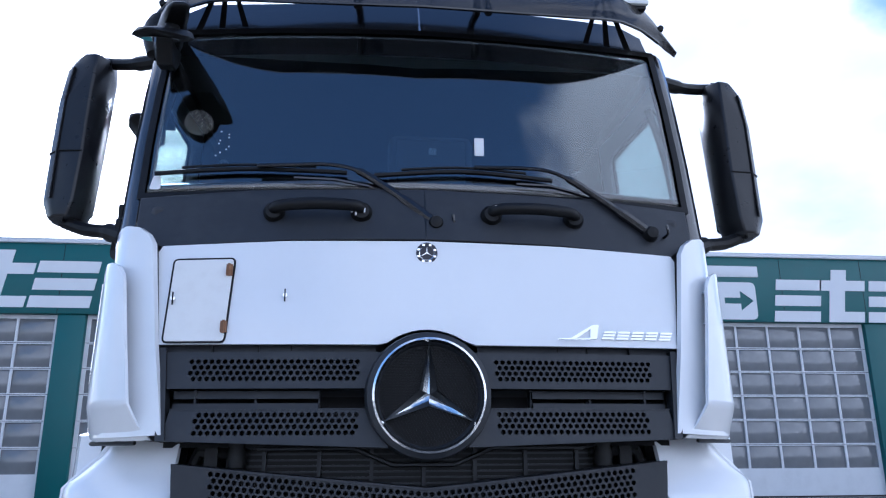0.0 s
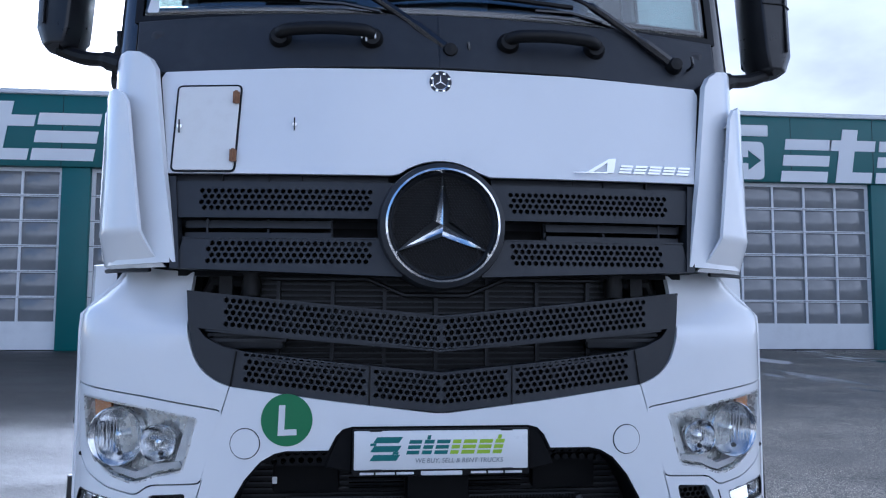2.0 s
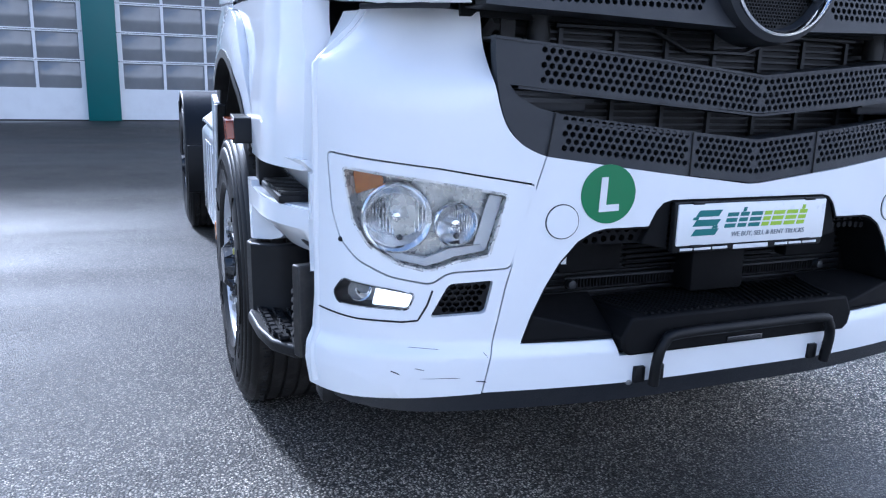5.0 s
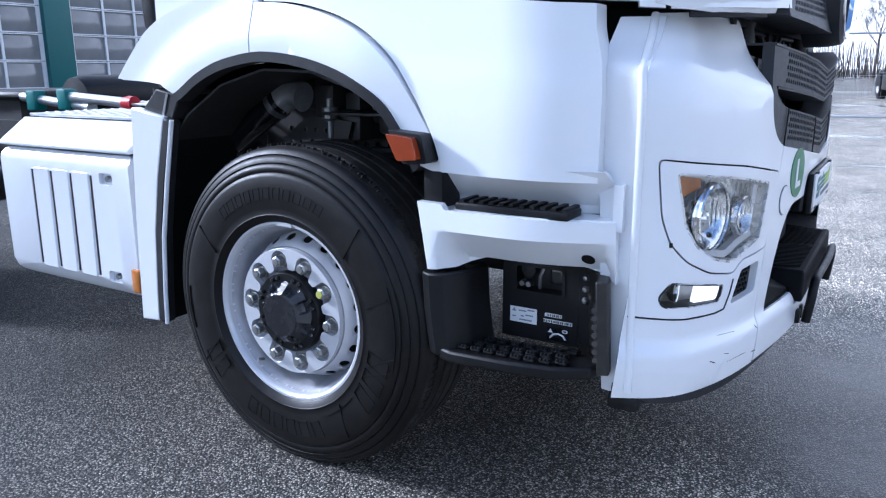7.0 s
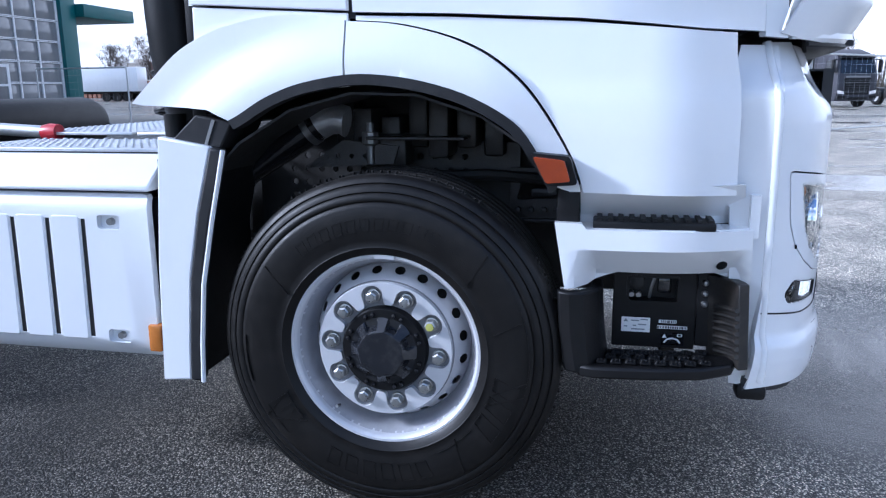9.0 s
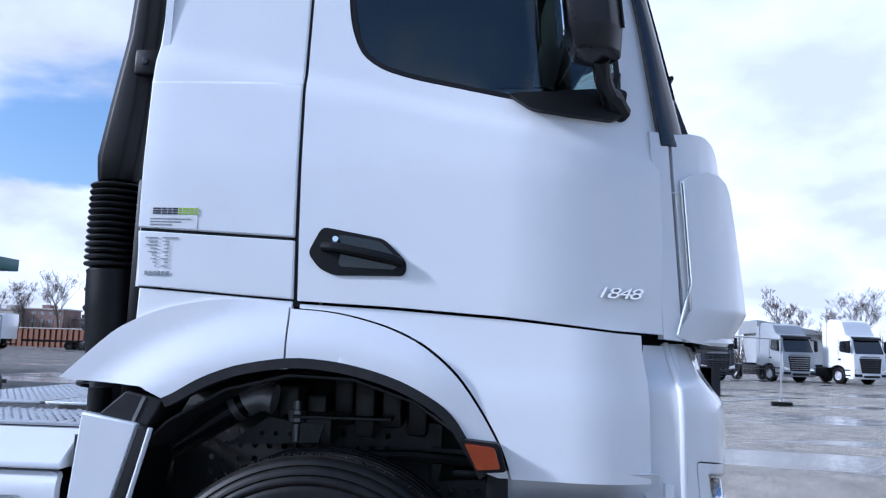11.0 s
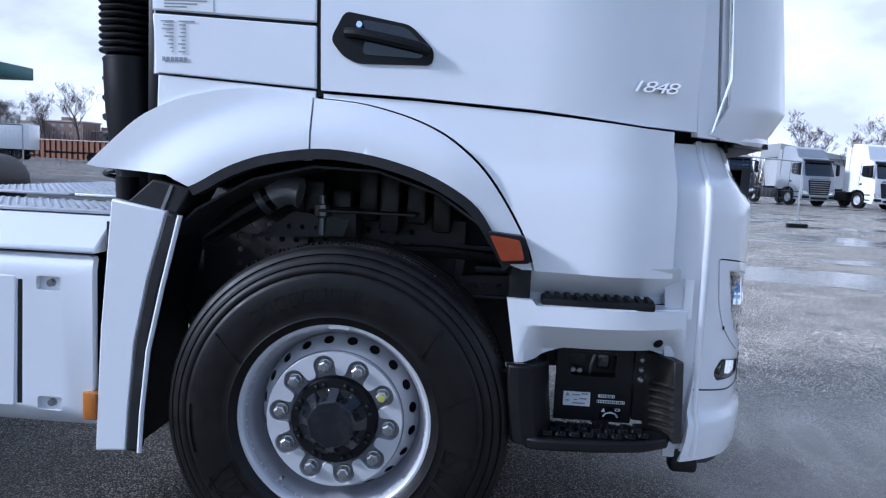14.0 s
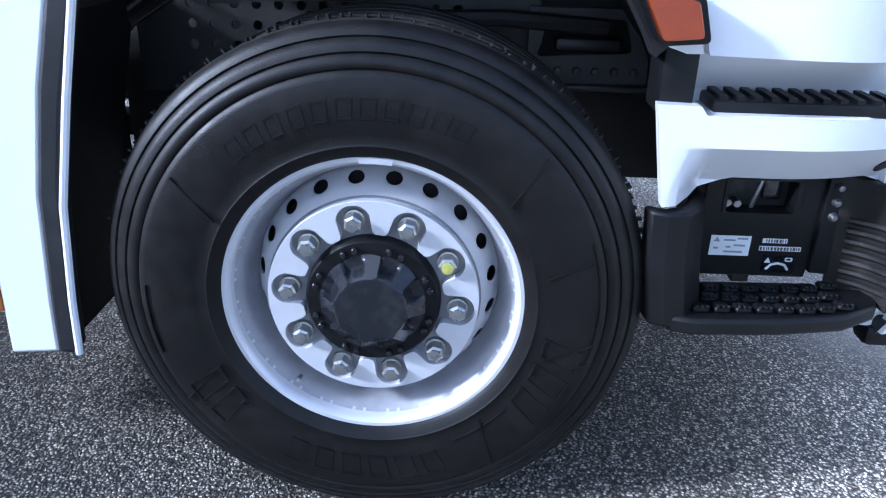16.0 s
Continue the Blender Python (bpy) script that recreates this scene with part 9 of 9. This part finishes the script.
def build_tree(at, h, seed, label):
    rng = random.Random(seed)
    e = empty("tree", label, "tree", "bare trees", at=(0, 0, 0))
    segs = {"trunk": [], "limb": [], "twig": []}
    def grow(p, d, ln, r, lvl):
        pts, rad = [p], [r]
        q = p.copy()
        dd = d.copy()
        n = 4 if lvl < 2 else 3
        for k in range(n):
            dd = (dd + Vector((rng.uniform(-1, 1), rng.uniform(-1, 1), rng.uniform(-0.2, 0.5))) * (0.10 if lvl == 0 else 0.22)).normalized()
            q = q + dd * ln / n
            pts.append(q.copy()); rad.append(r * (1 - 0.6 * (k + 1) / n))
        segs["trunk" if lvl == 0 else "limb" if lvl < 3 else "twig"].append((pts, rad))
        if lvl >= 5:
            return
        kids = 7 if lvl == 0 else (5 if lvl < 3 else 4)
        for k in range(kids):
            t = rng.uniform(0.35, 1.0) if lvl == 0 else rng.uniform(0.25, 1.0)
            i = min(int(t * n), n - 1)
            b = pts[i].lerp(pts[i + 1], t * n - i)
            a = rng.uniform(0, 2 * math.pi)
            out = Vector((math.cos(a), math.sin(a), rng.uniform(0.3, 1.1))).normalized()
            grow(b, (dd * 0.45 + out * 0.75).normalized(), ln * rng.uniform(0.42, 0.62), max(0.012, rad[i] * 0.5), lvl + 1)
    grow(Vector((0, 0, 0)), Vector((0, 0, 1)), h * 0.62, h * 0.022, 0)
    tb = bmesh.new()
    for pts, rad in segs["trunk"]:
        tb = join_bm(tb, tube(pts, rad, 8))
    part("trunk", tb, BARK, e)
    for nm, src, sides in (("limb_cluster", "limb", 4), ("twig_cluster", "twig", 3)):
        vs, fs = [], []
        for pts, rad in segs[src]:
            base = len(vs)
            for i, (p, r) in enumerate(zip(pts, rad)):
                for k in range(sides):
                    a = 2 * math.pi * k / sides
                    vs.append((p.x + r * math.cos(a), p.y + r * math.sin(a), p.z))
            for i in range(len(pts) - 1):
                for k in range(sides):
                    fs.append((base + i * sides + k, base + i * sides + (k + 1) % sides, base + (i + 1) * sides + (k + 1) % sides, base + (i + 1) * sides + k))
        me = bpy.data.meshes.new(nm)
        me.from_pydata(vs, [], fs)
        me.materials.append(BARK)
        ob = tagged(new(nm, me), kind="stuff")
        ob.parent = e
    e.matrix_basis = Matrix.Translation(at)
    return e


def build_trees():
    t1 = build_tree((110.0, 67.1, 0), 11.2, 1, "bare winter tree with a spreading crown")
    t2 = build_tree((110.0, 72.8, 0), 10.4, 2, "bare winter tree with a spreading crown")
    t3 = build_tree((86.0, -33.5, 0), 8.6, 3, "bare winter tree behind the parked lorries")
    for ob, x, y, a, s in ((t2, 110, 77.2, 40, 0.85), (t3, 90, -40, 70, 0.9), (t1, 92, -44.5, 130, 0.88), (t2, 94, -37, 200, 0.8), (t3, 99, -29, 250, 0.85), (t1, 100, -20, 20, 0.8), (t2, 104, -10, 80, 0.9), (t3, 108, -3, 10, 0.9), (t1, 112, 5, 60, 0.9), (t2, 118, 86, 150, 0.9)):
        copy_thing(ob, Matrix.Translation((x, y, 0)) @ Matrix.Rotation(radians(a), 4, "Z") @ Matrix.Diagonal((s, s, s, 1)))


def fence_panel(a, b):
    a, b = Vector(a), Vector(b)
    e = empty("site_fence", "galvanised mobile site fence panel on a block foot", "fence", "mobile fence", at=a)
    r = 0.026
    for p in (a, b):
        part("fence_post", tube([p + Vector((0, 0, 0.1)), p + Vector((0, 0, 2.0))], r, 8), GALV, e)
        part("fence_foot", rbox(p.x - 0.11, p.x + 0.11, p.y - 0.30, p.y + 0.30, 0, 0.11, 0.02), BLACK, e)
    for z in (0.22, 2.0):
        part("fence_rail", tube([a + Vector((0, 0, z)), b + Vector((0, 0, z))], r * 0.9, 8), GALV, e)
    bm = bmesh.new()
    for k in range(1, 24):
        p = a.lerp(b, k / 24)
        bm = join_bm(bm, tube([p + Vector((0, 0, 0.22)), p + Vector((0, 0, 2.0))], 0.0014, 3))
    for k in range(1, 8):
        z = 0.22 + 1.78 * k / 8
        bm = join_bm(bm, tube([a + Vector((0, 0, z)), b + Vector((0, 0, z))], 0.0014, 3))
    part("fence_wires", bm, GALV, e)


build_workshop()
build_far()
build_trees()
fence_panel((16.48, -1.47, 0), (15.95, 1.98, 0))
fence_panel((16.50, -1.52, 0), (15.91, -3.95, 0))
fence_panel((15.93, -4.00, 0), (20.40, -8.20, 0))
fence_panel((18.5, 15.5, 0), (18.7, 18.95, 0))
